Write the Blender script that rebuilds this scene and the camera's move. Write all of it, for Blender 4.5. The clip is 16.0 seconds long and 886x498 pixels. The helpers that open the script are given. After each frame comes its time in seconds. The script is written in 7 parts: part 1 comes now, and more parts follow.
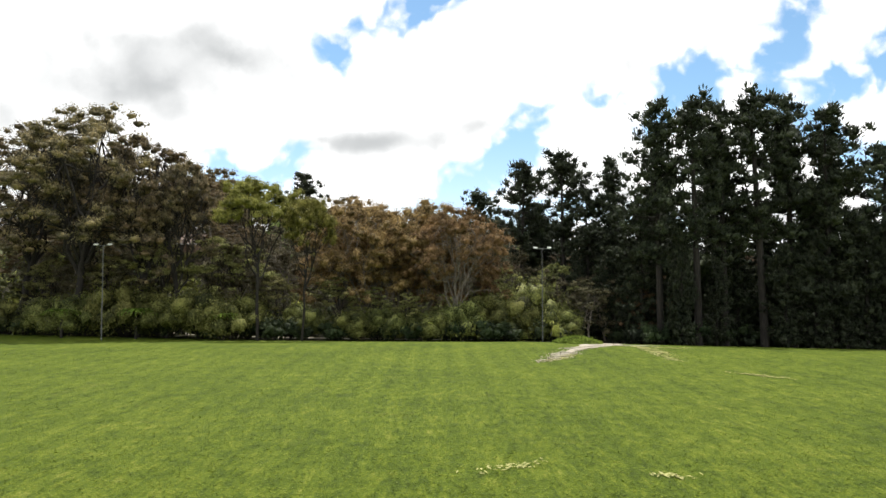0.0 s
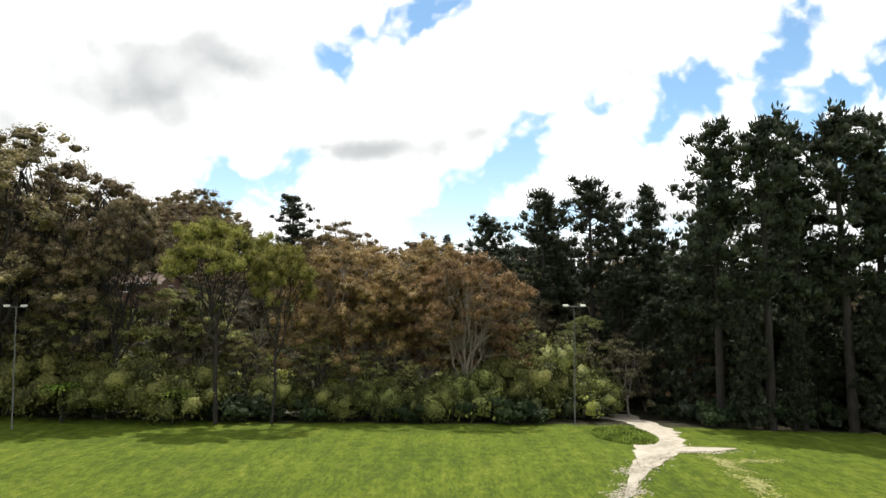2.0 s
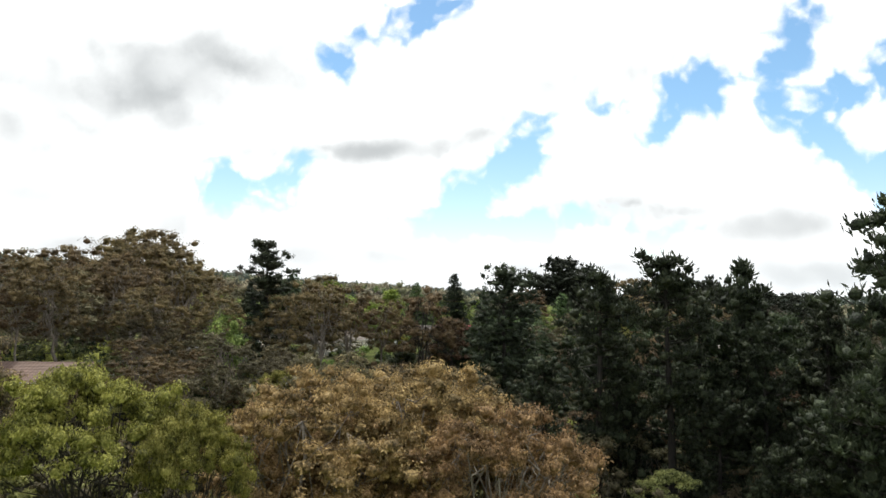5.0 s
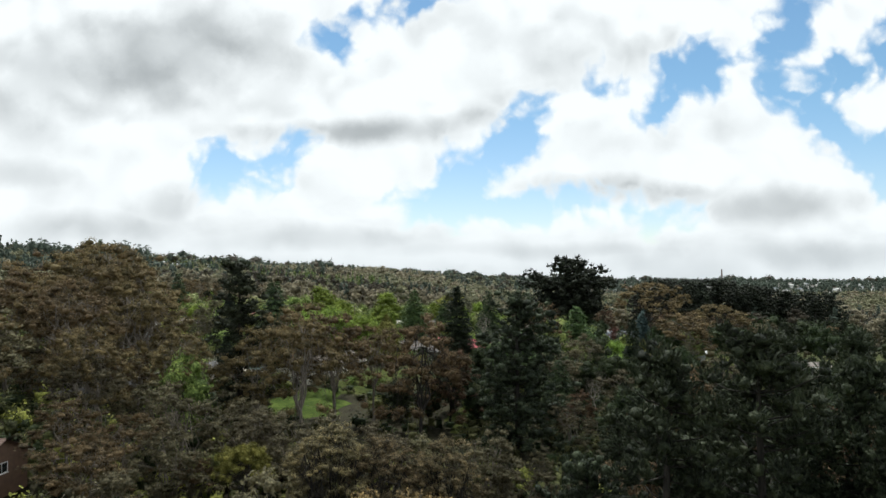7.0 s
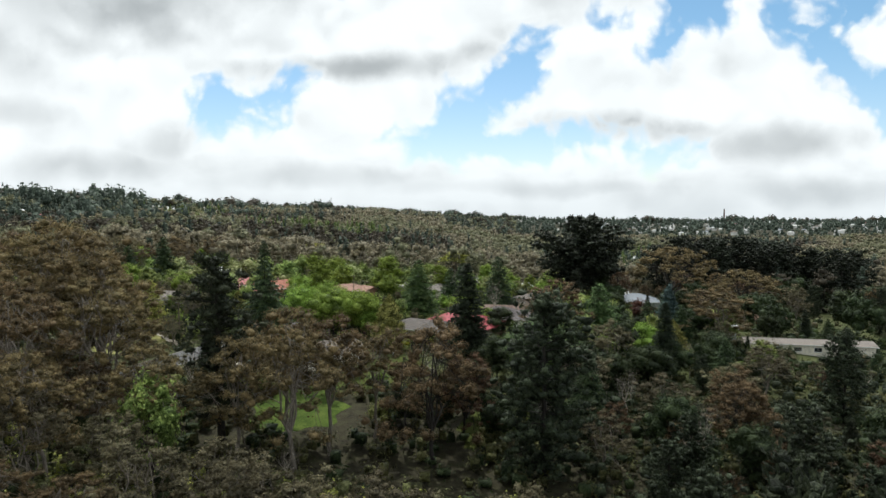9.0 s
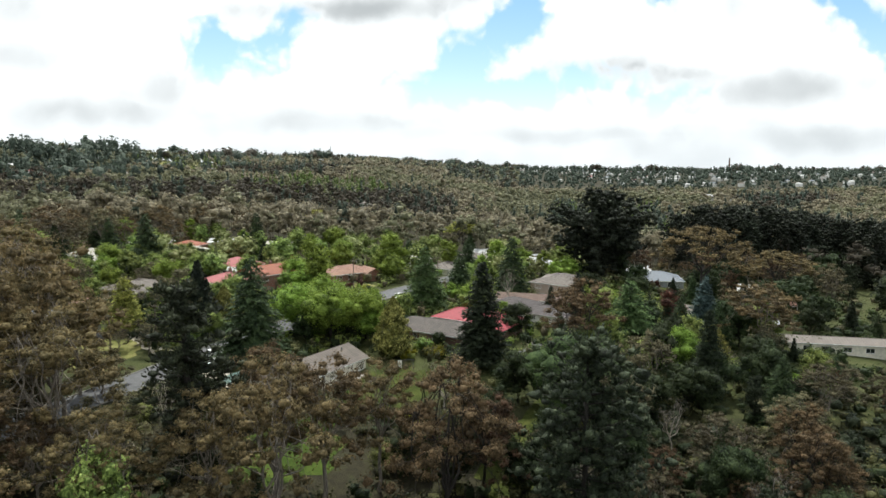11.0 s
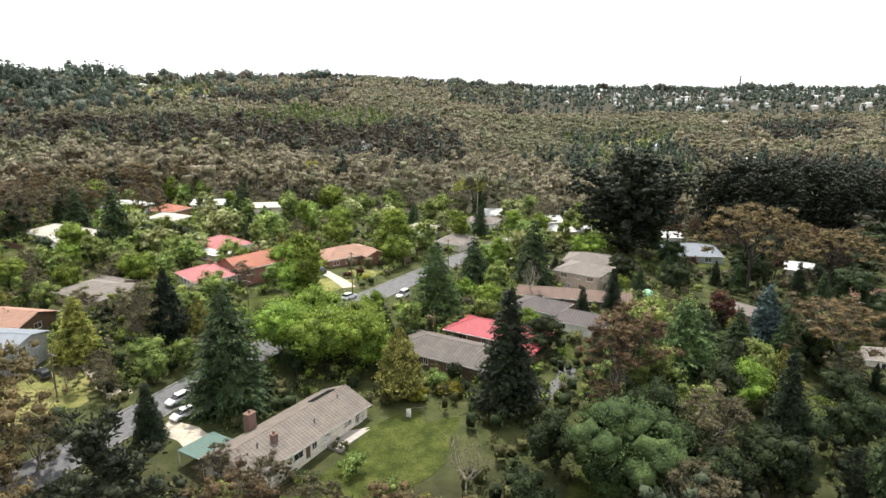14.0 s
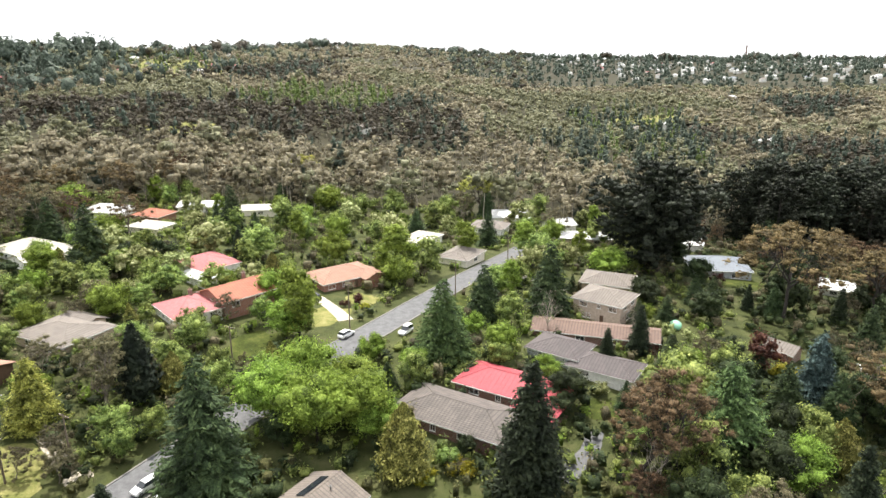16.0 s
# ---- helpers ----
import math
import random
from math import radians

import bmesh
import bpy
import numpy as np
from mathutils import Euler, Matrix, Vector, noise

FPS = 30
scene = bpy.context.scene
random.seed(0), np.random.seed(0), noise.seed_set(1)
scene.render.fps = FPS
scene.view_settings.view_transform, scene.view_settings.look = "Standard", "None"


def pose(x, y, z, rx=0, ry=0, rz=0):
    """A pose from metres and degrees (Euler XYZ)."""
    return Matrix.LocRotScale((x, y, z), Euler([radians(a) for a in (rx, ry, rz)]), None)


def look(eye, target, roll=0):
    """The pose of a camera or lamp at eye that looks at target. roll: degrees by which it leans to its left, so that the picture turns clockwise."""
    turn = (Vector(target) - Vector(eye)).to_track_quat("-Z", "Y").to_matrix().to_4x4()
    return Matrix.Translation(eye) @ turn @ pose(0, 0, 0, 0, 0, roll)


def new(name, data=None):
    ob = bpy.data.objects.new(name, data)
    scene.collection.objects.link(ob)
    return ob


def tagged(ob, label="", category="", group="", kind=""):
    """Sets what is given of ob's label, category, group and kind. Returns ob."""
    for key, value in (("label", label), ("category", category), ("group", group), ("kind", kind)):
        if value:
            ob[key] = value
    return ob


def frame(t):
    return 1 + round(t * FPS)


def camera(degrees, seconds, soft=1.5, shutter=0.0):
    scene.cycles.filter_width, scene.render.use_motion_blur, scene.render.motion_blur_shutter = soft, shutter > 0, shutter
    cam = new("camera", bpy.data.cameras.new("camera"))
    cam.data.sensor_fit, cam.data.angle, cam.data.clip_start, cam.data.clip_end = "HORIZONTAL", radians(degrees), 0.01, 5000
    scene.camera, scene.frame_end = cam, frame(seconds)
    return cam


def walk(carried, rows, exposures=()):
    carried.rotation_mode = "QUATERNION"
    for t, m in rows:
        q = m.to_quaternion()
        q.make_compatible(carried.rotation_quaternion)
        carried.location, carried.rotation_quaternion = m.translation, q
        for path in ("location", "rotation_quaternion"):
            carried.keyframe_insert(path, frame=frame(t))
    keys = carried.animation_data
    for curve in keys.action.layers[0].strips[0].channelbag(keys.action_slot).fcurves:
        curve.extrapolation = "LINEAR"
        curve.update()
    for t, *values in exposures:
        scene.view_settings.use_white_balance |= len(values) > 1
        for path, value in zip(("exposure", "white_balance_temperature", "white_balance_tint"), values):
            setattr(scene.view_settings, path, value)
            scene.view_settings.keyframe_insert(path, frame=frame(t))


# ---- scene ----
# ---- camera ----
PATH = [
    (0, (0.00, 0.00, 7.50), (0.00, 99.89, 12.21), -0.0),
    (0.5, (-0.11, 5.55, 8.92), (-0.28, 105.41, 14.15), 0.1),
    (1, (-0.33, 10.91, 10.93), (-0.50, 110.76, 16.34), 0.1),
    (1.5, (-0.44, 16.32, 12.89), (-0.61, 116.16, 18.48), 0.1),
    (2, (-0.71, 21.30, 14.78), (-0.89, 121.13, 20.54), 0.1),
    (2.5, (-0.94, 26.70, 16.96), (-1.11, 126.53, 22.72), 0.1),
    (3, (-1.16, 32.70, 19.34), (-1.33, 132.52, 25.27), -0.0),
    (3.5, (-1.26, 38.20, 21.69), (-1.61, 138.03, 27.62), -0.0),
    (4, (-1.54, 43.28, 23.80), (-1.89, 143.10, 29.73), -0.0),
    (4.5, (-1.82, 48.83, 26.32), (-2.34, 148.66, 32.25), -0.0),
    (7, (-3.23, 76.03, 37.49), (-3.23, 175.98, 40.63), -0.0),
    (7.5, (-3.65, 81.09, 39.78), (-3.65, 181.08, 41.35), -0.0),
    (8, (-4.17, 86.16, 41.87), (-4.17, 186.16, 41.69), -0.0),
    (8.5, (-4.80, 90.91, 43.94), (-4.80, 190.88, 41.32), -0.1),
    (9, (-5.33, 96.29, 46.15), (-5.33, 196.13, 40.39), -0.1),
    (11.5, (-8.16, 123.18, 57.27), (-8.33, 222.06, 42.31), -0.1),
    (12, (-8.69, 128.35, 59.46), (-8.86, 226.92, 42.61), -0.2),
    (12.5, (-9.11, 133.11, 61.43), (-9.28, 231.34, 42.69), -0.2),
    (13, (-9.53, 138.28, 63.73), (-9.70, 236.13, 43.11), -0.2),
    (13.5, (-9.95, 143.86, 66.05), (-10.11, 241.22, 43.21), -0.2),
    (14, (-10.37, 149.04, 68.14), (-10.70, 245.89, 43.27), -0.2),
    (14.5, (-10.79, 154.21, 70.33), (-11.12, 250.52, 43.44), -0.2),
    (15, (-11.10, 158.96, 72.30), (-11.43, 254.75, 43.56), -0.1),
    (15.5, (-11.63, 164.65, 74.83), (-11.96, 260.33, 45.76), -0.1),
    (16, (-12.04, 169.92, 76.92), (-12.38, 265.55, 47.69), -0.1),
]
cam = camera(65.2, 16.0, soft=1.5)
EXPOSURES = [(0, 0.0, 6450, 9), (4.5, 0.0, 6400, 8), (7, -0.40, 6150, 5), (9, -0.37, 6150, 5), (11.5, -0.05, 6250, 6), (13, 0.24, 6350, 8), (14.5, 0.46, 6450, 10), (16, 0.73, 6450, 10)]
walk(cam, [(t, look(eye, target, roll)) for t, eye, target, roll in PATH], EXPOSURES)

SUN_AZ, SUN_EL = -8.0, 64.0  # degrees from straight ahead to the right, and up


# ---- node helpers ----
class Nodes:
    def __init__(self, tree):
        self.t = tree

    def add(self, kind, inputs=None):
        n = self.t.nodes.new(kind)
        for k, v in (inputs or {}).items():
            sock = n.inputs[k]
            if isinstance(v, bpy.types.NodeSocket):
                self.t.links.new(v, sock)
            else:
                sock.default_value = v
        return n

    def math(self, op, a, b=0.0, c=None, clamp=False):
        ins = {0: a, 1: b}
        if c is not None:
            ins[2] = c
        n = self.add("ShaderNodeMath", ins)
        n.operation, n.use_clamp = op, clamp
        return n.outputs[0]

    def ramp(self, fac, stops):
        n = self.add("ShaderNodeValToRGB", {0: fac})
        e = n.color_ramp.elements
        while len(e) < len(stops):
            e.new(0.5)
        for el, (p, col) in zip(e, stops):
            el.position, el.color = p, (*col, 1)
        return n.outputs[0]

    def mix(self, fac, a, b, mode="MIX"):
        n = self.add("ShaderNodeMix")
        n.data_type, n.blend_type = "RGBA", mode
        for i, v in ((0, fac), (6, a), (7, b)):
            if isinstance(v, bpy.types.NodeSocket):
                self.t.links.new(v, n.inputs[i])
            else:
                n.inputs[i].default_value = (*v, 1) if isinstance(v, tuple) else v
        return n.outputs[2]

    def noise(self, vec, scale, detail=4.0, rough=0.55):
        n = self.add("ShaderNodeTexNoise", {"Scale": scale, "Detail": detail, "Roughness": rough})
        if vec is not None:
            self.t.links.new(vec, n.inputs["Vector"])
        return n.outputs[0]

    def step(self, v, lo, hi):
        n = self.add("ShaderNodeMapRange", {0: v, 1: lo, 2: hi, 3: 0.0, 4: 1.0})
        n.interpolation_type = "SMOOTHSTEP"
        return n.outputs[0]


# ---- sky, clouds and sun ----
world = bpy.data.worlds.new("sky")
scene.world = world
world.use_nodes = True
wt = world.node_tree
wt.nodes.clear()
N = Nodes(wt)
sky = N.add("ShaderNodeTexSky")
sky.sky_type, sky.sun_disc = "NISHITA", False
sky.sun_elevation, sky.sun_rotation = radians(SUN_EL), radians(SUN_AZ)
sky.air_density, sky.dust_density, sky.ozone_density = 1.0, 0.25, 1.2
co = N.add("ShaderNodeTexCoord").outputs["Generated"]
xyz = N.add("ShaderNodeSeparateXYZ", {0: co})
ahead = N.math("MAXIMUM", xyz.outputs[1], 0.12)
u0 = N.math("DIVIDE", xyz.outputs[0], ahead)
v0 = N.math("DIVIDE", xyz.outputs[2], ahead)
flat = N.add("ShaderNodeCombineXYZ", {0: u0, 1: v0, 2: 0.0}).outputs[0]
big = N.noise(flat, 5.0, 5.0, 0.55)
offset = N.add("ShaderNodeVectorMath", {0: flat, 1: (7.3, 2.1, 4.0)}).outputs[0]
big2 = N.noise(offset, 6.0, 6.0, 0.58)
u = N.math("ADD", u0, N.math("MULTIPLY", N.math("SUBTRACT", big, 0.5), 0.035))
v = N.math("ADD", v0, N.math("MULTIPLY", N.math("SUBTRACT", big2, 0.5), 0.040))
warp = N.add("ShaderNodeVectorMath", {0: flat, 1: N.add("ShaderNodeCombineXYZ", {0: N.math("MULTIPLY", big, 0.16), 1: N.math("MULTIPLY", big2, 0.12), 2: 0.0}).outputs[0]}).outputs[0]


def lobes(shift, sizes):
    """Rounded heads of cumulus: cells within cells."""
    at = N.add("ShaderNodeVectorMath", {0: warp, 1: shift}).outputs[0]
    total = None
    for scale, share in sizes:
        cell = N.add("ShaderNodeTexVoronoi", {"Vector": at, "Scale": scale})
        cell.feature, cell.voronoi_dimensions = "SMOOTH_F1", "2D"
        cell.inputs["Smoothness"].default_value = 0.6
        w = N.math("MULTIPLY", N.math("SUBTRACT", 0.45, cell.outputs["Distance"]), share)
        total = w if total is None else N.math("ADD", total, w)
    return total


heads = lobes((0.0, 0.0, 0.0), ((11.0, 0.5), (25.0, 0.3), (55.0, 0.2)))
billow = lobes((0.0, 0.0, 0.0), ((8.0, 0.55), (17.0, 0.45)))
billow_up = lobes((0.008, 0.030, 0.0), ((8.0, 0.55), (17.0, 0.45)))
wisp = N.noise(offset, 13.0, 7.0, 0.62)
ragged = N.math("ADD", N.math("MULTIPLY", N.math("SUBTRACT", heads, 0.06), 0.11), N.math("MULTIPLY", N.math("SUBTRACT", wisp, 0.5), 0.050))


def streaks(rows):
    """The distance outside the nearest of the given tapered strokes, below zero inside."""
    out = None
    for x0, y0, r0, x1, y1, r1 in rows:
        ex, ey = x1 - x0, y1 - y0
        du, dv = N.math("SUBTRACT", u, x0), N.math("SUBTRACT", v, y0)
        k = 1.0 / (ex * ex + ey * ey)
        t = N.math("ADD", N.math("MULTIPLY", du, ex * k), N.math("MULTIPLY", dv, ey * k), clamp=True)
        p = N.math("SUBTRACT", du, N.math("MULTIPLY", t, ex))
        q = N.math("SUBTRACT", dv, N.math("MULTIPLY", t, ey))
        d = N.math("SQRT", N.math("ADD", N.math("MULTIPLY", p, p), N.math("MULTIPLY", q, q)))
        h = N.math("SUBTRACT", d, N.math("ADD", N.math("MULTIPLY", t, r1 - r0), r0))
        out = h if out is None else N.math("SMOOTH_MIN", out, h, 0.012)
    return out


def shade(rows):
    """The grey of the clouds' undersides: soft ellipses, each with its own depth."""
    out = None
    for cu, cv, a, b, lean, depth in rows:
        du, dv = N.math("SUBTRACT", u, cu), N.math("SUBTRACT", v, cv)
        c, s = math.cos(radians(lean)), math.sin(radians(lean))
        p = N.math("DIVIDE", N.math("ADD", N.math("MULTIPLY", du, c), N.math("MULTIPLY", dv, s)), a)
        q = N.math("DIVIDE", N.math("SUBTRACT", N.math("MULTIPLY", dv, c), N.math("MULTIPLY", du, s)), b)
        d = N.math("SQRT", N.math("ADD", N.math("MULTIPLY", p, p), N.math("MULTIPLY", q, q)))
        d = N.math("ADD", d, N.math("MULTIPLY", N.math("SUBTRACT", wisp, 0.5), 0.75))
        h = N.math("MULTIPLY", N.step(d, 1.65, 0.15), depth)
        out = h if out is None else N.math("MAXIMUM", out, h)
    return out


GAPS = [
    (-0.318, 0.139, 0.029, -0.240, 0.162, 0.021), (-0.326, 0.165, 0.008, -0.316, 0.139, 0.015), (0.148, 0.236, 0.010, 0.087, 0.184, 0.021), (0.087, 0.184, 0.021, 0.017, 0.121, 0.036),
    (0.013, 0.116, 0.033, -0.046, 0.090, 0.016), (0.038, 0.092, 0.013, 0.144, 0.087, 0.010), (0.144, 0.088, 0.007, 0.186, 0.101, 0.013), (0.186, 0.101, 0.012, 0.283, 0.083, 0.011),
    (0.283, 0.083, 0.011, 0.358, 0.061, 0.007), (0.312, 0.223, 0.011, 0.351, 0.269, 0.020), (0.351, 0.269, 0.020, 0.413, 0.307, 0.021), (0.413, 0.307, 0.018, 0.452, 0.317, 0.010),
    (0.456, 0.320, 0.011, 0.507, 0.346, 0.016), (0.507, 0.346, 0.016, 0.538, 0.411, 0.015), (0.478, 0.272, 0.015, 0.537, 0.239, 0.028), (0.537, 0.257, 0.029, 0.653, 0.323, 0.023),
    (0.560, 0.223, 0.015, 0.604, 0.167, 0.018), (0.604, 0.167, 0.018, 0.675, 0.134, 0.024), (-0.077, 0.404, 0.020, 0.013, 0.422, 0.016), (-0.156, 0.353, 0.009, -0.157, 0.345, 0.010),
    (-0.141, 0.373, 0.007, -0.100, 0.392, 0.010), (0.233, 0.271, 0.008, 0.257, 0.272, 0.005),
]
BASES = [
    (-0.405, 0.312, 0.167, 0.069, 5, 0.62), (-0.593, 0.279, 0.098, 0.073, 0, 0.38), (-0.134, 0.200, 0.159, 0.018, 0, 0.55), (0.021, 0.216, 0.077, 0.021, 15, 0.45),
    (0.242, 0.116, 0.135, 0.020, -3, 0.68), (0.487, 0.092, 0.114, 0.026, 5, 0.55), (0.144, 0.328, 0.098, 0.049, 10, 0.25), (-0.518, 0.062, 0.122, 0.023, 0, 0.42),
    (-0.379, 0.102, 0.073, 0.028, 10, 0.36), (-0.183, 0.049, 0.131, 0.018, 0, 0.34), (0.176, 0.030, 0.212, 0.012, 0, 0.30), (0.527, 0.023, 0.131, 0.020, 0, 0.42),
    (0.095, 0.247, 0.098, 0.023, 15, 0.32), (-0.249, 0.254, 0.049, 0.049, 0, 0.30), (0.414, 0.201, 0.057, 0.018, 10, 0.24), (0.284, 0.328, 0.057, 0.024, 0, 0.22),
    (-0.608, 0.139, 0.073, 0.024, 0, 0.30),
]
edge_of_gap = N.math("ADD", streaks(GAPS), ragged)
gap = N.step(edge_of_gap, 0.022, -0.013)
front = N.step(xyz.outputs[1], 0.25, 0.45)
drift = N.noise(co, 2.2, 7.0, 0.58)
cover_round = N.step(drift, 0.36, 0.52)
cover_view = N.math("SUBTRACT", 1.0, gap)
cover = N.math("ADD", N.math("MULTIPLY", cover_view, front), N.math("MULTIPLY", cover_round, N.math("SUBTRACT", 1.0, front)))
grey = shade(BASES)
broad = N.noise(N.add("ShaderNodeVectorMath", {0: flat, 1: (3.7, 9.4, 1.0)}).outputs[0], 3.0, 4.0, 0.5)
grey = N.math("MAXIMUM", grey, N.math("MULTIPLY", N.step(broad, 0.46, 0.72), 0.14))
deck = N.math("MULTIPLY", N.step(v0, 0.20, 0.04), N.step(N.noise(N.add("ShaderNodeMapping", {"Vector": offset, "Scale": (0.55, 1.5, 1.0)}).outputs[0], 7.0, 5.0, 0.55), 0.42, 0.66))
grey = N.math("MAXIMUM", grey, N.math("MULTIPLY", deck, 0.20))
relief = N.math("MULTIPLY", N.math("SUBTRACT", billow_up, billow), N.math("ADD", 0.42, N.math("MULTIPLY", N.step(v0, 0.12, 0.26), 0.3)))
grey = N.math("ADD", grey, relief, clamp=True)
rim = N.math("MULTIPLY", N.step(edge_of_gap, 0.050, 0.004), 0.55)
grey = N.math("MULTIPLY", grey, N.math("SUBTRACT", 1.0, rim))
cloud_col = N.mix(grey, (1.36, 1.35, 1.34), (0.36, 0.38, 0.39))
low = N.step(v0, 0.09, -0.02)
cloud_col = N.mix(N.math("MULTIPLY", low, 0.40), cloud_col, (0.84, 0.88, 0.91))
clear_sky = N.mix(1.0, sky.outputs[0], N.mix(N.step(v0, 0.04, 0.30), (1.24, 1.22, 1.30), (1.02, 1.18, 1.18)), "MULTIPLY")
bg_sky = N.add("ShaderNodeBackground", {0: clear_sky, 1: 0.13})
bg_cloud = N.add("ShaderNodeBackground", {0: cloud_col, 1: 1.0})
mixw = N.add("ShaderNodeMixShader", {0: cover, 1: bg_sky.outputs[0], 2: bg_cloud.outputs[0]})
wt.links.new(mixw.outputs[0], N.add("ShaderNodeOutputWorld").inputs[0])

sun = new("sun", bpy.data.lights.new("sun", "SUN"))
sun.data.energy, sun.data.angle, sun.data.color = 5.0, radians(0.53), (1.0, 0.95, 0.86)
ca, sa, ce, se = math.cos(radians(SUN_AZ)), math.sin(radians(SUN_AZ)), math.cos(radians(SUN_EL)), math.sin(radians(SUN_EL))
sun.matrix_world = look((sa * ce * 300, ca * ce * 300 + 150, se * 300), (0, 150, 0))


# ---- materials ----
def material(name):
    m = bpy.data.materials.new(name)
    m.use_nodes = True
    n = Nodes(m.node_tree)
    bsdf = m.node_tree.nodes["Principled BSDF"]
    return m, n, bsdf


def bump(n, bsdf, height, strength, distance):
    b = n.add("ShaderNodeBump", {"Height": height, "Strength": strength, "Distance": distance})
    n.t.links.new(b.outputs[0], bsdf.inputs["Normal"])


def leaf(name, dark, mid, light, through_share=0.30, rough=0.58, spread=0.45, grain=4.5):
    """Leaves: colour differs from leaf to leaf, from bough to bough and from tree to tree."""
    m, n, bsdf = material(name)
    isl = n.add("ShaderNodeNewGeometry").outputs["Random Per Island"]
    ob = n.add("ShaderNodeObjectInfo")
    tc = n.add("ShaderNodeTexCoord").outputs["Object"]
    bough = n.noise(tc, 0.45, 2.0)
    small = n.noise(tc, grain, 3.0, 0.7)
    fac = n.math("ADD", n.math("MULTIPLY", isl, 0.34), n.math("ADD", n.math("MULTIPLY", n.step(bough, 0.35, 0.65), 0.30), n.math("MULTIPLY", n.step(small, 0.36, 0.66), 0.36)))
    col = n.ramp(fac, [(0.16, tuple(c * 0.75 for c in dark)), (0.50, mid), (0.86, light)])
    hsv = n.add("ShaderNodeHueSaturation", {"Hue": n.math("ADD", 0.485, n.math("MULTIPLY", ob.outputs["Random"], 0.03)),
                                            "Saturation": 1.0,
                                            "Value": n.math("ADD", 1.0 - spread / 2, n.math("MULTIPLY", ob.outputs["Random"], spread)), "Color": col})
    n.t.links.new(hsv.outputs[0], bsdf.inputs["Base Color"])
    bsdf.inputs["Roughness"].default_value = rough
    bsdf.inputs["Specular IOR Level"].default_value = 0.18
    bump(n, bsdf, small, 1.0, 0.30)
    tr = n.add("ShaderNodeBsdfTranslucent", {0: hsv.outputs[0]})
    mx = n.add("ShaderNodeMixShader", {0: through_share, 1: bsdf.outputs[0], 2: tr.outputs[0]})
    n.t.links.new(mx.outputs[0], m.node_tree.nodes["Material Output"].inputs[0])
    return m


def bark(name, a, b):
    m, n, bsdf = material(name)
    tc = n.add("ShaderNodeTexCoord").outputs["Object"]
    st = n.add("ShaderNodeMapping", {"Vector": tc, "Scale": (3.0, 3.0, 0.5)}).outputs[0]
    f = n.noise(st, 2.5, 6.0)
    n.t.links.new(n.ramp(n.step(f, 0.3, 0.7), [(0, a), (1, b)]), bsdf.inputs["Base Color"])
    bsdf.inputs["Roughness"].default_value = 0.9
    bump(n, bsdf, f, 0.6, 0.05)
    return m


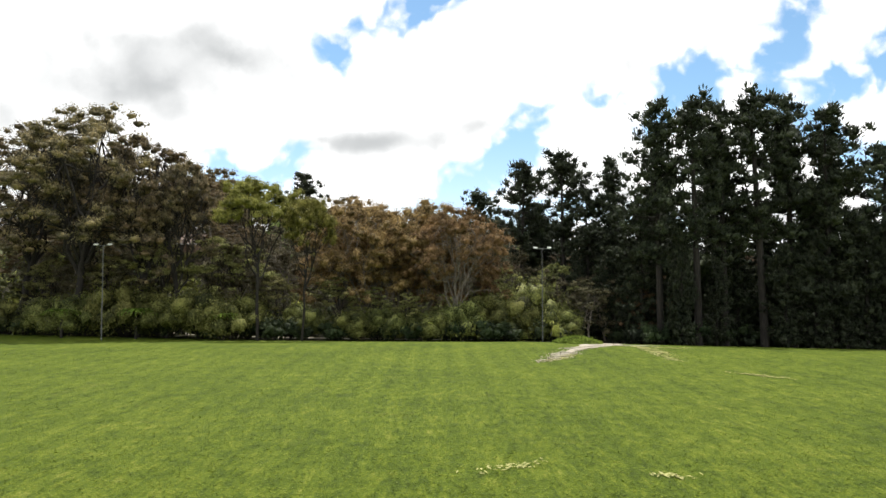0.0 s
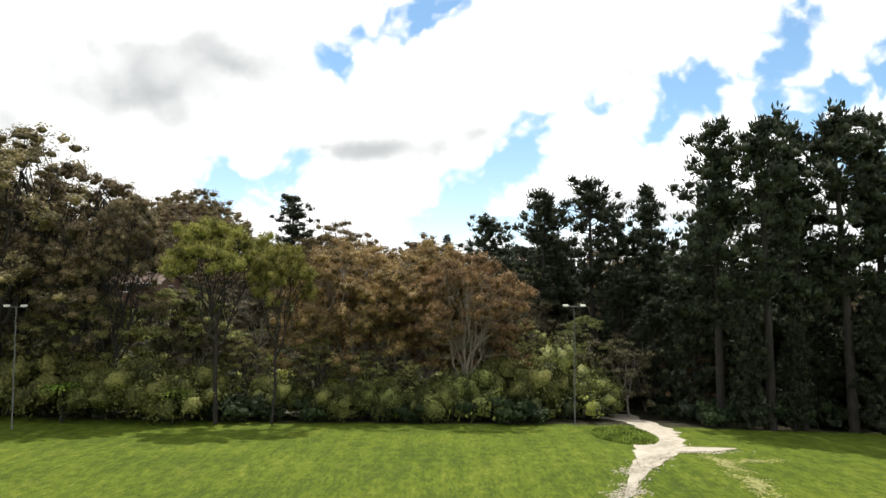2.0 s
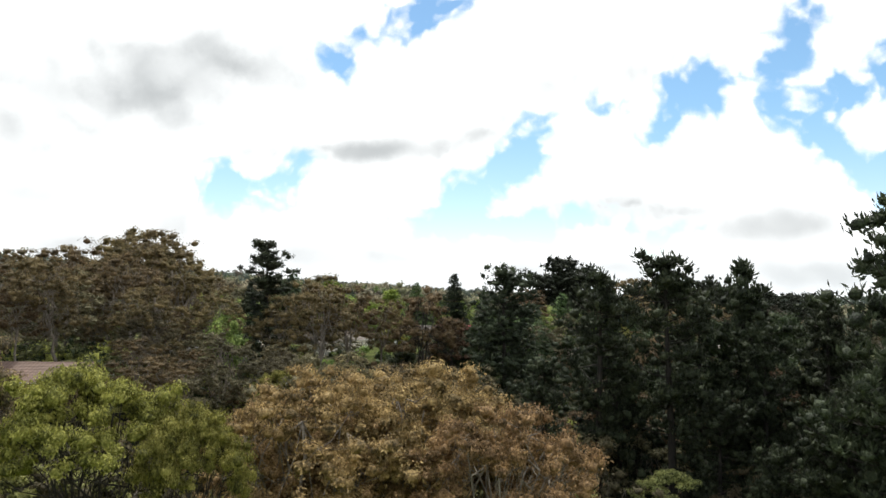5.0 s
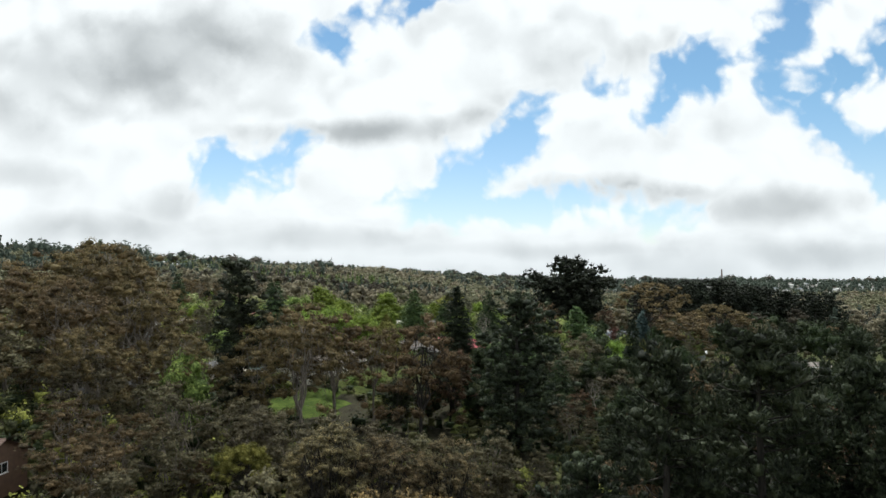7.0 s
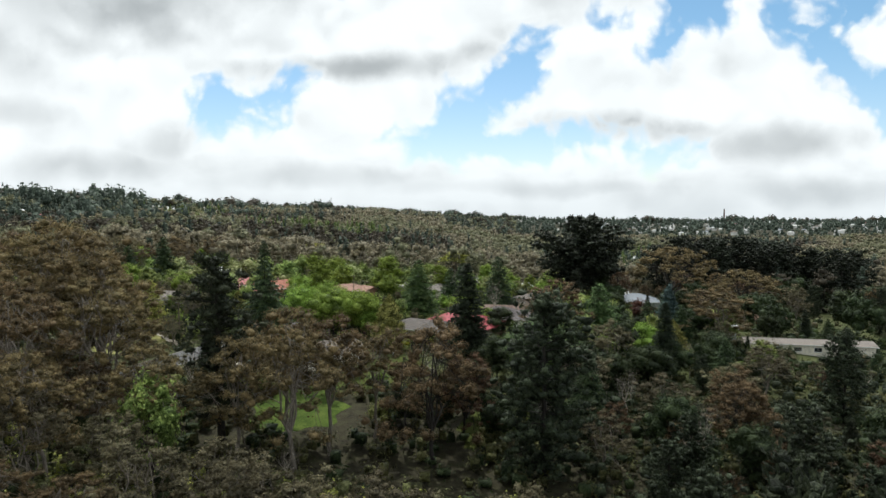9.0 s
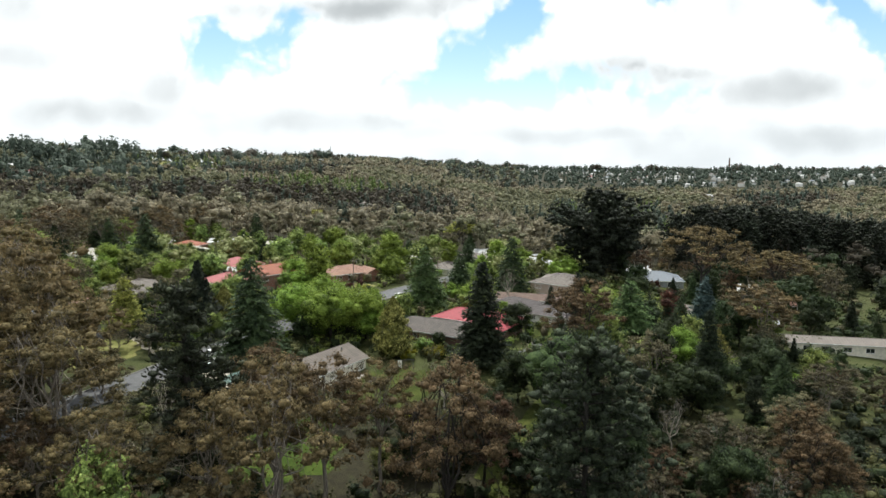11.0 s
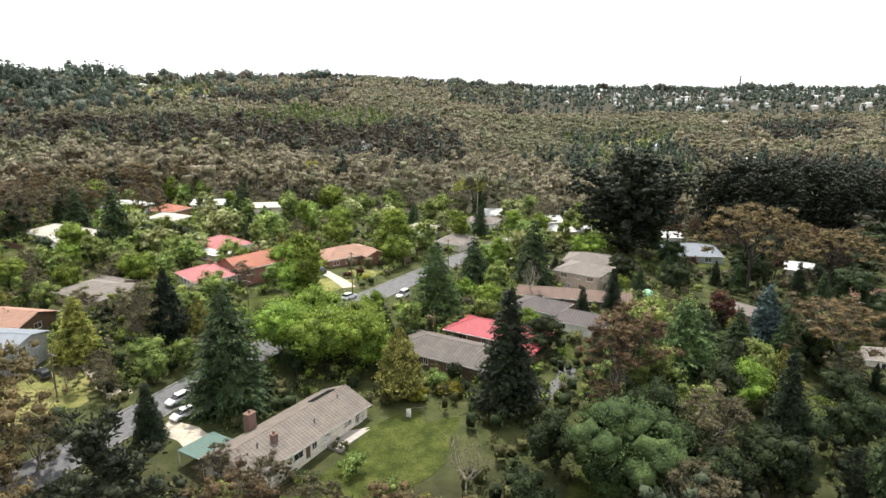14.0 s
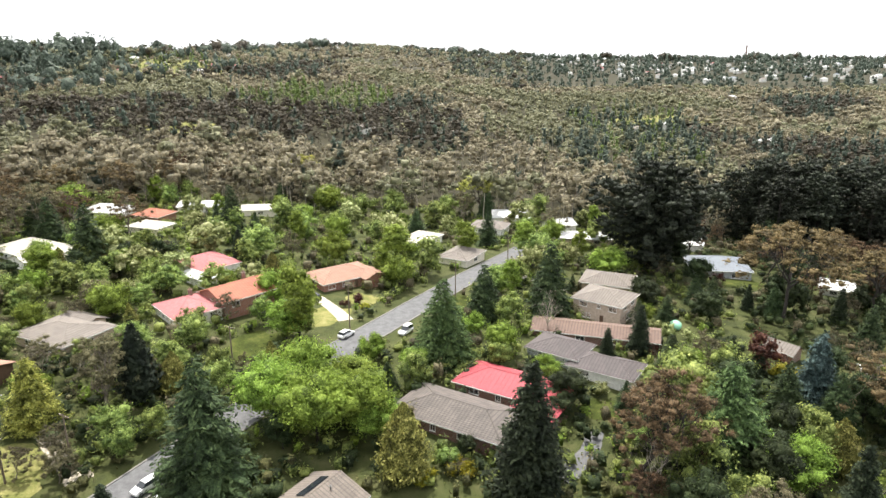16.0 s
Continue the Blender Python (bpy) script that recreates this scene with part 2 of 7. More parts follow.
LEAF = {
    "gum": leaf("gum_leaf", (0.056, 0.046, 0.025), (0.152, 0.114, 0.056), (0.30, 0.215, 0.105)),
    "gum_tall": leaf("tall_gum_leaf", (0.0736, 0.06624, 0.04122), (0.2031, 0.1708, 0.09421), (0.5299, 0.4122, 0.1987)),
    "gum_olive": leaf("gum_leaf_olive", (0.0798, 0.08725, 0.02341), (0.2766, 0.282, 0.06171), (0.6171, 0.5958, 0.1596)),
    # brighter than scrub_leaf: sun on the field-edge bushes is put into the colour
    "bush_olive": leaf("sunlit_scrub_leaf", (0.03838, 0.0469, 0.01599), (0.1333, 0.1471, 0.04264), (0.3838, 0.3944, 0.1173)),
    "gum_young": leaf("young_gum_leaf", (0.080, 0.086, 0.032), (0.270, 0.275, 0.100), (0.60, 0.58, 0.22)),
    "gum_rust": leaf("gum_leaf_rust", (0.098, 0.068, 0.034), (0.278, 0.180, 0.084), (0.56, 0.376, 0.180)),
    "gum_red": leaf("gum_leaf_red", (0.048, 0.034, 0.020), (0.136, 0.092, 0.050), (0.27, 0.175, 0.10)),
    "gum_grey": leaf("gum_leaf_grey", (0.0475, 0.04371, 0.02464), (0.1292, 0.1153, 0.06336), (0.2707, 0.2399, 0.139)),
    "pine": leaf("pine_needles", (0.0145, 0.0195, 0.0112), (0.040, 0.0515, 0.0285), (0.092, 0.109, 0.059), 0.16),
    # darker copy of pine_needles: shade is put into the belt and big pines' colour
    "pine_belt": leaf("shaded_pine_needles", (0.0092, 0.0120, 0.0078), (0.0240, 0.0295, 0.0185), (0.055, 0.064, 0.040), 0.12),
    "spruce": leaf("spruce_needles", (0.01548, 0.02624, 0.0111), (0.04472, 0.07216, 0.02812), (0.1118, 0.1558, 0.06068), 0.15),
    "spruce_green": leaf("green_spruce_needles", (0.0216, 0.03784, 0.012), (0.0666, 0.1049, 0.033), (0.162, 0.2193, 0.075), 0.15),
    "conifer": leaf("conifer_needles", (0.01105, 0.01785, 0.00935), (0.0289, 0.0425, 0.02125), (0.0697, 0.08925, 0.0442), 0.12),
    "blue": leaf("blue_spruce_needles", (0.0255, 0.04335, 0.0408), (0.06375, 0.102, 0.09605), (0.1411, 0.204, 0.1921), 0.12),
    "gold": leaf("golden_cypress_leaf", (0.050, 0.053, 0.015), (0.19, 0.19, 0.045), (0.50, 0.47, 0.15), 0.2),
    "cypress": leaf("cypress_leaf", (0.0072, 0.012, 0.0084), (0.018, 0.0264, 0.0156), (0.0432, 0.0552, 0.0312), 0.1),
    "lime": leaf("bright_leaf", (0.06572, 0.09568, 0.0153), (0.1887, 0.2725, 0.0414), (0.4028, 0.52, 0.099), 0.35),
    "green": leaf("garden_leaf", (0.058, 0.090, 0.024), (0.188, 0.256, 0.068), (0.49, 0.575, 0.165), 0.32),
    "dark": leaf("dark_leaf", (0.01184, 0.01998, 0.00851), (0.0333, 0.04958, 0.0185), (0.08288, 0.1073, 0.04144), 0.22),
    "dark_mid": leaf("deep_green_leaf", (0.0192, 0.0336, 0.0112), (0.0544, 0.084, 0.0256), (0.132, 0.176, 0.0576), 0.25),
    "pale": leaf("pale_leaf", (0.0887, 0.11, 0.03548), (0.2661, 0.3018, 0.1064), (0.6382, 0.6567, 0.3548), 0.3),
    "yellow": leaf("yellow_leaf", (0.11, 0.11, 0.0088), (0.308, 0.297, 0.022), (0.55, 0.506, 0.066), 0.35),
    "scrub": leaf("scrub_leaf", (0.04412, 0.049, 0.022), (0.1225, 0.1325, 0.0515), (0.27, 0.2812, 0.1103)),
    "dead": leaf("bare_twig", (0.06, 0.052, 0.042), (0.13, 0.11, 0.09), (0.22, 0.19, 0.16), 0.0),
    "turf": leaf("turf_blade", (0.062, 0.095, 0.006), (0.115, 0.16, 0.010), (0.22, 0.25, 0.03), 0.3),
    "maroon": leaf("maroon_leaf", (0.0264, 0.012, 0.012), (0.072, 0.0264, 0.0216), (0.144, 0.054, 0.036)),
}
BARK = {"gum": bark("gum_bark", (0.10, 0.085, 0.07), (0.30, 0.26, 0.21)), "dark": bark("dark_bark", (0.012, 0.010, 0.008), (0.034, 0.028, 0.022)),
        "pale": bark("pale_bark", (0.24, 0.21, 0.17), (0.46, 0.41, 0.34))}


def painted(name, col, rough=0.6, var=0.12, scale=1.5, metal=0.0):
    """A plain painted, rendered or metal surface with faint weathering at two scales."""
    m, n, bsdf = material(name)
    tc = n.add("ShaderNodeTexCoord").outputs["Object"]
    f = n.math("ADD", n.math("MULTIPLY", n.noise(tc, scale, 5.0), 0.6), n.math("MULTIPLY", n.noise(tc, scale * 9, 4.0), 0.4))
    a, b = tuple(c * (1 - 2.2 * var) for c in col), tuple(min(c * (1 + 1.3 * var), 0.95) for c in col)
    n.t.links.new(n.ramp(n.step(f, 0.3, 0.7), [(0, a), (1, b)]), bsdf.inputs["Base Color"])
    bsdf.inputs["Roughness"].default_value, bsdf.inputs["Metallic"].default_value = rough, metal
    bump(n, bsdf, f, 0.15, 0.01)
    return m


def brick(name, a, b, mortar):
    m, n, bsdf = material(name)
    tc = n.add("ShaderNodeTexCoord").outputs["Object"]
    w = n.add("ShaderNodeMapping", {"Vector": tc, "Rotation": (radians(90), 0, 0)}).outputs[0]
    t = n.add("ShaderNodeTexBrick", {"Vector": w, "Color1": (*a, 1), "Color2": (*b, 1), "Mortar": (*mortar, 1), "Scale": 1.0,
                                     "Mortar Size": 0.008, "Brick Width": 0.24, "Row Height": 0.086})
    col = n.mix(n.math("MULTIPLY", n.noise(tc, 0.8, 5.0), 0.5), t.outputs[0], tuple(c * 0.6 for c in a))
    n.t.links.new(col, bsdf.inputs["Base Color"])
    bsdf.inputs["Roughness"].default_value = 0.9
    return m


def tiles(name, col, worn):
    m, n, bsdf = material(name)
    tc = n.add("ShaderNodeTexCoord").outputs["Object"]
    f = n.noise(tc, 0.5, 6.0, 0.65)
    g = n.noise(tc, 7.0, 3.0)
    c = n.ramp(n.step(n.math("ADD", n.math("MULTIPLY", f, 0.6), n.math("MULTIPLY", g, 0.4)), 0.32, 0.68), [(0, worn), (1, col)])
    isl = n.add("ShaderNodeNewGeometry").outputs["Random Per Island"]
    c = n.mix(n.math("MULTIPLY", isl, 0.25), c, tuple(x * 0.55 for x in worn))
    along = n.add("ShaderNodeSeparateXYZ", {0: tc}).outputs[0]
    column = n.step(n.math("SINE", n.math("MULTIPLY", along, 9.5)), 0.2, 0.9)
    c = n.mix(n.math("MULTIPLY", column, 0.45), c, tuple(x * 0.45 for x in worn))
    n.t.links.new(c, bsdf.inputs["Base Color"])
    bsdf.inputs["Roughness"].default_value = 0.75
    return m


WALL = {
    "cream": painted("cream_render", (0.76, 0.71, 0.60), 0.8), "white": painted("white_weatherboard", (0.76, 0.75, 0.71), 0.6),
    "pink": painted("beige_render", (0.50, 0.40, 0.32), 0.85), "grey": painted("grey_weatherboard", (0.36, 0.38, 0.39), 0.7),
    "brown": brick("brown_brick", (0.17, 0.085, 0.06), (0.12, 0.06, 0.045), (0.22, 0.19, 0.17)),
    "red": brick("red_brick", (0.30, 0.13, 0.085), (0.23, 0.10, 0.07), (0.3, 0.27, 0.24)),
    "timber": painted("stained_timber", (0.12, 0.07, 0.045), 0.7),
}
ROOF = {
    "taupe": tiles("taupe_roof_tile", (0.211, 0.174, 0.144), (0.111, 0.092, 0.078)), "slate": tiles("grey_roof_tile", (0.150, 0.124, 0.108), (0.075, 0.064, 0.058)),
    "red": painted("red_roof_sheet", (0.31, 0.045, 0.058), 0.7, 0.12), "pinkred": painted("faded_red_roof_sheet", (0.370, 0.126, 0.126), 0.75, 0.12),
    "orange": tiles("terracotta_roof_tile", (0.429, 0.148, 0.081), (0.296, 0.104, 0.063)), "tan": tiles("tan_roof_tile", (0.385, 0.215, 0.148), (0.266, 0.148, 0.104)),
    "brown": tiles("brown_roof_tile", (0.200, 0.126, 0.096), (0.126, 0.081, 0.063)), "dark": tiles("dark_roof_tile", (0.111, 0.089, 0.089), (0.067, 0.056, 0.056)),
    "blue": painted("blue_grey_roof_sheet", (0.170, 0.192, 0.222), 0.7, 0.08), "white": painted("white_roof_sheet", (0.46, 0.46, 0.45), 0.6, 0.12),
    "greybrown": tiles("grey_brown_roof_tile", (0.222, 0.192, 0.163), (0.148, 0.126, 0.111)), "teal": painted("pale_green_roof_sheet", (0.066, 0.122, 0.102), 0.5, 0.1),
    "cream": painted("cream_roof_sheet", (0.40, 0.375, 0.315), 0.65, 0.12),
}
TRIM = painted("white_trim", (0.74, 0.73, 0.70), 0.5, 0.06)
CHIMNEY = brick("chimney_brick", (0.21, 0.12, 0.09), (0.16, 0.09, 0.07), (0.24, 0.21, 0.19))
POLE = painted("weathered_pole_timber", (0.16, 0.125, 0.095), 0.9, 0.2)
STEEL = painted("galvanised_steel", (0.15, 0.152, 0.15), 0.7, 0.10, 1.5, 0.2)
CAR_WHITE = painted("white_car_paint", (0.80, 0.80, 0.80), 0.2, 0.02)
CAR_DARK = painted("dark_car_paint", (0.03, 0.03, 0.035), 0.2, 0.05)
RUBBER = painted("tyre_rubber", (0.02, 0.02, 0.02), 0.85, 0.1)
CLOTH = painted("white_cloth", (0.80, 0.80, 0.78), 0.9, 0.04)
GLASS, gn, gb = material("window_glass")
gb.inputs["Base Color"].default_value = (0.02, 0.024, 0.028, 1)
gb.inputs["Roughness"].default_value = 0.06
gb.inputs["Specular IOR Level"].default_value = 0.6
LAMP, ln_, lb_ = material("lamp_glass")
lb_.inputs["Base Color"].default_value = (0.8, 0.82, 0.82, 1)
lb_.inputs["Roughness"].default_value = 0.15


def ground_material():
    """Mown grass on the sports field, leaf litter and rough grass beyond it."""
    m, n, bsdf = material("ground")
    tc = n.add("ShaderNodeTexCoord").outputs["Object"]
    s = n.add("ShaderNodeSeparateXYZ", {0: tc})
    tuft = n.noise(tc, 7.5, 6.0, 0.75)
    patch = n.noise(tc, 0.10, 5.0, 0.6)
    mid = n.noise(tc, 0.9, 4.0, 0.6)
    blade = n.noise(n.add("ShaderNodeMapping", {"Vector": tc, "Scale": (1.0, 0.22, 1.0)}).outputs[0], 3.2, 4.0, 0.65)
    bend = n.math("ADD", s.outputs[0], n.math("MULTIPLY", n.noise(tc, 0.02, 1.0), 2.2))
    stripe = n.math("SINE", n.math("MULTIPLY", bend, 2.6))
    fac = n.math("ADD", n.math("MULTIPLY", tuft, 0.40), n.math("ADD", n.math("MULTIPLY", blade, 0.28), n.math("MULTIPLY", n.math("ADD", mid, patch), 0.16)))
    fac = n.math("ADD", fac, n.math("MULTIPLY", stripe, 0.012))
    turf = n.ramp(n.step(fac, 0.365, 0.635), [(0.0, (0.031, 0.050, 0.0045)), (0.45, (0.072, 0.106, 0.006)), (0.8, (0.122, 0.156, 0.011)), (1.0, (0.22, 0.22, 0.044))])
    dry = n.math("MULTIPLY", n.step(n.noise(tc, 0.17, 5.0, 0.7), 0.56, 0.74), n.step(n.noise(tc, 2.2, 4.0), 0.46, 0.62))
    turf = n.mix(n.math("MULTIPLY", dry, 0.30), turf, (0.30, 0.25, 0.085))
    litter = n.ramp(n.noise(tc, 0.6, 6.0, 0.65), [(0.3, (0.018, 0.016, 0.010)), (0.55, (0.042, 0.038, 0.021)), (0.75, (0.048, 0.056, 0.020))])
    rough = n.ramp(n.noise(tc, 0.25, 6.0, 0.65), [(0.3, (0.030, 0.036, 0.014)), (0.5, (0.058, 0.068, 0.022)), (0.72, (0.095, 0.095, 0.042))])
    edge = n.math("ADD", s.outputs[1], n.math("MULTIPLY", n.math("SUBTRACT", n.noise(tc, 0.3, 4.0), 0.5), 5.0))
    off = n.step(edge, 106.0, 108.5)
    col = n.mix(off, turf, litter)
    col = n.mix(n.step(edge, 225.0, 250.0), col, rough)
    col = n.mix(n.step(s.outputs[1], 400.0, 470.0), col, litter)
    n.t.links.new(col, bsdf.inputs["Base Color"])
    bsdf.inputs["Roughness"].default_value = 0.9
    bsdf.inputs["Specular IOR Level"].default_value = 0.15
    bump(n, bsdf, n.math("ADD", tuft, n.math("MULTIPLY", n.noise(tc, 22.0, 3.0), 0.6)), 0.9, 0.09)
    return m


def lawn_material(name, a, b, c):
    m, n, bsdf = material(name)
    tc = n.add("ShaderNodeTexCoord").outputs["Object"]
    f = n.math("ADD", n.math("MULTIPLY", n.noise(tc, 0.35, 5.0, 0.65), 0.6), n.math("MULTIPLY", n.noise(tc, 4.0, 4.0), 0.4))
    n.t.links.new(n.ramp(n.step(f, 0.32, 0.68), [(0, a), (0.5, b), (1, c)]), bsdf.inputs["Base Color"])
    bsdf.inputs["Roughness"].default_value = 0.95
    bsdf.inputs["Specular IOR Level"].default_value = 0.1
    bump(n, bsdf, f, 0.7, 0.06)
    return m


def loose(name, a, b, scale=1.2):
    m, n, bsdf = material(name)
    tc = n.add("ShaderNodeTexCoord").outputs["Object"]
    f = n.math("ADD", n.math("MULTIPLY", n.noise(tc, scale, 6.0, 0.65), 0.65), n.math("MULTIPLY", n.noise(tc, scale * 12, 3.0), 0.35))
    n.t.links.new(n.ramp(n.step(f, 0.3, 0.7), [(0, a), (1, b)]), bsdf.inputs["Base Color"])
    bsdf.inputs["Roughness"].default_value = 0.92
    bump(n, bsdf, f, 0.5, 0.03)
    return m


GROUND = ground_material()
LAWN = lawn_material("lawn_grass", (0.023, 0.031, 0.008), (0.047, 0.060, 0.013), (0.092, 0.100, 0.027))
LAWN_GREEN = lawn_material("lush_lawn_grass", (0.024, 0.042, 0.008), (0.052, 0.080, 0.014), (0.10, 0.13, 0.028))
LAWN_DRY = lawn_material("dry_lawn_grass", (0.09, 0.105, 0.028), (0.165, 0.165, 0.056), (0.26, 0.235, 0.10))
GRAVEL = loose("pale_gravel", (0.30, 0.26, 0.20), (0.52, 0.47, 0.385))
STRAW = loose("bare_dry_turf", (0.26, 0.26, 0.07), (0.46, 0.43, 0.19), 2.6)
ASPHALT = loose("worn_asphalt", (0.075, 0.075, 0.078), (0.145, 0.145, 0.148), 0.8)
CONCRETE = loose("pale_concrete", (0.25, 0.23, 0.20), (0.40, 0.37, 0.33), 0.9)

KERB = loose("weathered_kerb_concrete", (0.13, 0.125, 0.115), (0.22, 0.21, 0.19), 0.9)


# ---- terrain ----
def table(v, rows):
    return float(np.interp(v, [r[0] for r in rows], [r[1] for r in rows]))


BASE = [(-400, 0), (76, 0), (86, -0.25), (96, -0.85), (106, -1.6), (116, -2.3), (128, -2.6), (150, -0.2), (190, 4.5), (225, 8.5), (250, 11), (300, 13.8), (350, 13), (400, 10.5), (500, 5), (700, 6), (900, 2)]
LEAN = [(100, 0.0), (190, 0.03), (225, 0.04), (250, 0.05), (400, 0.05), (560, 0.08), (700, 0.09)]
RIDGE_FAR = [(-0.9, 1350), (-0.62, 1170), (-0.46, 1130), (-0.32, 1390), (-0.24, 2000), (-0.12, 3150), (1.0, 3300)]
RIDGE_TOP = [(-0.9, 76), (-0.62, 74), (-0.52, 56), (-0.44, 56), (-0.32, 42), (-0.24, 40), (-0.12, 40), (0.0, 8), (0.15, -10), (0.3, -20), (1.0, -24)]


def ground_z(x, y):
    k = table(y, LEAN)
    near = table(y, BASE) - (k if x < 0 else 1.35 * k) * max(-170.0, min(170.0, x))
    near += 13 * math.exp(-(((x + 76) / 34) ** 2) - ((y - 166) / 36) ** 2)
    near -= 0.022 * max(0.0, min(x, 90.0) - 12) * max(0.0, min(1.0, (y - 35) / 50, (160 - y) / 40))
    if y > 100:
        near += 0.5 * min(1, (y - 100) / 40) * noise.noise(Vector((x * 0.03, y * 0.03, 0)))
    if y < 560:
        return near
    a = x / y
    far, top = table(a, RIDGE_FAR), table(a, RIDGE_TOP)
    s = max(0.0, min(1.25, (y - 560) / (far - 560)))
    wave = 7 * noise.noise(Vector((x * 0.004, y * 0.004, 3))) * min(1, (y - 560) / 200)
    if s > 1:
        return top - 160 * (s - 1) + wave
    s = s ** 1.7
    return near * (1 - s) + top * s + wave


def mesh_from(name, verts, faces, mat=None, smooth=False):
    """A mesh out of arrays of corners and of four-sided faces."""
    verts, faces = np.asarray(verts, np.float32), np.asarray(faces, np.int32)
    me = bpy.data.meshes.new(name)
    me.vertices.add(len(verts))
    me.vertices.foreach_set("co", verts.ravel())
    me.loops.add(faces.size)
    me.loops.foreach_set("vertex_index", faces.ravel())
    me.polygons.add(len(faces))
    me.polygons.foreach_set("loop_start", np.arange(0, faces.size, faces.shape[1], dtype=np.int32))
    if smooth:
        me.polygons.foreach_set("use_smooth", np.ones(len(faces), bool))
    me.update(calc_edges=True)
    me.validate()
    if mat:
        me.materials.append(mat)
    return me


def bm_mesh(name, bm, mat):
    me = bpy.data.meshes.new(name)
    bmesh.ops.recalc_face_normals(bm, faces=bm.faces)
    bm.to_mesh(me)
    bm.free()
    me.materials.append(mat)
    return me


def part(name, me, parent, label="", at=None):
    ob = new(name, me)
    ob.parent = parent
    if at is not None:
        ob.matrix_basis = at
    if label:
        tagged(ob, label)
    return ob


def spaced(stops):
    out = []
    for a, b, step in stops:
        n = max(1, round((b - a) / step))
        out += [a + (b - a) * i / n for i in range(n)]
    return out + [stops[-1][1]]


gx = spaced([(-4200, -1000, 200), (-1000, -300, 50), (-300, -160, 14), (-160, 160, 4), (160, 300, 14), (300, 1000, 50), (1000, 4200, 200)])
gy = spaced([(-900, -60, 120), (-60, 80, 10), (80, 130, 2.5), (130, 420, 4), (420, 600, 12), (600, 1500, 30), (1500, 4600, 80)])
gv = [(x, y, ground_z(x, y)) for y in gy for x in gx]
w_ = len(gx)
gf = [(j * w_ + i, j * w_ + i + 1, (j + 1) * w_ + i + 1, (j + 1) * w_ + i) for j in range(len(gy) - 1) for i in range(w_ - 1)]
tagged(new("ground", mesh_from("ground", gv, gf, GROUND, True)), "mown green sports field running into wooded hills", "ground", kind="structure")


def patch(name, cx, cy, a, b, turn, mat, lift, label, category, ragged=0.18, seed=0):
    """A sheet with a ragged rim that lies on the ground."""
    rings, rays = 5, 28
    c, s = math.cos(radians(turn)), math.sin(radians(turn))
    vs = [(cx, cy, ground_z(cx, cy) + lift)]
    for k in range(1, rings + 1):
        for i in range(rays):
            t = 2 * math.pi * i / rays
            r = k / rings * (1 + ragged * 2 * noise.noise(Vector((math.cos(t) * 1.7, math.sin(t) * 1.7, seed * 3.1))) + ragged * 0.5 * math.sin(7 * t + seed))
            px, py = r * a * math.cos(t), r * b * math.sin(t)
            x, y = cx + c * px - s * py, cy + s * px + c * py
            vs.append((x, y, ground_z(x, y) + lift))
    fs = [(0, 1 + i, 1 + (i + 1) % rays, 1 + (i + 1) % rays) for i in range(rays)]
    bm = bmesh.new()
    bv = [bm.verts.new(q) for q in vs]
    for f in fs:
        bm.faces.new((bv[f[0]], bv[f[1]], bv[f[2]]))
    for k in range(rings - 1):
        for i in range(rays):
            p, q = 1 + k * rays + i, 1 + k * rays + (i + 1) % rays
            bm.faces.new((bv[p], bv[p + rays], bv[q + rays], bv[q]))
    return tagged(new(name, bm_mesh(name, bm, mat)), label, category, kind="structure")


def ribbon(name, line, widths, mat, lift, label, category, ragged=0.0, thick=0.0, seed=0):
    """A strip along a line on the ground; with a thickness it has sides."""
    pts = []
    for (x0, y0), (x1, y1) in zip(line, line[1:]):
        n = max(1, int(math.dist((x0, y0), (x1, y1)) / 1.2))
        pts += [(x0 + (x1 - x0) * i / n, y0 + (y1 - y0) * i / n) for i in range(n)]
    pts.append(line[-1])
    bm = bmesh.new()
    rows = []
    for i, (x, y) in enumerate(pts):
        p, q = pts[max(0, i - 1)], pts[min(len(pts) - 1, i + 1)]
        d = Vector((q[0] - p[0], q[1] - p[1])).normalized()
        w = table(i / (len(pts) - 1), [(k / (len(widths) - 1), v) for k, v in enumerate(widths)]) / 2
        row = []
        for k in (-1, -0.35, 0.35, 1):
            o = k * w * (1 + (ragged * 2 * noise.noise(Vector((x * 0.6, y * 0.6, k * 5 + seed))) if abs(k) == 1 else 0))
            X, Y = x + d.y * o, y - d.x * o
            row.append(bm.verts.new((X, Y, ground_z(X, Y) + lift)))
        if thick:
            for k in (3, 0):
                v = row[k].co
                row.append(bm.verts.new((v.x, v.y, v.z - thick)))
            row = [row[5], *row[:4], row[4]]
        rows.append(row)
    for a, b in zip(rows, rows[1:]):
        for i in range(len(a) - 1):
            bm.faces.new((a[i], a[i + 1], b[i + 1], b[i]))
    return tagged(new(name, bm_mesh(name, bm, mat)), label, category, kind="structure")


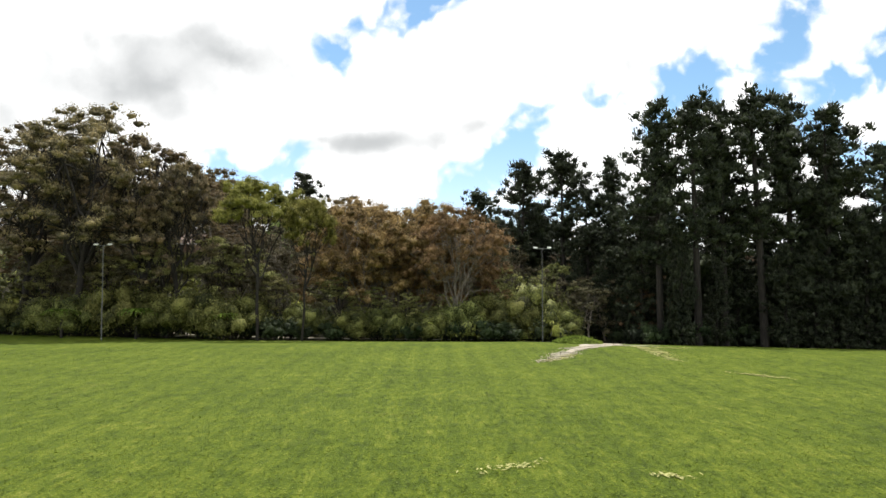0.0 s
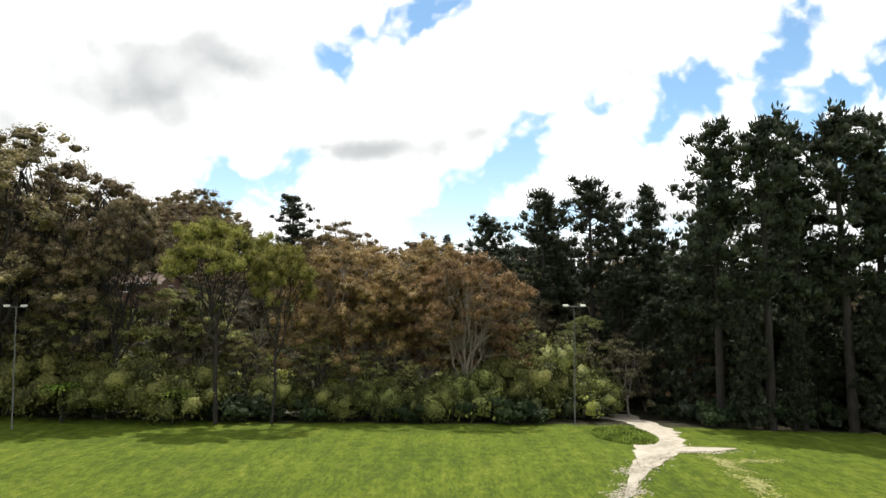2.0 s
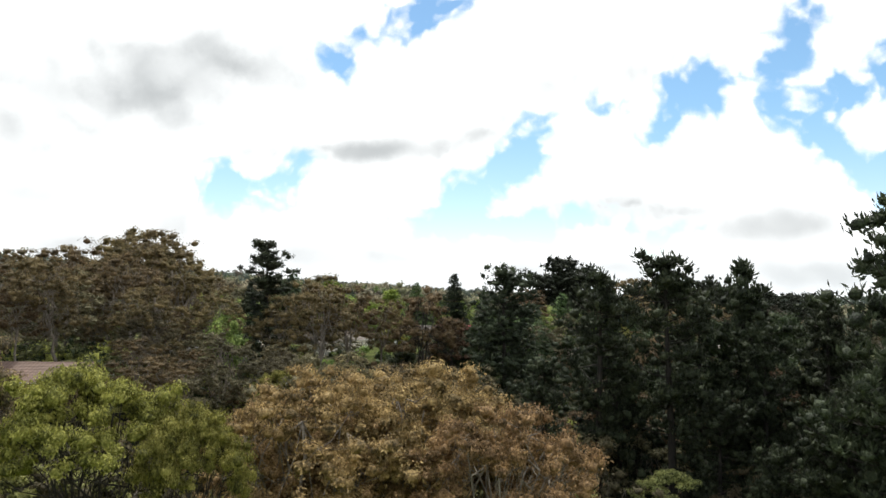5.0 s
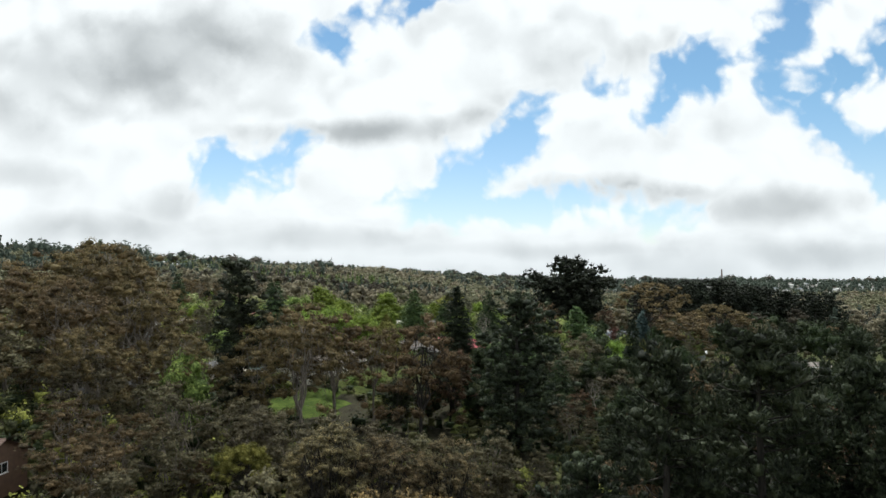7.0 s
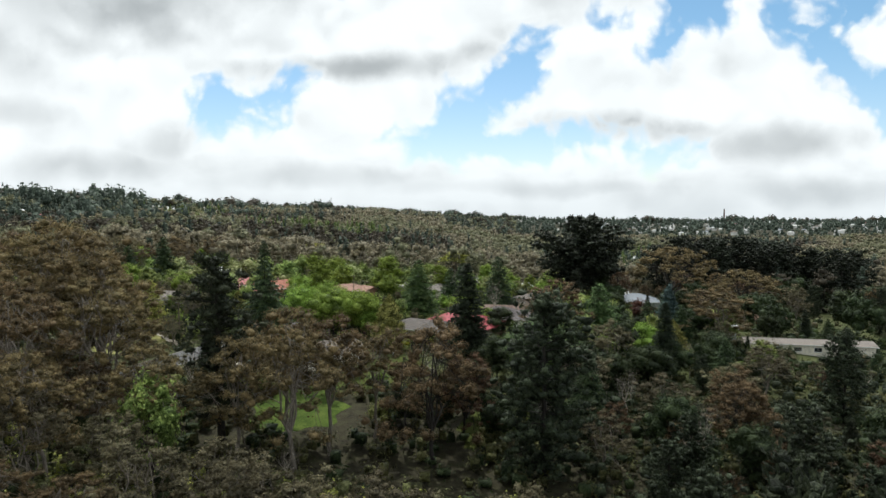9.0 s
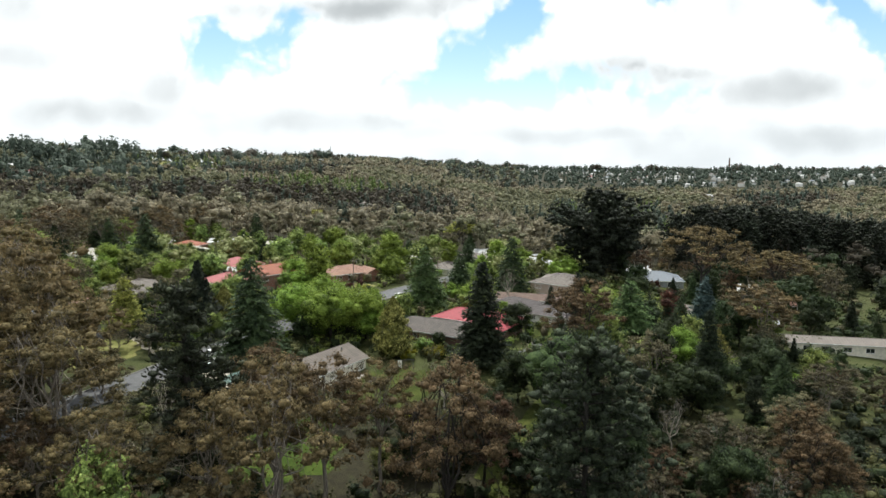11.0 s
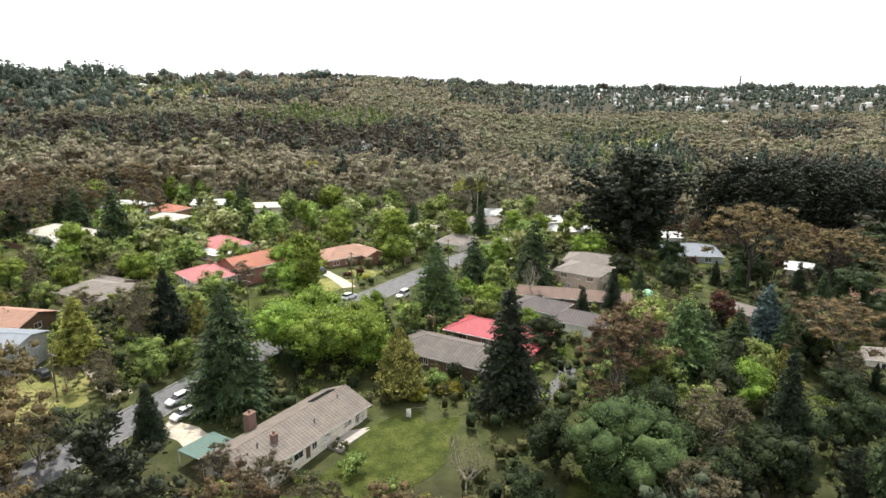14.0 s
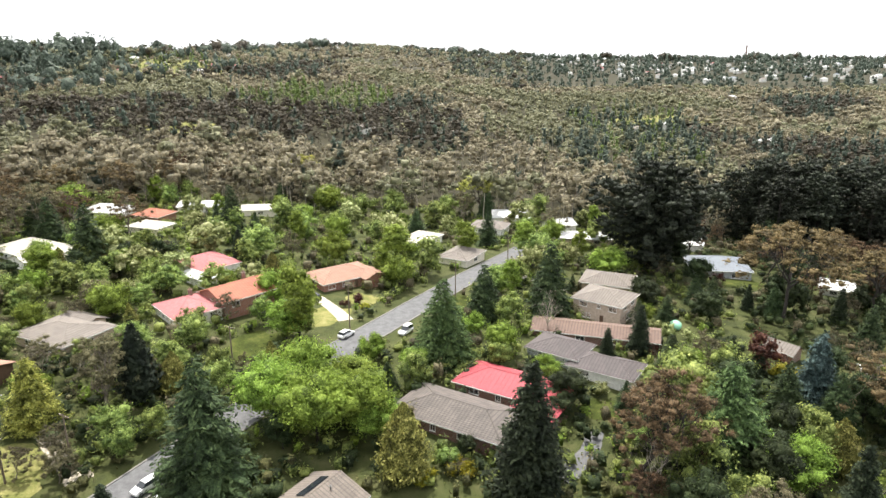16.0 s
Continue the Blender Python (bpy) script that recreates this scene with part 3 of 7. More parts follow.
# worn gravel path out of the field, with bare turf beside it
ribbon("gravel_path", [(12.4, 71.5), (14.0, 76), (16.4, 81.5), (19.6, 88), (22.3, 96), (24.5, 106), (24, 120)], [0.4, 1.7, 3.6, 5.2, 4.4, 3.8, 3.2], GRAVEL, 0.03,
       "pale worn gravel path across the edge of the grass", "path", 0.26)
ribbon("gravel_path", [(20.4, 89.4), (22.6, 89.4), (25, 89.8), (28, 90.4)], [1.6, 3.4, 2.0, 0.4], GRAVEL, 0.045, "short pale gravel spur beside the path", "path", 0.5, seed=3)
ribbon("gravel_track", [(25.6, 112), (20.5, 116), (8, 117.4), (-14, 117.2), (-36, 116.6), (-64, 115.2), (-96, 115)], [2.4, 2.4, 2.4], GRAVEL, 0.06,
       "pale gravel track behind the bushes", "track", 0.25, seed=5)

# street
ROAD = [(-86, 205), (-61, 250), (-31, 305), (-2, 358), (14, 388)]
ribbon("road", ROAD, [6.6, 6.6], ASPHALT, 0.06, "grey worn asphalt suburban street", "road")


def beside(line, off):
    out = []
    for i, (x, y) in enumerate(line):
        p, q = line[max(0, i - 1)], line[min(len(line) - 1, i + 1)]
        d = Vector((q[0] - p[0], q[1] - p[1])).normalized()
        out.append((x + d.y * off, y - d.x * off))
    return out


for off in (-3.4, 3.4):
    ribbon("kerb", beside(ROAD, off), [0.3, 0.3], KERB, 0.17, "weathered concrete kerb along the street", "kerb", thick=0.3)
ribbon("driveway", [(-34.6, 316), (-38, 322), (-43, 329), (-45.5, 331)], [3.6, 3.0, 3.0], GRAVEL, 0.09, "pale gravel driveway up to a brick house", "driveway", 0.05)
ribbon("driveway", [(-55.5, 249), (-51, 247), (-46.5, 243.5)], [4, 4, 4.5], GRAVEL, 0.08, "pale gravel driveway beside the house", "driveway", 0.15)
ribbon("driveway", [(-65.5, 257), (-71, 262), (-77, 268)], [4, 3.2, 3], GRAVEL, 0.08, "pale gravel driveway off the street", "driveway", 0.2)
ribbon("driveway", [(3.5, 360), (14, 352), (22, 344)], [4, 3.2, 3], CONCRETE, 0.08, "pale concrete driveway off the street", "driveway", 0.1)
# this drive lies in shade: the shade is put in as asphalt grey
ribbon("driveway", [(6, 262), (12, 270), (14, 276)], [3.2, 3.2, 3], ASPHALT, 0.08, "drive below a red-roofed house, its shade put in as asphalt grey", "driveway", 0.1)
for cx, cy, a, b, t, m_, lab in ((-19, 243, 6.5, 15, -32, LAWN, "green back lawn"), (-32, 221, 9.5, 11.5, 0, LAWN_GREEN, "bright green grass clearing among gum trees"), (-81, 255, 12, 8, 30, LAWN_DRY, "yellow-green front lawn"),
                             (-40, 318, 7, 5, 60, LAWN_DRY, "dry yellow front lawn"), (-52, 300, 5, 9, -30, LAWN, "narrow green side lawn"), (-33, 330, 5, 4, 30, LAWN_DRY, "dry yellow lawn by the drive"),
                             (74, 362, 10, 5, 0, LAWN, "green lawn below a blue-roofed house"), (-6, 330, 6, 7, -30, LAWN, "green verge lawn"), (-125, 338, 14, 5, -28, LAWN, "green lawn before a white house"), (18, 283, 5, 4, 0, LAWN, "small green lawn"),
                             (6, 226, 6, 16, -25, LAWN, "green strip of rough lawn"), (-100, 330, 10, 7, 0, LAWN, "green lawn among garden trees")):
    patch("lawn", cx, cy, a, b, t, m_, 0.05, lab, "lawn", 0.2, int(cx))


# ---- trees ----
class Shape:
    """Collects four-sided faces."""

    def __init__(self):
        self.v, self.f, self.n = [], [], 0
        self.lean_v, self.lean_f, self.lean_n = [], [], 0

    def add(self, v, f, kind="body"):
        v = np.asarray(v, np.float32)
        if kind == "leaves":
            q = v.reshape(-1, 4, 3)
            q = np.concatenate([q[0::5], q[2::5]])
            c = q.mean(1, keepdims=True)
            q = (c + (q - c) * 1.5).reshape(-1, 3)
            self.lean_v.append(q)
            self.lean_f.append(np.arange(len(q)).reshape(-1, 4) + self.lean_n)
            self.lean_n += len(q)
        elif kind == "body":
            self.lean_v.append(v)
            self.lean_f.append(np.asarray(f, np.int32) + self.lean_n)
            self.lean_n += len(v)
        self.v.append(v)
        self.f.append(np.asarray(f, np.int32) + self.n)
        self.n += len(v)

    def tube(self, pts, radii, sides=6):
        pts = np.asarray(pts, float)
        vs = []
        for i, (p, r) in enumerate(zip(pts, radii)):
            d = pts[min(i + 1, len(pts) - 1)] - pts[max(i - 1, 0)]
            d = d / (np.linalg.norm(d) + 1e-9)
            a = np.cross(d, (0.31, 0.95, 0.05))
            a /= np.linalg.norm(a) + 1e-9
            b = np.cross(d, a)
            t = np.arange(sides) * 2 * np.pi / sides
            vs.append(p + r * (np.cos(t)[:, None] * a + np.sin(t)[:, None] * b))
        k = np.arange(sides)
        fs = [np.stack([i * sides + k, i * sides + (k + 1) % sides, (i + 1) * sides + (k + 1) % sides, (i + 1) * sides + k], 1) for i in range(len(pts) - 1)]
        self.add(np.concatenate(vs), np.concatenate(fs), "twig" if sides == 3 else "body")

    def cards(self, rs, c, axis, length, width, face=None, loose_=0.6):
        """Leaf sprays: pointed diamonds at the centres c, along the given axes, turned more or less to face the given way."""
        n = len(c)
        if not n:
            return
        if face is not None:
            nrm = face + rs.normal(size=(n, 3)) * loose_
            nrm /= np.linalg.norm(nrm, axis=1, keepdims=True) + 1e-9
            axis = axis - nrm * (axis * nrm).sum(1, keepdims=True)
            axis = axis / (np.linalg.norm(axis, axis=1, keepdims=True) + 1e-9)
            side = np.cross(nrm, axis)
        else:
            axis = axis / (np.linalg.norm(axis, axis=1, keepdims=True) + 1e-9)
            side = np.cross(axis, rs.normal(size=(n, 3)))
        side /= np.linalg.norm(side, axis=1, keepdims=True) + 1e-9
        le, wi = length * rs.uniform(0.65, 1.35, (n, 1)) / 2, width * rs.uniform(0.65, 1.35, (n, 1)) / 2
        lift = np.cross(axis, side) * wi * 0.35
        v = np.stack([c - axis * le, c + side * wi + lift, c + axis * le, c - side * wi + lift], 1).reshape(-1, 3)
        self.add(v, np.arange(4 * n).reshape(n, 4), "leaves")

    def lump(self, rs, c, size, rough=0.16):
        """A crumpled pillow of dense inner leaves."""
        v = CUBE_V * (1 + rs.normal(size=(len(CUBE_V), 1)) * rough) * size + c
        self.add(v, CUBE_F)

    def knob(self, rs, c, size):
        v = KNOB_V * (1 + rs.normal(size=(8, 3)) * 0.16) * size * 1.15 + c
        self.add(v, KNOB_F)

    def lean_mesh(self, name, mat):
        """The same with fewer, larger leaf sprays and no twigs, for trees far off."""
        return mesh_from(name, np.concatenate(self.lean_v), np.concatenate(self.lean_f), mat, True)

    def mesh(self, name, mat, smooth=False):
        return mesh_from(name, np.concatenate(self.v), np.concatenate(self.f), mat, smooth)


def cube_ball(k):
    """A ball of four-sided faces out of a cube with k x k faces a side."""
    at, vs, fs = {}, [], []

    def corner(p):
        if p not in at:
            at[p] = len(vs)
            q = np.array(p, float) / k * 2 - 1
            vs.append(q / np.linalg.norm(q))
        return at[p]

    for axis in range(3):
        for end in (0, k):
            for i in range(k):
                for j in range(k):
                    ring = []
                    for a, b in ((i, j), (i + 1, j), (i + 1, j + 1), (i, j + 1)):
                        p = [a, b]
                        p.insert(axis, end)
                        ring.append(corner(tuple(p)))
                    fs.append(ring if (end == k) == (axis != 1) else ring[::-1])
    return np.array(vs), np.array(fs)


CUBE_V, CUBE_F = cube_ball(2)
KNOB_V, KNOB_F = cube_ball(1)


def ball(rs, n, up=0.0):
    d = rs.normal(size=(n, 3))
    d[:, 2] += up
    return d / np.linalg.norm(d, axis=1, keepdims=True)


def bend(a, b, rs, sag=0.0, k=4, wob=0.06):
    """A crooked line from a to b."""
    a, b = np.asarray(a, float), np.asarray(b, float)
    t = np.linspace(0, 1, k + 1)[:, None]
    p = a + (b - a) * t
    p[:, 2] += sag * 4 * (t[:, 0] * (1 - t[:, 0]))
    p[1:-1] += rs.normal(size=(k - 1, 3)) * wob * np.linalg.norm(b - a)
    return p


def gum_shape(seed, h=20.0, r=6.5, fork=0.4, boughs=26, leaves=26, dome=0.34, clump=1.0, hang=0.26, spray=0.55, flat_=0.62, limbs=6, core=0.80, skin=1.7):
    """A eucalypt: forked limbs that branch twice, leaves in small open umbrellas at the twig ends."""
    rs = np.random.default_rng(seed)
    wood, crown = Shape(), Shape()
    lean = rs.normal(size=2) * 0.04 * h
    top = np.array([lean[0], lean[1], h * fork])
    wood.tube(bend((0, 0, -0.6), top, rs, 0, 4, 0.02), np.linspace(0.018 * h, 0.012 * h, 5), 8)
    for i in range(limbs):
        az = 2 * np.pi * (i + rs.uniform(-0.35, 0.35)) / limbs
        rad = r * rs.uniform(0.15, 0.72)
        end = np.array([lean[0] * 1.4 + rad * np.cos(az), lean[1] * 1.4 + rad * np.sin(az), h * (0.90 - dome * 0.7 * (rad / r) ** 2) - rs.uniform(0.5, 2.0)])
        ln = bend(top * rs.uniform(0.75, 1.0), end, rs, -0.05 * h * rs.uniform(0.2, 1), 5, 0.05)
        wood.tube(ln, np.linspace(0.0085 * h, 0.003 * h, 6), 5)
        for j in range(boughs // limbs + 1):
            az2 = az + rs.normal() * 0.6
            rad2 = r * np.sqrt(rs.uniform(0.02, 1.0))
            low = rs.uniform() ** skin * hang * h
            tip = np.array([lean[0] * 1.4 + rad2 * np.cos(az2), lean[1] * 1.4 + rad2 * np.sin(az2), h * (1 - dome * (rad2 / r) ** 2.2) - low - 0.05 * h])
            line = bend(ln[rs.integers(2, 6)], tip, rs, -0.02 * h, 3, 0.06)
            wood.tube(line, (0.0034 * h, 0.0024 * h, 0.0016 * h, 0.0007 * h), 4)
            for k in range(3):
                size = np.array([1.0, 1.0, flat_]) * clump * r / 6.5 * rs.uniform(0.65, 1.35)
                c0 = tip + (rs.normal(size=3) * (1.15, 1.15, 0.55) * size if k else 0)
                if k:
                    wood.tube([line[2], c0], (0.0015 * h, 0.0005 * h), 3)
                crown.lump(rs, c0, size * core, 0.15)
                d = ball(rs, leaves, 0.75)
                c = c0 + d * size * np.sqrt(rs.uniform(0.22, 1.45, (leaves, 1)))
                crown.cards(rs, c, rs.normal(size=d.shape) * 0.7 + d * 0.5 + (0, 0, -0.25), spray, spray * 0.5, d + (0, 0, 0.4), 0.6)
    return wood, crown


def pine_shape(seed, h=30.0, r=5.0, bare=0.38, per=6, leaves=16, thin=0.0, step=1.5, needle=0.8, plume=1.0):
    """An old radiata pine: straight stem, uneven whorls, dense dark plumes of needles that turn up."""
    rs = np.random.default_rng(seed)
    wood, crown = Shape(), Shape()
    lean = rs.normal(size=2) * 0.02 * h
    stem = [(0, 0, -0.6), (lean[0] * 0.3, lean[1] * 0.3, h * 0.35), (lean[0] * 0.7, lean[1] * 0.7, h * 0.7), (lean[0], lean[1], h * 0.97)]
    wood.tube(stem, (0.017 * h, 0.013 * h, 0.008 * h, 0.002 * h), 8)
    z = h * bare
    sway = rs.uniform(0, 6.28, 3)
    while z < h * 0.985:
        f = (z - h * bare) / (h * (1 - bare))
        reach = r * (0.55 + 0.75 * np.sin(np.pi * min(1, 0.18 + 0.72 * f))) * (1 if f < 0.72 else 1 - 1.9 * (f - 0.72)) * 0.85
        reach *= 1 + 0.28 * np.sin(f * 13 + sway[0]) * np.sin(f * 5 + sway[1])
        for i in range(per):
            if rs.uniform() < 0.08 + thin * (1.6 - f):
                continue
            az = rs.uniform(0, 2 * np.pi)
            ll = max(0.9, reach * rs.uniform(0.40, 1.18))
            o = np.array([lean[0] * z / h, lean[1] * z / h, z + rs.uniform(-0.7, 0.7)])
            end = o + (np.cos(az) * ll, np.sin(az) * ll, ll * rs.uniform(0.05, 0.5) * (1.6 if f > 0.7 else 1.0))
            wood.tube([o, (o + end) / 2 - (0, 0, 0.09 * ll), end], (0.10, 0.065, 0.035), 3)
            for q in np.linspace(0.40, 1.0, max(2, int(ll / 1.25))):
                c0 = o + (end - o) * q + rs.normal(size=3) * 0.3
                sz = np.array([0.95, 0.95, 0.80]) * rs.uniform(0.7, 1.3) * plume
                crown.lump(rs, c0, sz * 0.50, 0.2)
                d = ball(rs, leaves, 0.35)
                crown.cards(rs, c0 + d * sz * rs.uniform(0.55, 1.12, (len(d), 1)), d + (0, 0, 0.9) + rs.normal(size=d.shape) * 0.35, needle, needle * 0.34)
        z += step * rs.uniform(0.75, 1.25)
    return wood, crown


def spruce_shape(seed, h=16.0, r=4.4, leaves=8, steps=19, droop=0.28, power=0.85):
    """A cone of drooping tiers."""
    rs = np.random.default_rng(seed)
    wood, crown = Shape(), Shape()
    wood.tube([(0, 0, -0.4), (0, 0, h * 0.5), (0, 0, h * 0.98)], (0.018 * h, 0.011 * h, 0.002 * h), 7)
    for i in range(steps):
        f = i / steps
        z = h * (0.09 + 0.90 * f ** 0.92)
        ll = r * (1 - f) ** power + 0.22
        n_b = max(5, int(9 * (1 - f) + 5))
        for j in range(n_b):
            az = 2 * np.pi * (j + rs.uniform(-0.35, 0.35)) / n_b
            l1 = ll * rs.uniform(0.74, 1.14)
            o = np.array([0, 0, z + rs.uniform(-0.3, 0.3)])
            out = np.array([np.cos(az), np.sin(az), 0])
            side = np.array([-np.sin(az), np.cos(az), 0])
            p = [o + out * l1 * 0.12, o + out * l1 * 0.55 + (0, 0, -droop * 0.35 * l1), o + out * l1 + (0, 0, -droop * l1)]
            w = (0.08 * l1 + 0.08, 0.15 * l1 + 0.1, 0.04)
            v = [q + side * k * ww + (0, 0, -abs(k) * ww * 0.45) for q, ww in zip(p, w) for k in (-1, 0, 1)]
            crown.add(v, [(0, 1, 4, 3), (1, 2, 5, 4), (3, 4, 7, 6), (4, 5, 8, 7)])
            n = max(5, int(2.9 * leaves * (0.3 + 0.9 * l1 / r)))
            t = rs.uniform(0.3, 1.05, (n, 1)) ** 0.7
            c = o + (p[2] - o) * t + side * rs.normal(size=(n, 1)) * 0.21 * l1 + (0, 0, 0.06) + rs.normal(size=(n, 3)) * 0.16
            crown.cards(rs, c, out + rs.normal(size=(n, 3)) * 0.6 + (0, 0, -0.25), 0.68, 0.26, np.tile(out * 0.5 + (0, 0, 0.8), (n, 1)), 0.5)
    return wood, crown


def column_shape(seed, h=14.0, r=2.0, leaves=1100, waist=0.35, spray=0.95, lumpy=0.16):
    """A dense narrow cypress of upright sprays."""
    rs = np.random.default_rng(seed)
    wood, crown = Shape(), Shape()
    wood.tube([(0, 0, -0.4), (0, 0, h * 0.6), (0, 0, h * 0.95)], (0.02 * h, 0.01 * h, 0.002 * h), 7)

    def girth(t):
        return r * np.minimum(1, (t / waist) ** 0.45) * np.maximum(0.02, 1 - np.maximum(0, t - waist) / (1 - waist)) ** 0.8

    tt = np.linspace(0.03, 0.99, 14)
    crown.tube([(rs.normal() * 0.04 * r, rs.normal() * 0.04 * r, t * h) for t in tt], girth(tt) * 0.70 * (1 + rs.normal(size=14) * 0.05), 12)
    t = rs.uniform(0.03, 1.0, leaves) ** 0.9
    az = rs.uniform(0, 2 * np.pi, leaves)
    uneven = 1 + lumpy * np.sin(az * 3 + t * 19) * np.sin(t * 23 + az) + 0.10 * np.sin(az * 5 - t * 31)
    q = girth(t) * uneven * rs.uniform(0.78, 1.08, leaves)
    c = np.stack([q * np.cos(az), q * np.sin(az), t * h], 1)
    ax = np.stack([np.cos(az) * 0.5, np.sin(az) * 0.5, np.full(leaves, 1.0)], 1) + rs.normal(size=(leaves, 3)) * 0.3
    crown.cards(rs, c, ax, spray, spray * 0.42, np.stack([np.cos(az), np.sin(az), np.full(leaves, 0.45)], 1), 0.55)
    return wood, crown


def round_shape(seed, h=10.0, r=4.8, lobes=22, leaves=58, trunk=0.2, size=0.42):
    """A broad-leaved garden tree: lobes of leaves round a branched stem."""
    rs = np.random.default_rng(seed)
    wood, crown = Shape(), Shape()
    fork = np.array([0, 0, h * (trunk + 0.08)])
    wood.tube(bend((0, 0, -0.4), fork, rs, 0, 3, 0.03), np.linspace(0.022 * h, 0.016 * h, 4), 7)
    for i in range(lobes):
        d = ball(rs, 1, 0.3)[0]
        mid = np.array([0, 0, h * (trunk + (1 - trunk) * 0.5)])
        ext = np.array([r, r, h * (1 - trunk) * 0.5])
        c0 = mid + d * ext * rs.uniform(0.40, 0.80)
        s = np.array([1, 1, 0.8]) * r * rs.uniform(0.27, 0.42)
        wood.tube(bend(fork, c0, rs, 0.05 * h, 2, 0.06), (0.008 * h, 0.004 * h, 0.001 * h), 3)
        crown.lump(rs, c0, s * 0.56, 0.25)
        dd = ball(rs, leaves, 0.3)
        c = c0 + dd * s * np.sqrt(rs.uniform(0.28, 1.5, (leaves, 1)))
        crown.cards(rs, c, rs.normal(size=dd.shape) + (0, 0, -0.2), size * 1.2, size * 0.7, dd + (0, 0, 0.3), 0.6)
    return wood, crown


def bush_shape(seed, h=3.0, r=2.2, lobes=10, leaves=36, size=0.30):
    rs = np.random.default_rng(seed)
    wood, crown = Shape(), Shape()
    for i in range(lobes):
        az, q = rs.uniform(0, 2 * np.pi), r * np.sqrt(rs.uniform(0, 0.65))
        c0 = np.array([q * np.cos(az), q * np.sin(az), h * rs.uniform(0.28, 0.78) * (1 - 0.35 * (q / r) ** 2)])
        wood.tube([(0, 0, -0.2), c0], (0.05, 0.015), 3)
        s = np.array([0.42 * r, 0.42 * r, 0.27 * h]) * rs.uniform(0.75, 1.25)
        crown.lump(rs, c0, s * 0.56, 0.25)
        dd = ball(rs, leaves, 0.25)
        crown.cards(rs, c0 + dd * s * np.sqrt(rs.uniform(0.28, 1.5, (leaves, 1))), rs.normal(size=dd.shape), size * 1.25, size * 0.7, dd + (0, 0, 0.3), 0.55)
    return wood, crown


def bare_shape(seed, h=12.0, r=3.5, limbs=9):
    """A half-dead tree: pale forked wood and a haze of twigs."""
    rs = np.random.default_rng(seed)
    wood, crown = Shape(), Shape()
    top = np.array([rs.normal() * 0.5, rs.normal() * 0.5, h * 0.35])
    wood.tube(bend((0, 0, -0.4), top, rs, 0, 3, 0.03), np.linspace(0.018 * h, 0.012 * h, 4), 7)
    for i in range(limbs):
        az = 2 * np.pi * i / limbs + rs.normal() * 0.3
        end = top + (np.cos(az) * r * rs.uniform(0.3, 1), np.sin(az) * r * rs.uniform(0.3, 1), h * rs.uniform(0.25, 0.62))
        ln = bend(top, end, rs, 0.0, 4, 0.07)
        wood.tube(ln, np.linspace(0.008 * h, 0.002 * h, 5), 5)
        for j in range(4):
            at = ln[rs.integers(2, 5)]
            tip = at + rs.normal(size=3) * (0.9, 0.9, 0.5) + (0, 0, 1.2)
            wood.tube(bend(at, tip, rs, 0, 2, 0.08), (0.03, 0.02, 0.008), 3)
            n = 14
            crown.cards(rs, tip + rs.normal(size=(n, 3)) * 0.55, rs.normal(size=(n, 3)) + (0, 0, 0.8), 0.8, 0.07)
    return wood, crown


def fern_shape(seed, h=3.0, r=2.2):
    """A tree fern: a stem and a rosette of arching fronds."""
    rs = np.random.default_rng(seed)
    wood, crown = Shape(), Shape()
    wood.tube([(0, 0, -0.3), (0.05, 0, h * 0.5), (0, 0.05, h)], (0.16, 0.13, 0.12), 7)
    for i in range(15):
        az = 2 * np.pi * i / 15 + rs.normal() * 0.1
        for t in np.linspace(0.12, 1, 12):
            p = np.array([np.cos(az) * r * t, np.sin(az) * r * t, h + r * (0.75 * t - 0.85 * t * t)])
            side = np.array([-np.sin(az), np.cos(az), 0.0])
            c = np.stack([p + side * 0.24, p - side * 0.24])
            crown.cards(rs, c, np.stack([side, -side]) + (np.cos(az) * 0.4, np.sin(az) * 0.4, -0.1), 0.62 * (1.15 - 0.75 * t), 0.2)
    return wood, crown


KINDS = {}
RND = random.Random(11)


def tree_kind(key, shapes, height, bark_key, leaf_key, name, label, category="tree"):
    """Builds the pattern of a kind of tree in a few forms; plant() sets copies of them out."""
    forms = []
    for wood, crown in shapes:
        forms.append((wood.mesh("trunk", BARK[bark_key], True), crown.mesh("crown", LEAF[leaf_key], True),
                      wood.lean_mesh("trunk", BARK[bark_key]) if wood.lean_v else wood.mesh("trunk", BARK[bark_key], True), crown.lean_mesh("crown", LEAF[leaf_key])))
    KINDS[key] = (forms, height, name, label, category, [])


def plant(key, x, y, h, wide=1.0, turn=None, form=None, label=None, group=None, sink=0.0):
    forms, h0, name, lab, cat, made = KINDS[key]
    i = RND.randrange(len(forms)) if form is None else form % len(forms)
    s = h / h0
    m = Matrix.Translation((x, y, ground_z(x, y) - sink)) @ Matrix.Rotation(RND.uniform(0, 6.28) if turn is None else turn, 4, "Z") @ Matrix.Diagonal((s * wide, s * wide, s, 1))
    ob = new(name)
    ob.empty_display_size = 0.5
    far = 2 if y > 300 else 0
    for nm, me in (("trunk", forms[i][far]), ("crown", forms[i][far + 1])):
        part(nm, me, ob)
    ob.matrix_basis = m
    tagged(ob, label or lab, cat, group or "")
    return ob


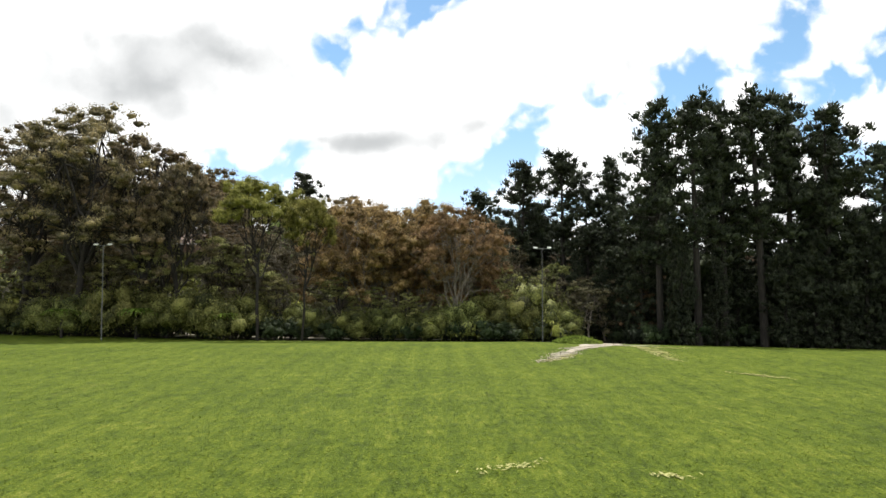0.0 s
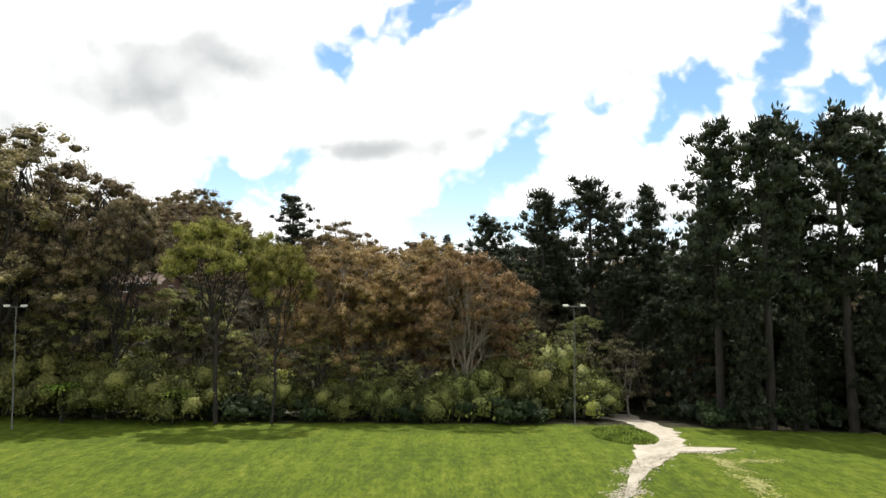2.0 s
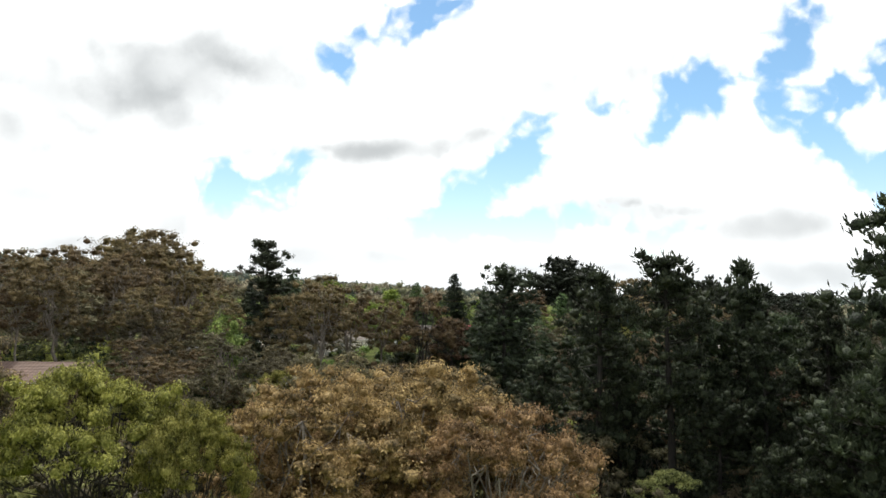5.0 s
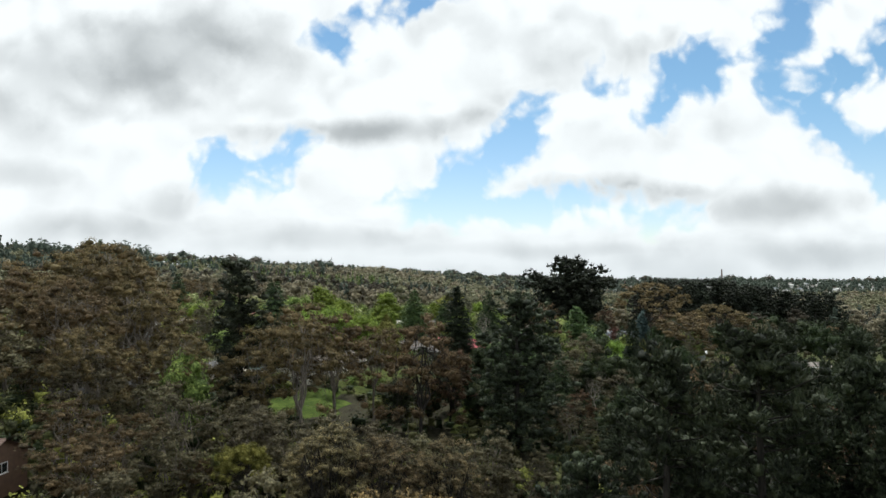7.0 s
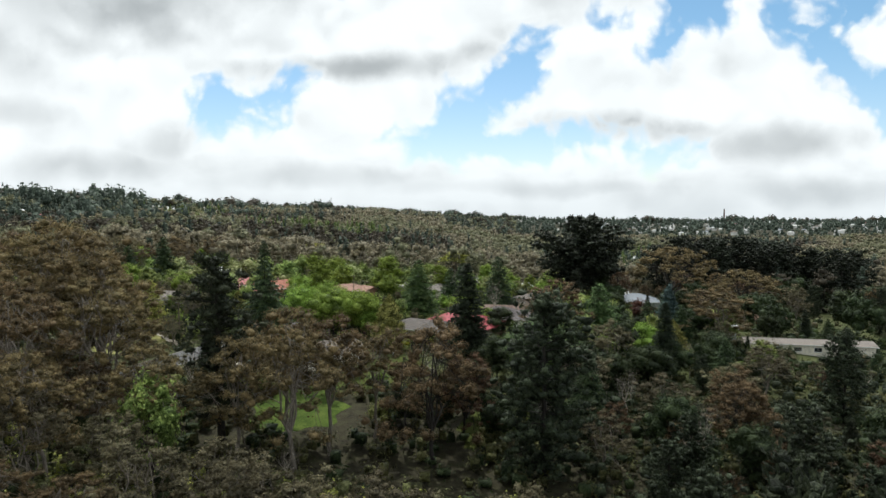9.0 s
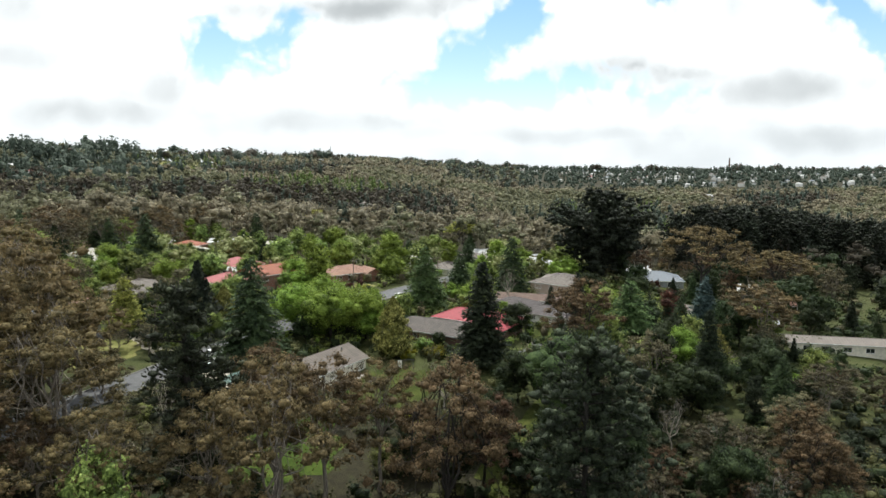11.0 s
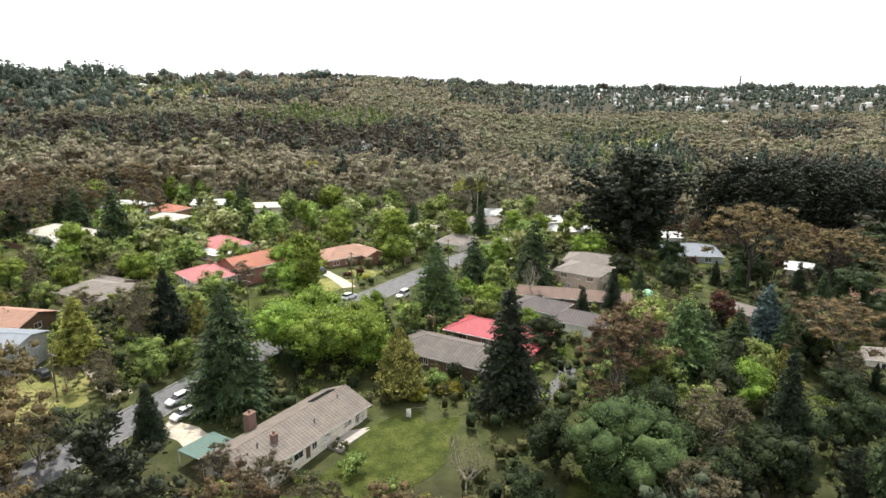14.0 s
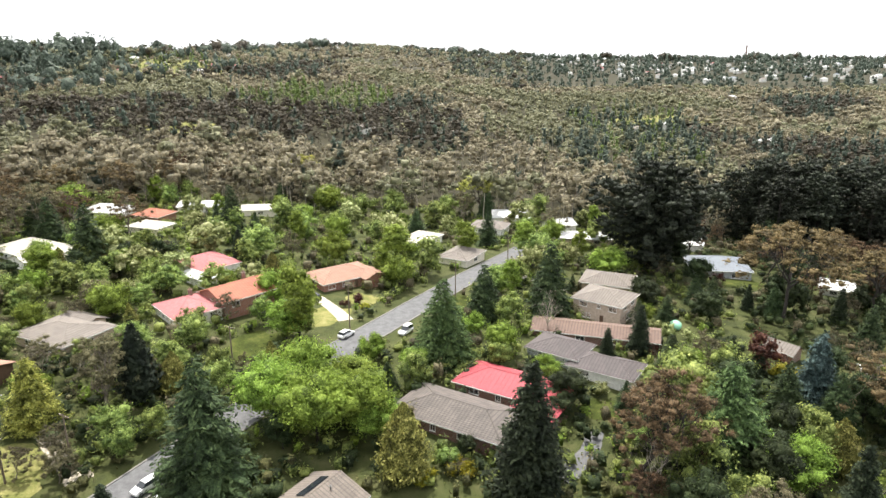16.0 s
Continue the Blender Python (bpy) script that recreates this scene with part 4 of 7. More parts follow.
tree_kind("gum", [gum_shape(s, 20, 6.8, f, c, 40, 0.38, 0.95, 0.34, 0.37, 0.62, 7, 0.50, 2.0) for s, f, c in ((1, 0.32, 44), (2, 0.40, 40), (3, 0.36, 46))], 20, "gum", "gum", "gum_tree", "brown-green gum tree with forked pale limbs")
tree_kind("gum_tall", [gum_shape(s, 34, 10.8, 0.30, 110, 52, 0.36, 0.70, 0.34, 0.38, 0.60, 9, 0.50, 2.6) for s in (4, 5, 6)], 34, "dark", "gum_tall", "gum_tree", "tall dark gum tree with a domed open crown")
tree_kind("gum_olive", [gum_shape(s, 20, 7.4, 0.44, 64, 96, 0.20, 0.86, 0.11, 0.29, 0.50, 7, 0.56, 2.4) for s in (7, 8)], 20, "dark", "gum_olive", "gum_tree", "gum tree with a yellow-olive umbrella crown")
tree_kind("gum_young", [gum_shape(s, 14, 4.6, 0.34, 40, 64, 0.30, 0.80, 0.22, 0.29, 0.46, 7, 0.52, 2.2) for s in (107, 108, 109)], 14, "dark", "gum_young", "gum_tree", "slender young gum tree with layered olive-green foliage")
tree_kind("gum_rust", [gum_shape(s, 18, 8.8, 0.20, 96, 64, 0.24, 0.74, 0.46, 0.29, 0.58, 10, 0.50, 1.7) for s in (9, 10, 11)], 18, "gum", "gum_rust", "gum_tree", "wide gum tree with rust-brown leaves and bare boughs")
tree_kind("gum_red", [gum_shape(s, 20, 6.8, 0.26, 58, 44, 0.40, 0.88, 0.46, 0.36, 0.66, 7, 0.52, 1.9) for s in (12, 13)], 20, "dark", "gum_red", "gum_tree", "gum tree with a dense reddish-brown crown")
tree_kind("gum_grey", [gum_shape(s, 14, 5.2, 0.22, 30, 34, 0.46, 0.95, 0.46, 0.36, 0.66, 6, 0.50, 1.9) for s in (14, 15, 16)], 14, "gum", "gum_grey", "gum_tree", "grey-green bushy young gum tree")
tree_kind("gum_umbrella", [gum_shape(s, 24, 12.5, 0.42, 60, 46, 0.34, 0.62, 0.17, 0.46, 0.55, 8, 0.52, 2.0) for s in (17, 18)], 24, "dark", "gum", "gum_tree", "wide umbrella-crowned brown gum tree")
tree_kind("conifer_olive", [spruce_shape(19, 12, 3.9, 9, 16, 0.10, 0.8)], 12, "dark", "gum_olive", "conifer_tree", "olive-brown conifer with level tiers")
tree_kind("pine", [pine_shape(s, 30, 4.1, b, 7, 24, t, 1.35, 0.62, 0.92) for s, b, t in ((21, 0.34, 0.05), (22, 0.44, 0.12), (23, 0.16, 0.02))], 30, "dark", "pine", "pine_tree", "tall dark green pine with a bare lower trunk")
tree_kind("pine_dense", [pine_shape(s, 24, 5.4, 0.05, 9, 13, 0.0, 1.35, 0.66, 1.05) for s in (24, 25)], 24, "dark", "pine", "pine_tree", "dense dark pine clothed to the ground")
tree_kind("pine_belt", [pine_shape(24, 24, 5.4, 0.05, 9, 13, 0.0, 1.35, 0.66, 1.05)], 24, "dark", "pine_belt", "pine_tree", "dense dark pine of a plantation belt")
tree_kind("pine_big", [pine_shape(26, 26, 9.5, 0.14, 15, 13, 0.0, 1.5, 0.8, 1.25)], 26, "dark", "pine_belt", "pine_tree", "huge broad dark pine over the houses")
tree_kind("spruce", [spruce_shape(s, 16, 6.0, 9) for s in (31, 32)], 16, "dark", "spruce", "spruce_tree", "dark green conical spruce with drooping tiers")
tree_kind("spruce_green", [spruce_shape(40, 16, 6.6, 12, 20, 0.2, 0.85)], 16, "dark", "spruce_green", "spruce_tree", "broad mid-green conifer with layered boughs")
tree_kind("conifer", [spruce_shape(s, 18, 3.8, 9, 24, 0.15, 0.75) for s in (33, 34)], 18, "dark", "conifer", "conifer_tree", "slim very dark pointed conifer")
tree_kind("blue", [spruce_shape(35, 12, 3.6, 10, 18, 0.15, 0.9)], 12, "dark", "blue", "spruce_tree", "silvery blue-green garden spruce")
tree_kind("gold", [column_shape(36, 10, 3.6, 4200, 0.34, 0.52, 0.3), column_shape(37, 10, 3.4, 4000, 0.3, 0.52, 0.3)], 10, "dark", "gold", "golden_cypress", "golden-green dense garden cypress")
tree_kind("cypress", [column_shape(38, 14, 2.4, 1300), column_shape(39, 14, 2.0, 1200)], 14, "dark", "cypress", "cypress_tree", "narrow near-black cypress column")
tree_kind("lime", [round_shape(s, 10, 5.4, 34, 150, 0.12, 0.33) for s in (41, 42)], 10, "dark", "lime", "broadleaf_tree", "bright lime-green spreading garden tree")
tree_kind("limetall", [round_shape(s, 14, 3.6, 40, 120, 0.08, 0.30) for s in (43, 44)], 14, "dark", "lime", "broadleaf_tree", "tall bright green garden tree")
tree_kind("green", [round_shape(s, 9, 4.1, 24, 84, 0.10, 0.36) for s in (45, 46, 47)], 9, "dark", "green", "broadleaf_tree", "mid-green leafy garden tree")
tree_kind("dark", [round_shape(s, 11, 5.4, 30, 110, 0.08, 0.34) for s in (48, 49)], 11, "dark", "dark", "broadleaf_tree", "dark green heavy-crowned tree")
tree_kind("green_big", [round_shape(53, 15, 9.0, 64, 170, 0.06, 0.29)], 15, "dark", "dark_mid", "broadleaf_tree", "big dark green spreading tree")
tree_kind("pale", [round_shape(s, 6, 3.2, 16, 50, 0.06, 0.34) for s in (50, 51)], 6, "dark", "pale", "flowering_tree", "pale cream-flowered garden tree")
tree_kind("maroon", [round_shape(52, 7, 3.4, 16, 48, 0.10)], 7, "dark", "maroon", "broadleaf_tree", "dark maroon-leaved garden tree")
tree_kind("bush", [bush_shape(s) for s in (61, 62, 63)], 3, "dark", "scrub", "shrub", "olive-green native shrub in the bush", "shrub")
tree_kind("bush_green", [bush_shape(s) for s in (64, 65)], 3, "dark", "green", "shrub", "mid-green rounded garden shrub", "shrub")
tree_kind("bush_lime", [bush_shape(s, 5, 4.2, 30, 170, 0.19) for s in (66, 67)], 5, "dark", "bush_olive", "shrub", "big sunlit yellow-green shrub", "shrub")
tree_kind("bush_dark", [bush_shape(s) for s in (68, 69)], 3, "dark", "dark", "shrub", "dense shrub, dark green in place of shade at the tree foot", "shrub")
tree_kind("bush_yellow", [bush_shape(70)], 3, "dark", "yellow", "shrub", "bright yellow-leaved garden shrub", "shrub")
tree_kind("bush_pale", [bush_shape(71)], 3, "dark", "pale", "shrub", "pale cream-flowering garden shrub", "shrub")
tree_kind("bush_maroon", [bush_shape(72)], 3, "dark", "maroon", "shrub", "red-brown rounded garden shrub", "shrub")
tree_kind("bare", [bare_shape(s) for s in (81, 82)], 12, "pale", "dead", "bare_tree", "pale leafless half-dead tree")
tree_kind("fern", [fern_shape(91)], 3, "dark", "lime", "tree_fern", "bright green tree fern with arching fronds", "fern")
# longer tufts standing in the turf
q_ = np.random.default_rng(8)
n_ = 60000
ty = 4 + 78 * q_.uniform(size=n_) ** 1.25
tx = q_.uniform(-0.72, 0.72, n_) * np.maximum(ty, 16)
tz = np.array([ground_z(i, j) for i, j in zip(tx, ty)])
turf_ = Shape()
turf_.cards(q_, np.stack([tx, ty, tz + q_.uniform(0.02, 0.05, n_)], 1), q_.normal(size=(n_, 3)), 0.17, 0.05, np.tile((0, 0, 1.0), (n_, 1)), 0.22)
tagged(new("grass", turf_.mesh("grass", LEAF["turf"])), "short green grass tufts on the sports field", "grass", kind="stuff")



def litter(name, mat, label, category, spots, length, width, seed):
    """Countless small flakes lying loosely in uneven patches on the field: (x, y, half length, half width, turn, count)."""
    q = np.random.default_rng(seed)
    sh = Shape()
    for cx, cy, a, b, turn, n in spots:
        p = q.normal(size=(n, 2)) * (a, b) * 0.6
        p[:, 1] += 0.35 * b * np.sin(p[:, 0] / a * 4 + seed)
        c, s = math.cos(radians(turn)), math.sin(radians(turn))
        x, y = cx + c * p[:, 0] - s * p[:, 1], cy + s * p[:, 0] + c * p[:, 1]
        z = np.array([ground_z(i, j) for i, j in zip(x, y)]) + q.uniform(0.045, 0.075, n)
        sh.cards(q, np.stack([x, y, z], 1), q.normal(size=(n, 3)), length, width, np.tile((0, 0, 1.0), (n, 1)), 0.15)
    return tagged(new(name, sh.mesh(name, mat)), label, category, kind="stuff")


litter("straw", STRAW, "dry straw-coloured blades in worn patches of the field", "straw",
       [(2.6, 28.3, 1.5, 0.4, 24, 60), (8.8, 27.0, 0.9, 0.35, -20, 34), (23.8, 83, 2.6, 0.8, -84, 520), (23.3, 75.5, 3.2, 0.9, -90, 560), (25.6, 56.5, 2.0, 0.4, -50, 220), (22.6, 69.5, 2.6, 0.6, -86, 180),
        (12.2, 69.5, 2.0, 0.6, 62, 320), (27, 84, 2.4, 0.6, 10, 240), (10.6, 66.5, 1.8, 0.5, 50, 180)], 0.24, 0.09, 15)
litter("loose_gravel", GRAVEL, "pale loose gravel strewn beside the path", "gravel",
       [(12.6, 72.5, 2.6, 1.0, 64, 520), (15.2, 79.5, 2.6, 1.1, 64, 380), (11.2, 69, 1.8, 0.8, 60, 300), (18.2, 84, 2.4, 1.0, 66, 260), (23.5, 87.6, 3.0, 0.7, 12, 300), (21.4, 92, 3.0, 1.3, 70, 240), (9.8, 66.4, 1.6, 0.6, 60, 120)], 0.20, 0.13, 16)

q_ = np.random.default_rng(17)
n_ = 4200
az_, ra_ = q_.uniform(0, 6.28, n_), np.sqrt(q_.uniform(0, 1, n_))
wx, wy = 18.7 + 3.3 * ra_ * np.cos(az_), 97.2 + 6.0 * ra_ * np.sin(az_)
wz = np.array([ground_z(i, j) for i, j in zip(wx, wy)])
weeds = Shape()
weeds.cards(q_, np.stack([wx, wy, wz + 0.1 + 0.9 * (1 - ra_ ** 2) * q_.uniform(0.3, 1, n_)], 1), q_.normal(size=(n_, 3)) * 0.5 + (0, 0, 1.0), 0.5, 0.13)
weeds.lump(q_, np.array([18.7, 97.2, ground_z(18.7, 97.2) - 0.1]), np.array([2.6, 4.8, 0.7]), 0.1)
tagged(new("weeds", weeds.mesh("weeds", LEAF["lime"])), "low mound of bright green weeds beside the path", "weeds", kind="stuff")


# ---- houses ----
def box(bm, x0, x1, y0, y1, z0, z1):
    v = [bm.verts.new(p) for p in ((x0, y0, z0), (x1, y0, z0), (x1, y1, z0), (x0, y1, z0), (x0, y0, z1), (x1, y0, z1), (x1, y1, z1), (x0, y1, z1))]
    for f in ((3, 2, 1, 0), (4, 5, 6, 7), (0, 1, 5, 4), (1, 2, 6, 5), (2, 3, 7, 6), (3, 0, 4, 7)):
        bm.faces.new([v[i] for i in f])


def slope(bm, a, b, c, d, courses):
    """One side of a roof, a-b the eave and d-c the ridge, in lapped courses."""
    a, b, c, d = map(Vector, (a, b, c, d))
    nrm = (b - a).cross(d - a).normalized()
    for i in range(courses):
        t0, t1 = i / courses, (i + 1) / courses
        lift = nrm * (0.045 if courses > 1 else 0.0)
        p0, q0, p1, q1 = a.lerp(d, t0), b.lerp(c, t0), a.lerp(d, t1), b.lerp(c, t1)
        top = [bm.verts.new(p0 + lift), bm.verts.new(q0 + lift)]
        if (q1 - p1).length > 0.05:
            top += [bm.verts.new(q1), bm.verts.new(p1)]
        else:
            top += [bm.verts.new(p1)]
        bm.faces.new(top)
        if courses > 1:
            bm.faces.new((bm.verts.new(p0), bm.verts.new(q0), bm.verts.new(q0 + lift), bm.verts.new(p0 + lift)))


def ribs(bm, a, b, up, limit, gap):
    """Standing seams of a sheet roof from the eave a-b up the slope."""
    a, b, up = Vector(a), Vector(b), Vector(up)
    nrm = (b - a).cross(up).normalized() * 0.03
    n = max(2, int((b - a).length / gap))
    w = (b - a).normalized() * 0.03
    for i in range(1, n):
        s = i / n
        p = a.lerp(b, s)
        q = p + up * limit(s) * 0.98
        v = [bm.verts.new(k) for k in (p - w, p + nrm, p + w, q - w, q + nrm, q + w)]
        bm.faces.new((v[0], v[1], v[4], v[3]))
        bm.faces.new((v[1], v[2], v[5], v[4]))


def roof_mesh(length, width, eave, rise, style, sheet, over=0.55):
    hl, hw = length / 2 + over, width / 2 + over
    drop = rise * over / (width / 2)
    z0, z1 = eave - drop + 0.06, eave + rise + 0.06
    bm = bmesh.new()
    run = math.hypot(hw, z1 - z0)
    k = 1 if sheet else max(3, int(run / 0.42))
    if style == "hip":
        r = max(0.2, hl - hw)
        ra, rb = (-r, 0, z1), (r, 0, z1)
    else:
        ra, rb = (-hl, 0, z1), (hl, 0, z1)
    e = [(-hl, -hw, z0), (hl, -hw, z0), (hl, hw, z0), (-hl, hw, z0)]
    slope(bm, e[0], e[1], rb, ra, k)
    slope(bm, e[2], e[3], ra, rb, k)
    up_f, up_b = (0, hw, z1 - z0), (0, -hw, z1 - z0)
    if style == "hip":
        slope(bm, e[1], e[2], rb, rb, k)
        slope(bm, e[3], e[0], ra, ra, k)
        if sheet:
            lim = lambda s: min(1, s * 2 * hl / hw, (1 - s) * 2 * hl / hw)  # noqa: E731
            ribs(bm, e[0], e[1], up_f, lim, 0.9)
            ribs(bm, e[2], e[3], up_b, lim, 0.9)
            ribs(bm, e[1], e[2], (-hw, 0, z1 - z0), lambda s: min(s, 1 - s) * 2, 0.9)
            ribs(bm, e[3], e[0], (hw, 0, z1 - z0), lambda s: min(s, 1 - s) * 2, 0.9)
    elif sheet:
        ribs(bm, e[0], e[1], up_f, lambda s: 1, 0.9)
        ribs(bm, e[2], e[3], up_b, lambda s: 1, 0.9)
    caps = [(ra, rb)] + ([(ra, e[0]), (ra, e[3]), (rb, e[1]), (rb, e[2])] if style == "hip" else [])
    for p, q in caps:
        p, q = Vector(p), Vector(q)
        if (q - p).length < 0.3:
            continue
        d = (q - p).normalized()
        s = d.cross(Vector((0, 0, 1))).normalized() * 0.13
        u_ = Vector((0, 0, 0.10))
        n = max(1, int((q - p).length / 0.45)) if not sheet else 1
        for i in range(n):
            a, b = p.lerp(q, i / n), p.lerp(q, (i + 0.96) / n)
            v = [bm.verts.new(x) for x in (a - s, a + u_, a + s, b - s, b + u_, b + s)]
            bm.faces.new((v[0], v[1], v[4], v[3]))
            bm.faces.new((v[1], v[2], v[5], v[4]))
    # soffit
    t = 0.10
    lo = [bm.verts.new((x, y, z - t)) for x, y, z in e]
    if style == "hip":
        bm.faces.new(lo[::-1])
    else:
        ml, mr = bm.verts.new((-hl, 0, z1 - t)), bm.verts.new((hl, 0, z1 - t))
        bm.faces.new((lo[0], ml, mr, lo[1]))
        bm.faces.new((lo[2], mr, ml, lo[3]))
    me = bpy.data.meshes.new("roof")
    bm.to_mesh(me)
    bm.free()
    return me, e, (ra, rb), z0


def window_meshes(w, h):
    """Frame, pane, mullion and sill of a window."""
    bm = bmesh.new()
    rings = []
    for inset, y_ in ((0.0, 0.05), (0.0, -0.03), (0.09, -0.03), (0.09, 0.05)):
        a, b = w / 2 - inset, h / 2 - inset
        rings.append([bm.verts.new(p) for p in ((-a, y_, -b), (a, y_, -b), (a, y_, b), (-a, y_, b))])
    for p, q in zip(rings, rings[1:] + rings[:1]):
        for k in range(4):
            bm.faces.new((p[k], p[(k + 1) % 4], q[(k + 1) % 4], q[k]))
    out = [bm_mesh("window", bm, TRIM)]
    for nm, dims, mt in (("pane", (-w / 2 + 0.05, w / 2 - 0.05, 0.0, 0.03, -h / 2 + 0.05, h / 2 - 0.05), GLASS), ("mullion", (-0.03, 0.03, -0.025, 0.04, -h / 2 + 0.09, h / 2 - 0.09), TRIM),
                         ("sill", (-w / 2 - 0.06, w / 2 + 0.06, -0.10, 0.05, -h / 2 - 0.07, -h / 2 - 0.003), TRIM)):
        bm = bmesh.new()
        box(bm, *dims)
        out.append(bm_mesh(nm, bm, mt))
    return out


WIN = {"wide": window_meshes(2.0, 1.25), "tall": window_meshes(1.1, 1.4), "small": window_meshes(1.0, 0.9), "sash": window_meshes(2.4, 1.9)}
dbm = bmesh.new()
box(dbm, -0.46, 0.46, -0.02, 0.05, 0, 2.05)
for pz in (0.25, 1.1):
    box(dbm, -0.32, 0.32, -0.045, 0.0, pz, pz + 0.65)
DOOR = bm_mesh("door", dbm, WALL["timber"])


def house(x, y, length, width, turn, eave, rise, style, wall, roof, label, openings=(), chimney=None, sheet=False, wing=None, lift=0.0, name="house"):
    """A house: walls, roof with fascia, windows and doors. Openings are (side, place along it, height, kind)."""
    ob = new(name)
    z = ground_z(x, y) + lift
    hl, hw = length / 2, width / 2
    bm = bmesh.new()
    if style == "gable":
        prof = [(-hw, -2.0), (hw, -2.0), (hw, eave), (0, eave + rise), (-hw, eave)]
        l_ = [bm.verts.new((-hl, p, q)) for p, q in prof]
        r_ = [bm.verts.new((hl, p, q)) for p, q in prof]
        bm.faces.new(l_[::-1])
        bm.faces.new(r_)
        for i in range(5):
            j = (i + 1) % 5
            bm.faces.new((l_[i], l_[j], r_[j], r_[i]))
    else:
        box(bm, -hl, hl, -hw, hw, -2.0, eave)
    walls = part("wall", bm_mesh("wall", bm, WALL[wall]), ob)
    me, e, ridge, z0 = roof_mesh(length, width, eave, rise, style, sheet)
    me.materials.append(ROOF[roof])
    part("roof", me, ob)
    bm = bmesh.new()
    sides = ((0, 1), (1, 2), (2, 3), (3, 0)) if style == "hip" else ((0, 1), (2, 3))
    for i, j in sides:
        a, b = e[i], e[j]
        x0, x1, y0, y1 = min(a[0], b[0]), max(a[0], b[0]), min(a[1], b[1]), max(a[1], b[1])
        box(bm, x0 - 0.05, x1 + 0.05, y0 - 0.05, y1 + 0.05, z0 - 0.20, z0 - 0.02)
    part("gutter", bm_mesh("gutter", bm, TRIM), ob)
    for side, along, high, kind in openings:
        px, py, rz = {"f": (along, -hw, 0), "b": (along, hw, 180), "l": (-hl, along, -90), "r": (hl, along, 90)}[side]
        if kind == "door":
            part("door", DOOR, ob, at=pose(px, py, 0.02, 0, 0, rz))
            continue
        wnd = part("window", WIN[kind][0], ob, at=pose(px, py, high, 0, 0, rz))
        for piece, me_ in zip(("pane", "mullion", "sill"), WIN[kind][1:]):
            part(piece, me_, wnd)
    for cx, cy, w, top in chimney or ():
        bm = bmesh.new()
        box(bm, cx - w / 2, cx + w / 2, cy - w * 0.38, cy + w * 0.38, eave * 0.3, top)
        box(bm, cx - w / 2 - 0.08, cx + w / 2 + 0.08, cy - w * 0.38 - 0.08, cy + w * 0.38 + 0.08, top, top + 0.14)
        box(bm, cx - 0.14, cx + 0.14, cy - 0.14, cy + 0.14, top + 0.14, top + 0.55)
        part("chimney", bm_mesh("chimney", bm, CHIMNEY), ob, "brown brick chimney")
    if wing:
        wx, wy, wl, ww, wt_, we, wr = wing
        wo = part("wing", None, ob, at=pose(wx, wy, 0, 0, 0, wt_))
        bm = bmesh.new()
        a, b = wl / 2, ww / 2
        prof = [(-b, -2.0), (b, -2.0), (b, we), (0, we + wr), (-b, we)]
        l_ = [bm.verts.new((-a, p, q)) for p, q in prof]
        r_ = [bm.verts.new((a, p, q)) for p, q in prof]
        bm.faces.new(l_[::-1])
        bm.faces.new(r_)
        for i in range(5):
            j = (i + 1) % 5
            bm.faces.new((l_[i], l_[j], r_[j], r_[i]))
        part("wall", bm_mesh("wall", bm, WALL[wall]), wo)
        me, e, ridge, z0 = roof_mesh(wl, ww, we, wr, "gable", sheet)
        me.materials.append(ROOF[roof])
        part("roof", me, wo)
    ob.matrix_basis = pose(x, y, z, 0, 0, turn)
    return tagged(ob, label, "house")


# the long tiled house by the street
long_house = house(-34.1, 245.4, 25.0, 9.6, 57.9, 2.75, 1.95, "gable", "cream", "taupe", "long cream-walled house with a taupe tiled gable roof",
      [("f", 10.6, 1.25, "sash"), ("f", 7.6, 1.45, "wide"), ("f", 2.6, 1.45, "wide"), ("f", -1.6, 0, "door"), ("f", -0.2, 1.5, "tall"), ("f", -3.6, 1.45, "wide"), ("f", -8.6, 1.45, "wide"),
       ("l", 2.2, 1.5, "wide"), ("l", 0.2, 3.3, "small"), ("r", 0.0, 1.45, "wide")],
      [(-5.6, -2.1, 0.9, 5.0), (-3.5, 5.2, 1.5, 5.4)])
bm = bmesh.new()
box(bm, -2.6, 2.6, -0.85, 0.85, 0, 0.06)
for k in range(1, 5):
    box(bm, -2.6 + k * 1.04 - 0.02, -2.6 + k * 1.04 + 0.02, -0.85, 0.85, 0.06, 0.075)
part("solar_panel", bm_mesh("solar_panel", bm, GLASS), long_house, "dark glazed solar panel", pose(8.6, 1.5, 4.27, -22.1))
for vx, vy in ((9.4, -1.2), (2.2, -2.8), (-8.2, -1.4)):
    bm = bmesh.new()
    bmesh.ops.create_cone(bm, cap_ends=True, segments=10, radius1=0.11, radius2=0.11, depth=0.7)
    bmesh.ops.create_cone(bm, cap_ends=True, segments=10, radius1=0.20, radius2=0.04, depth=0.12, matrix=pose(0, 0, 0.4))
    part("vent_pipe", bm_mesh("vent_pipe", bm, STEEL), long_house, "small dark roof vent", pose(vx, vy, 2.75 + 1.95 * (1 - abs(vy) / 4.8) + 0.3))
bm = bmesh.new()
box(bm, -4.0, 4.0, -2.6, 0, -0.5, 0.12)
part("terrace", bm_mesh("terrace", bm, CONCRETE), long_house, "pale concrete terrace by the front wall", pose(6.5, -4.82, 0))
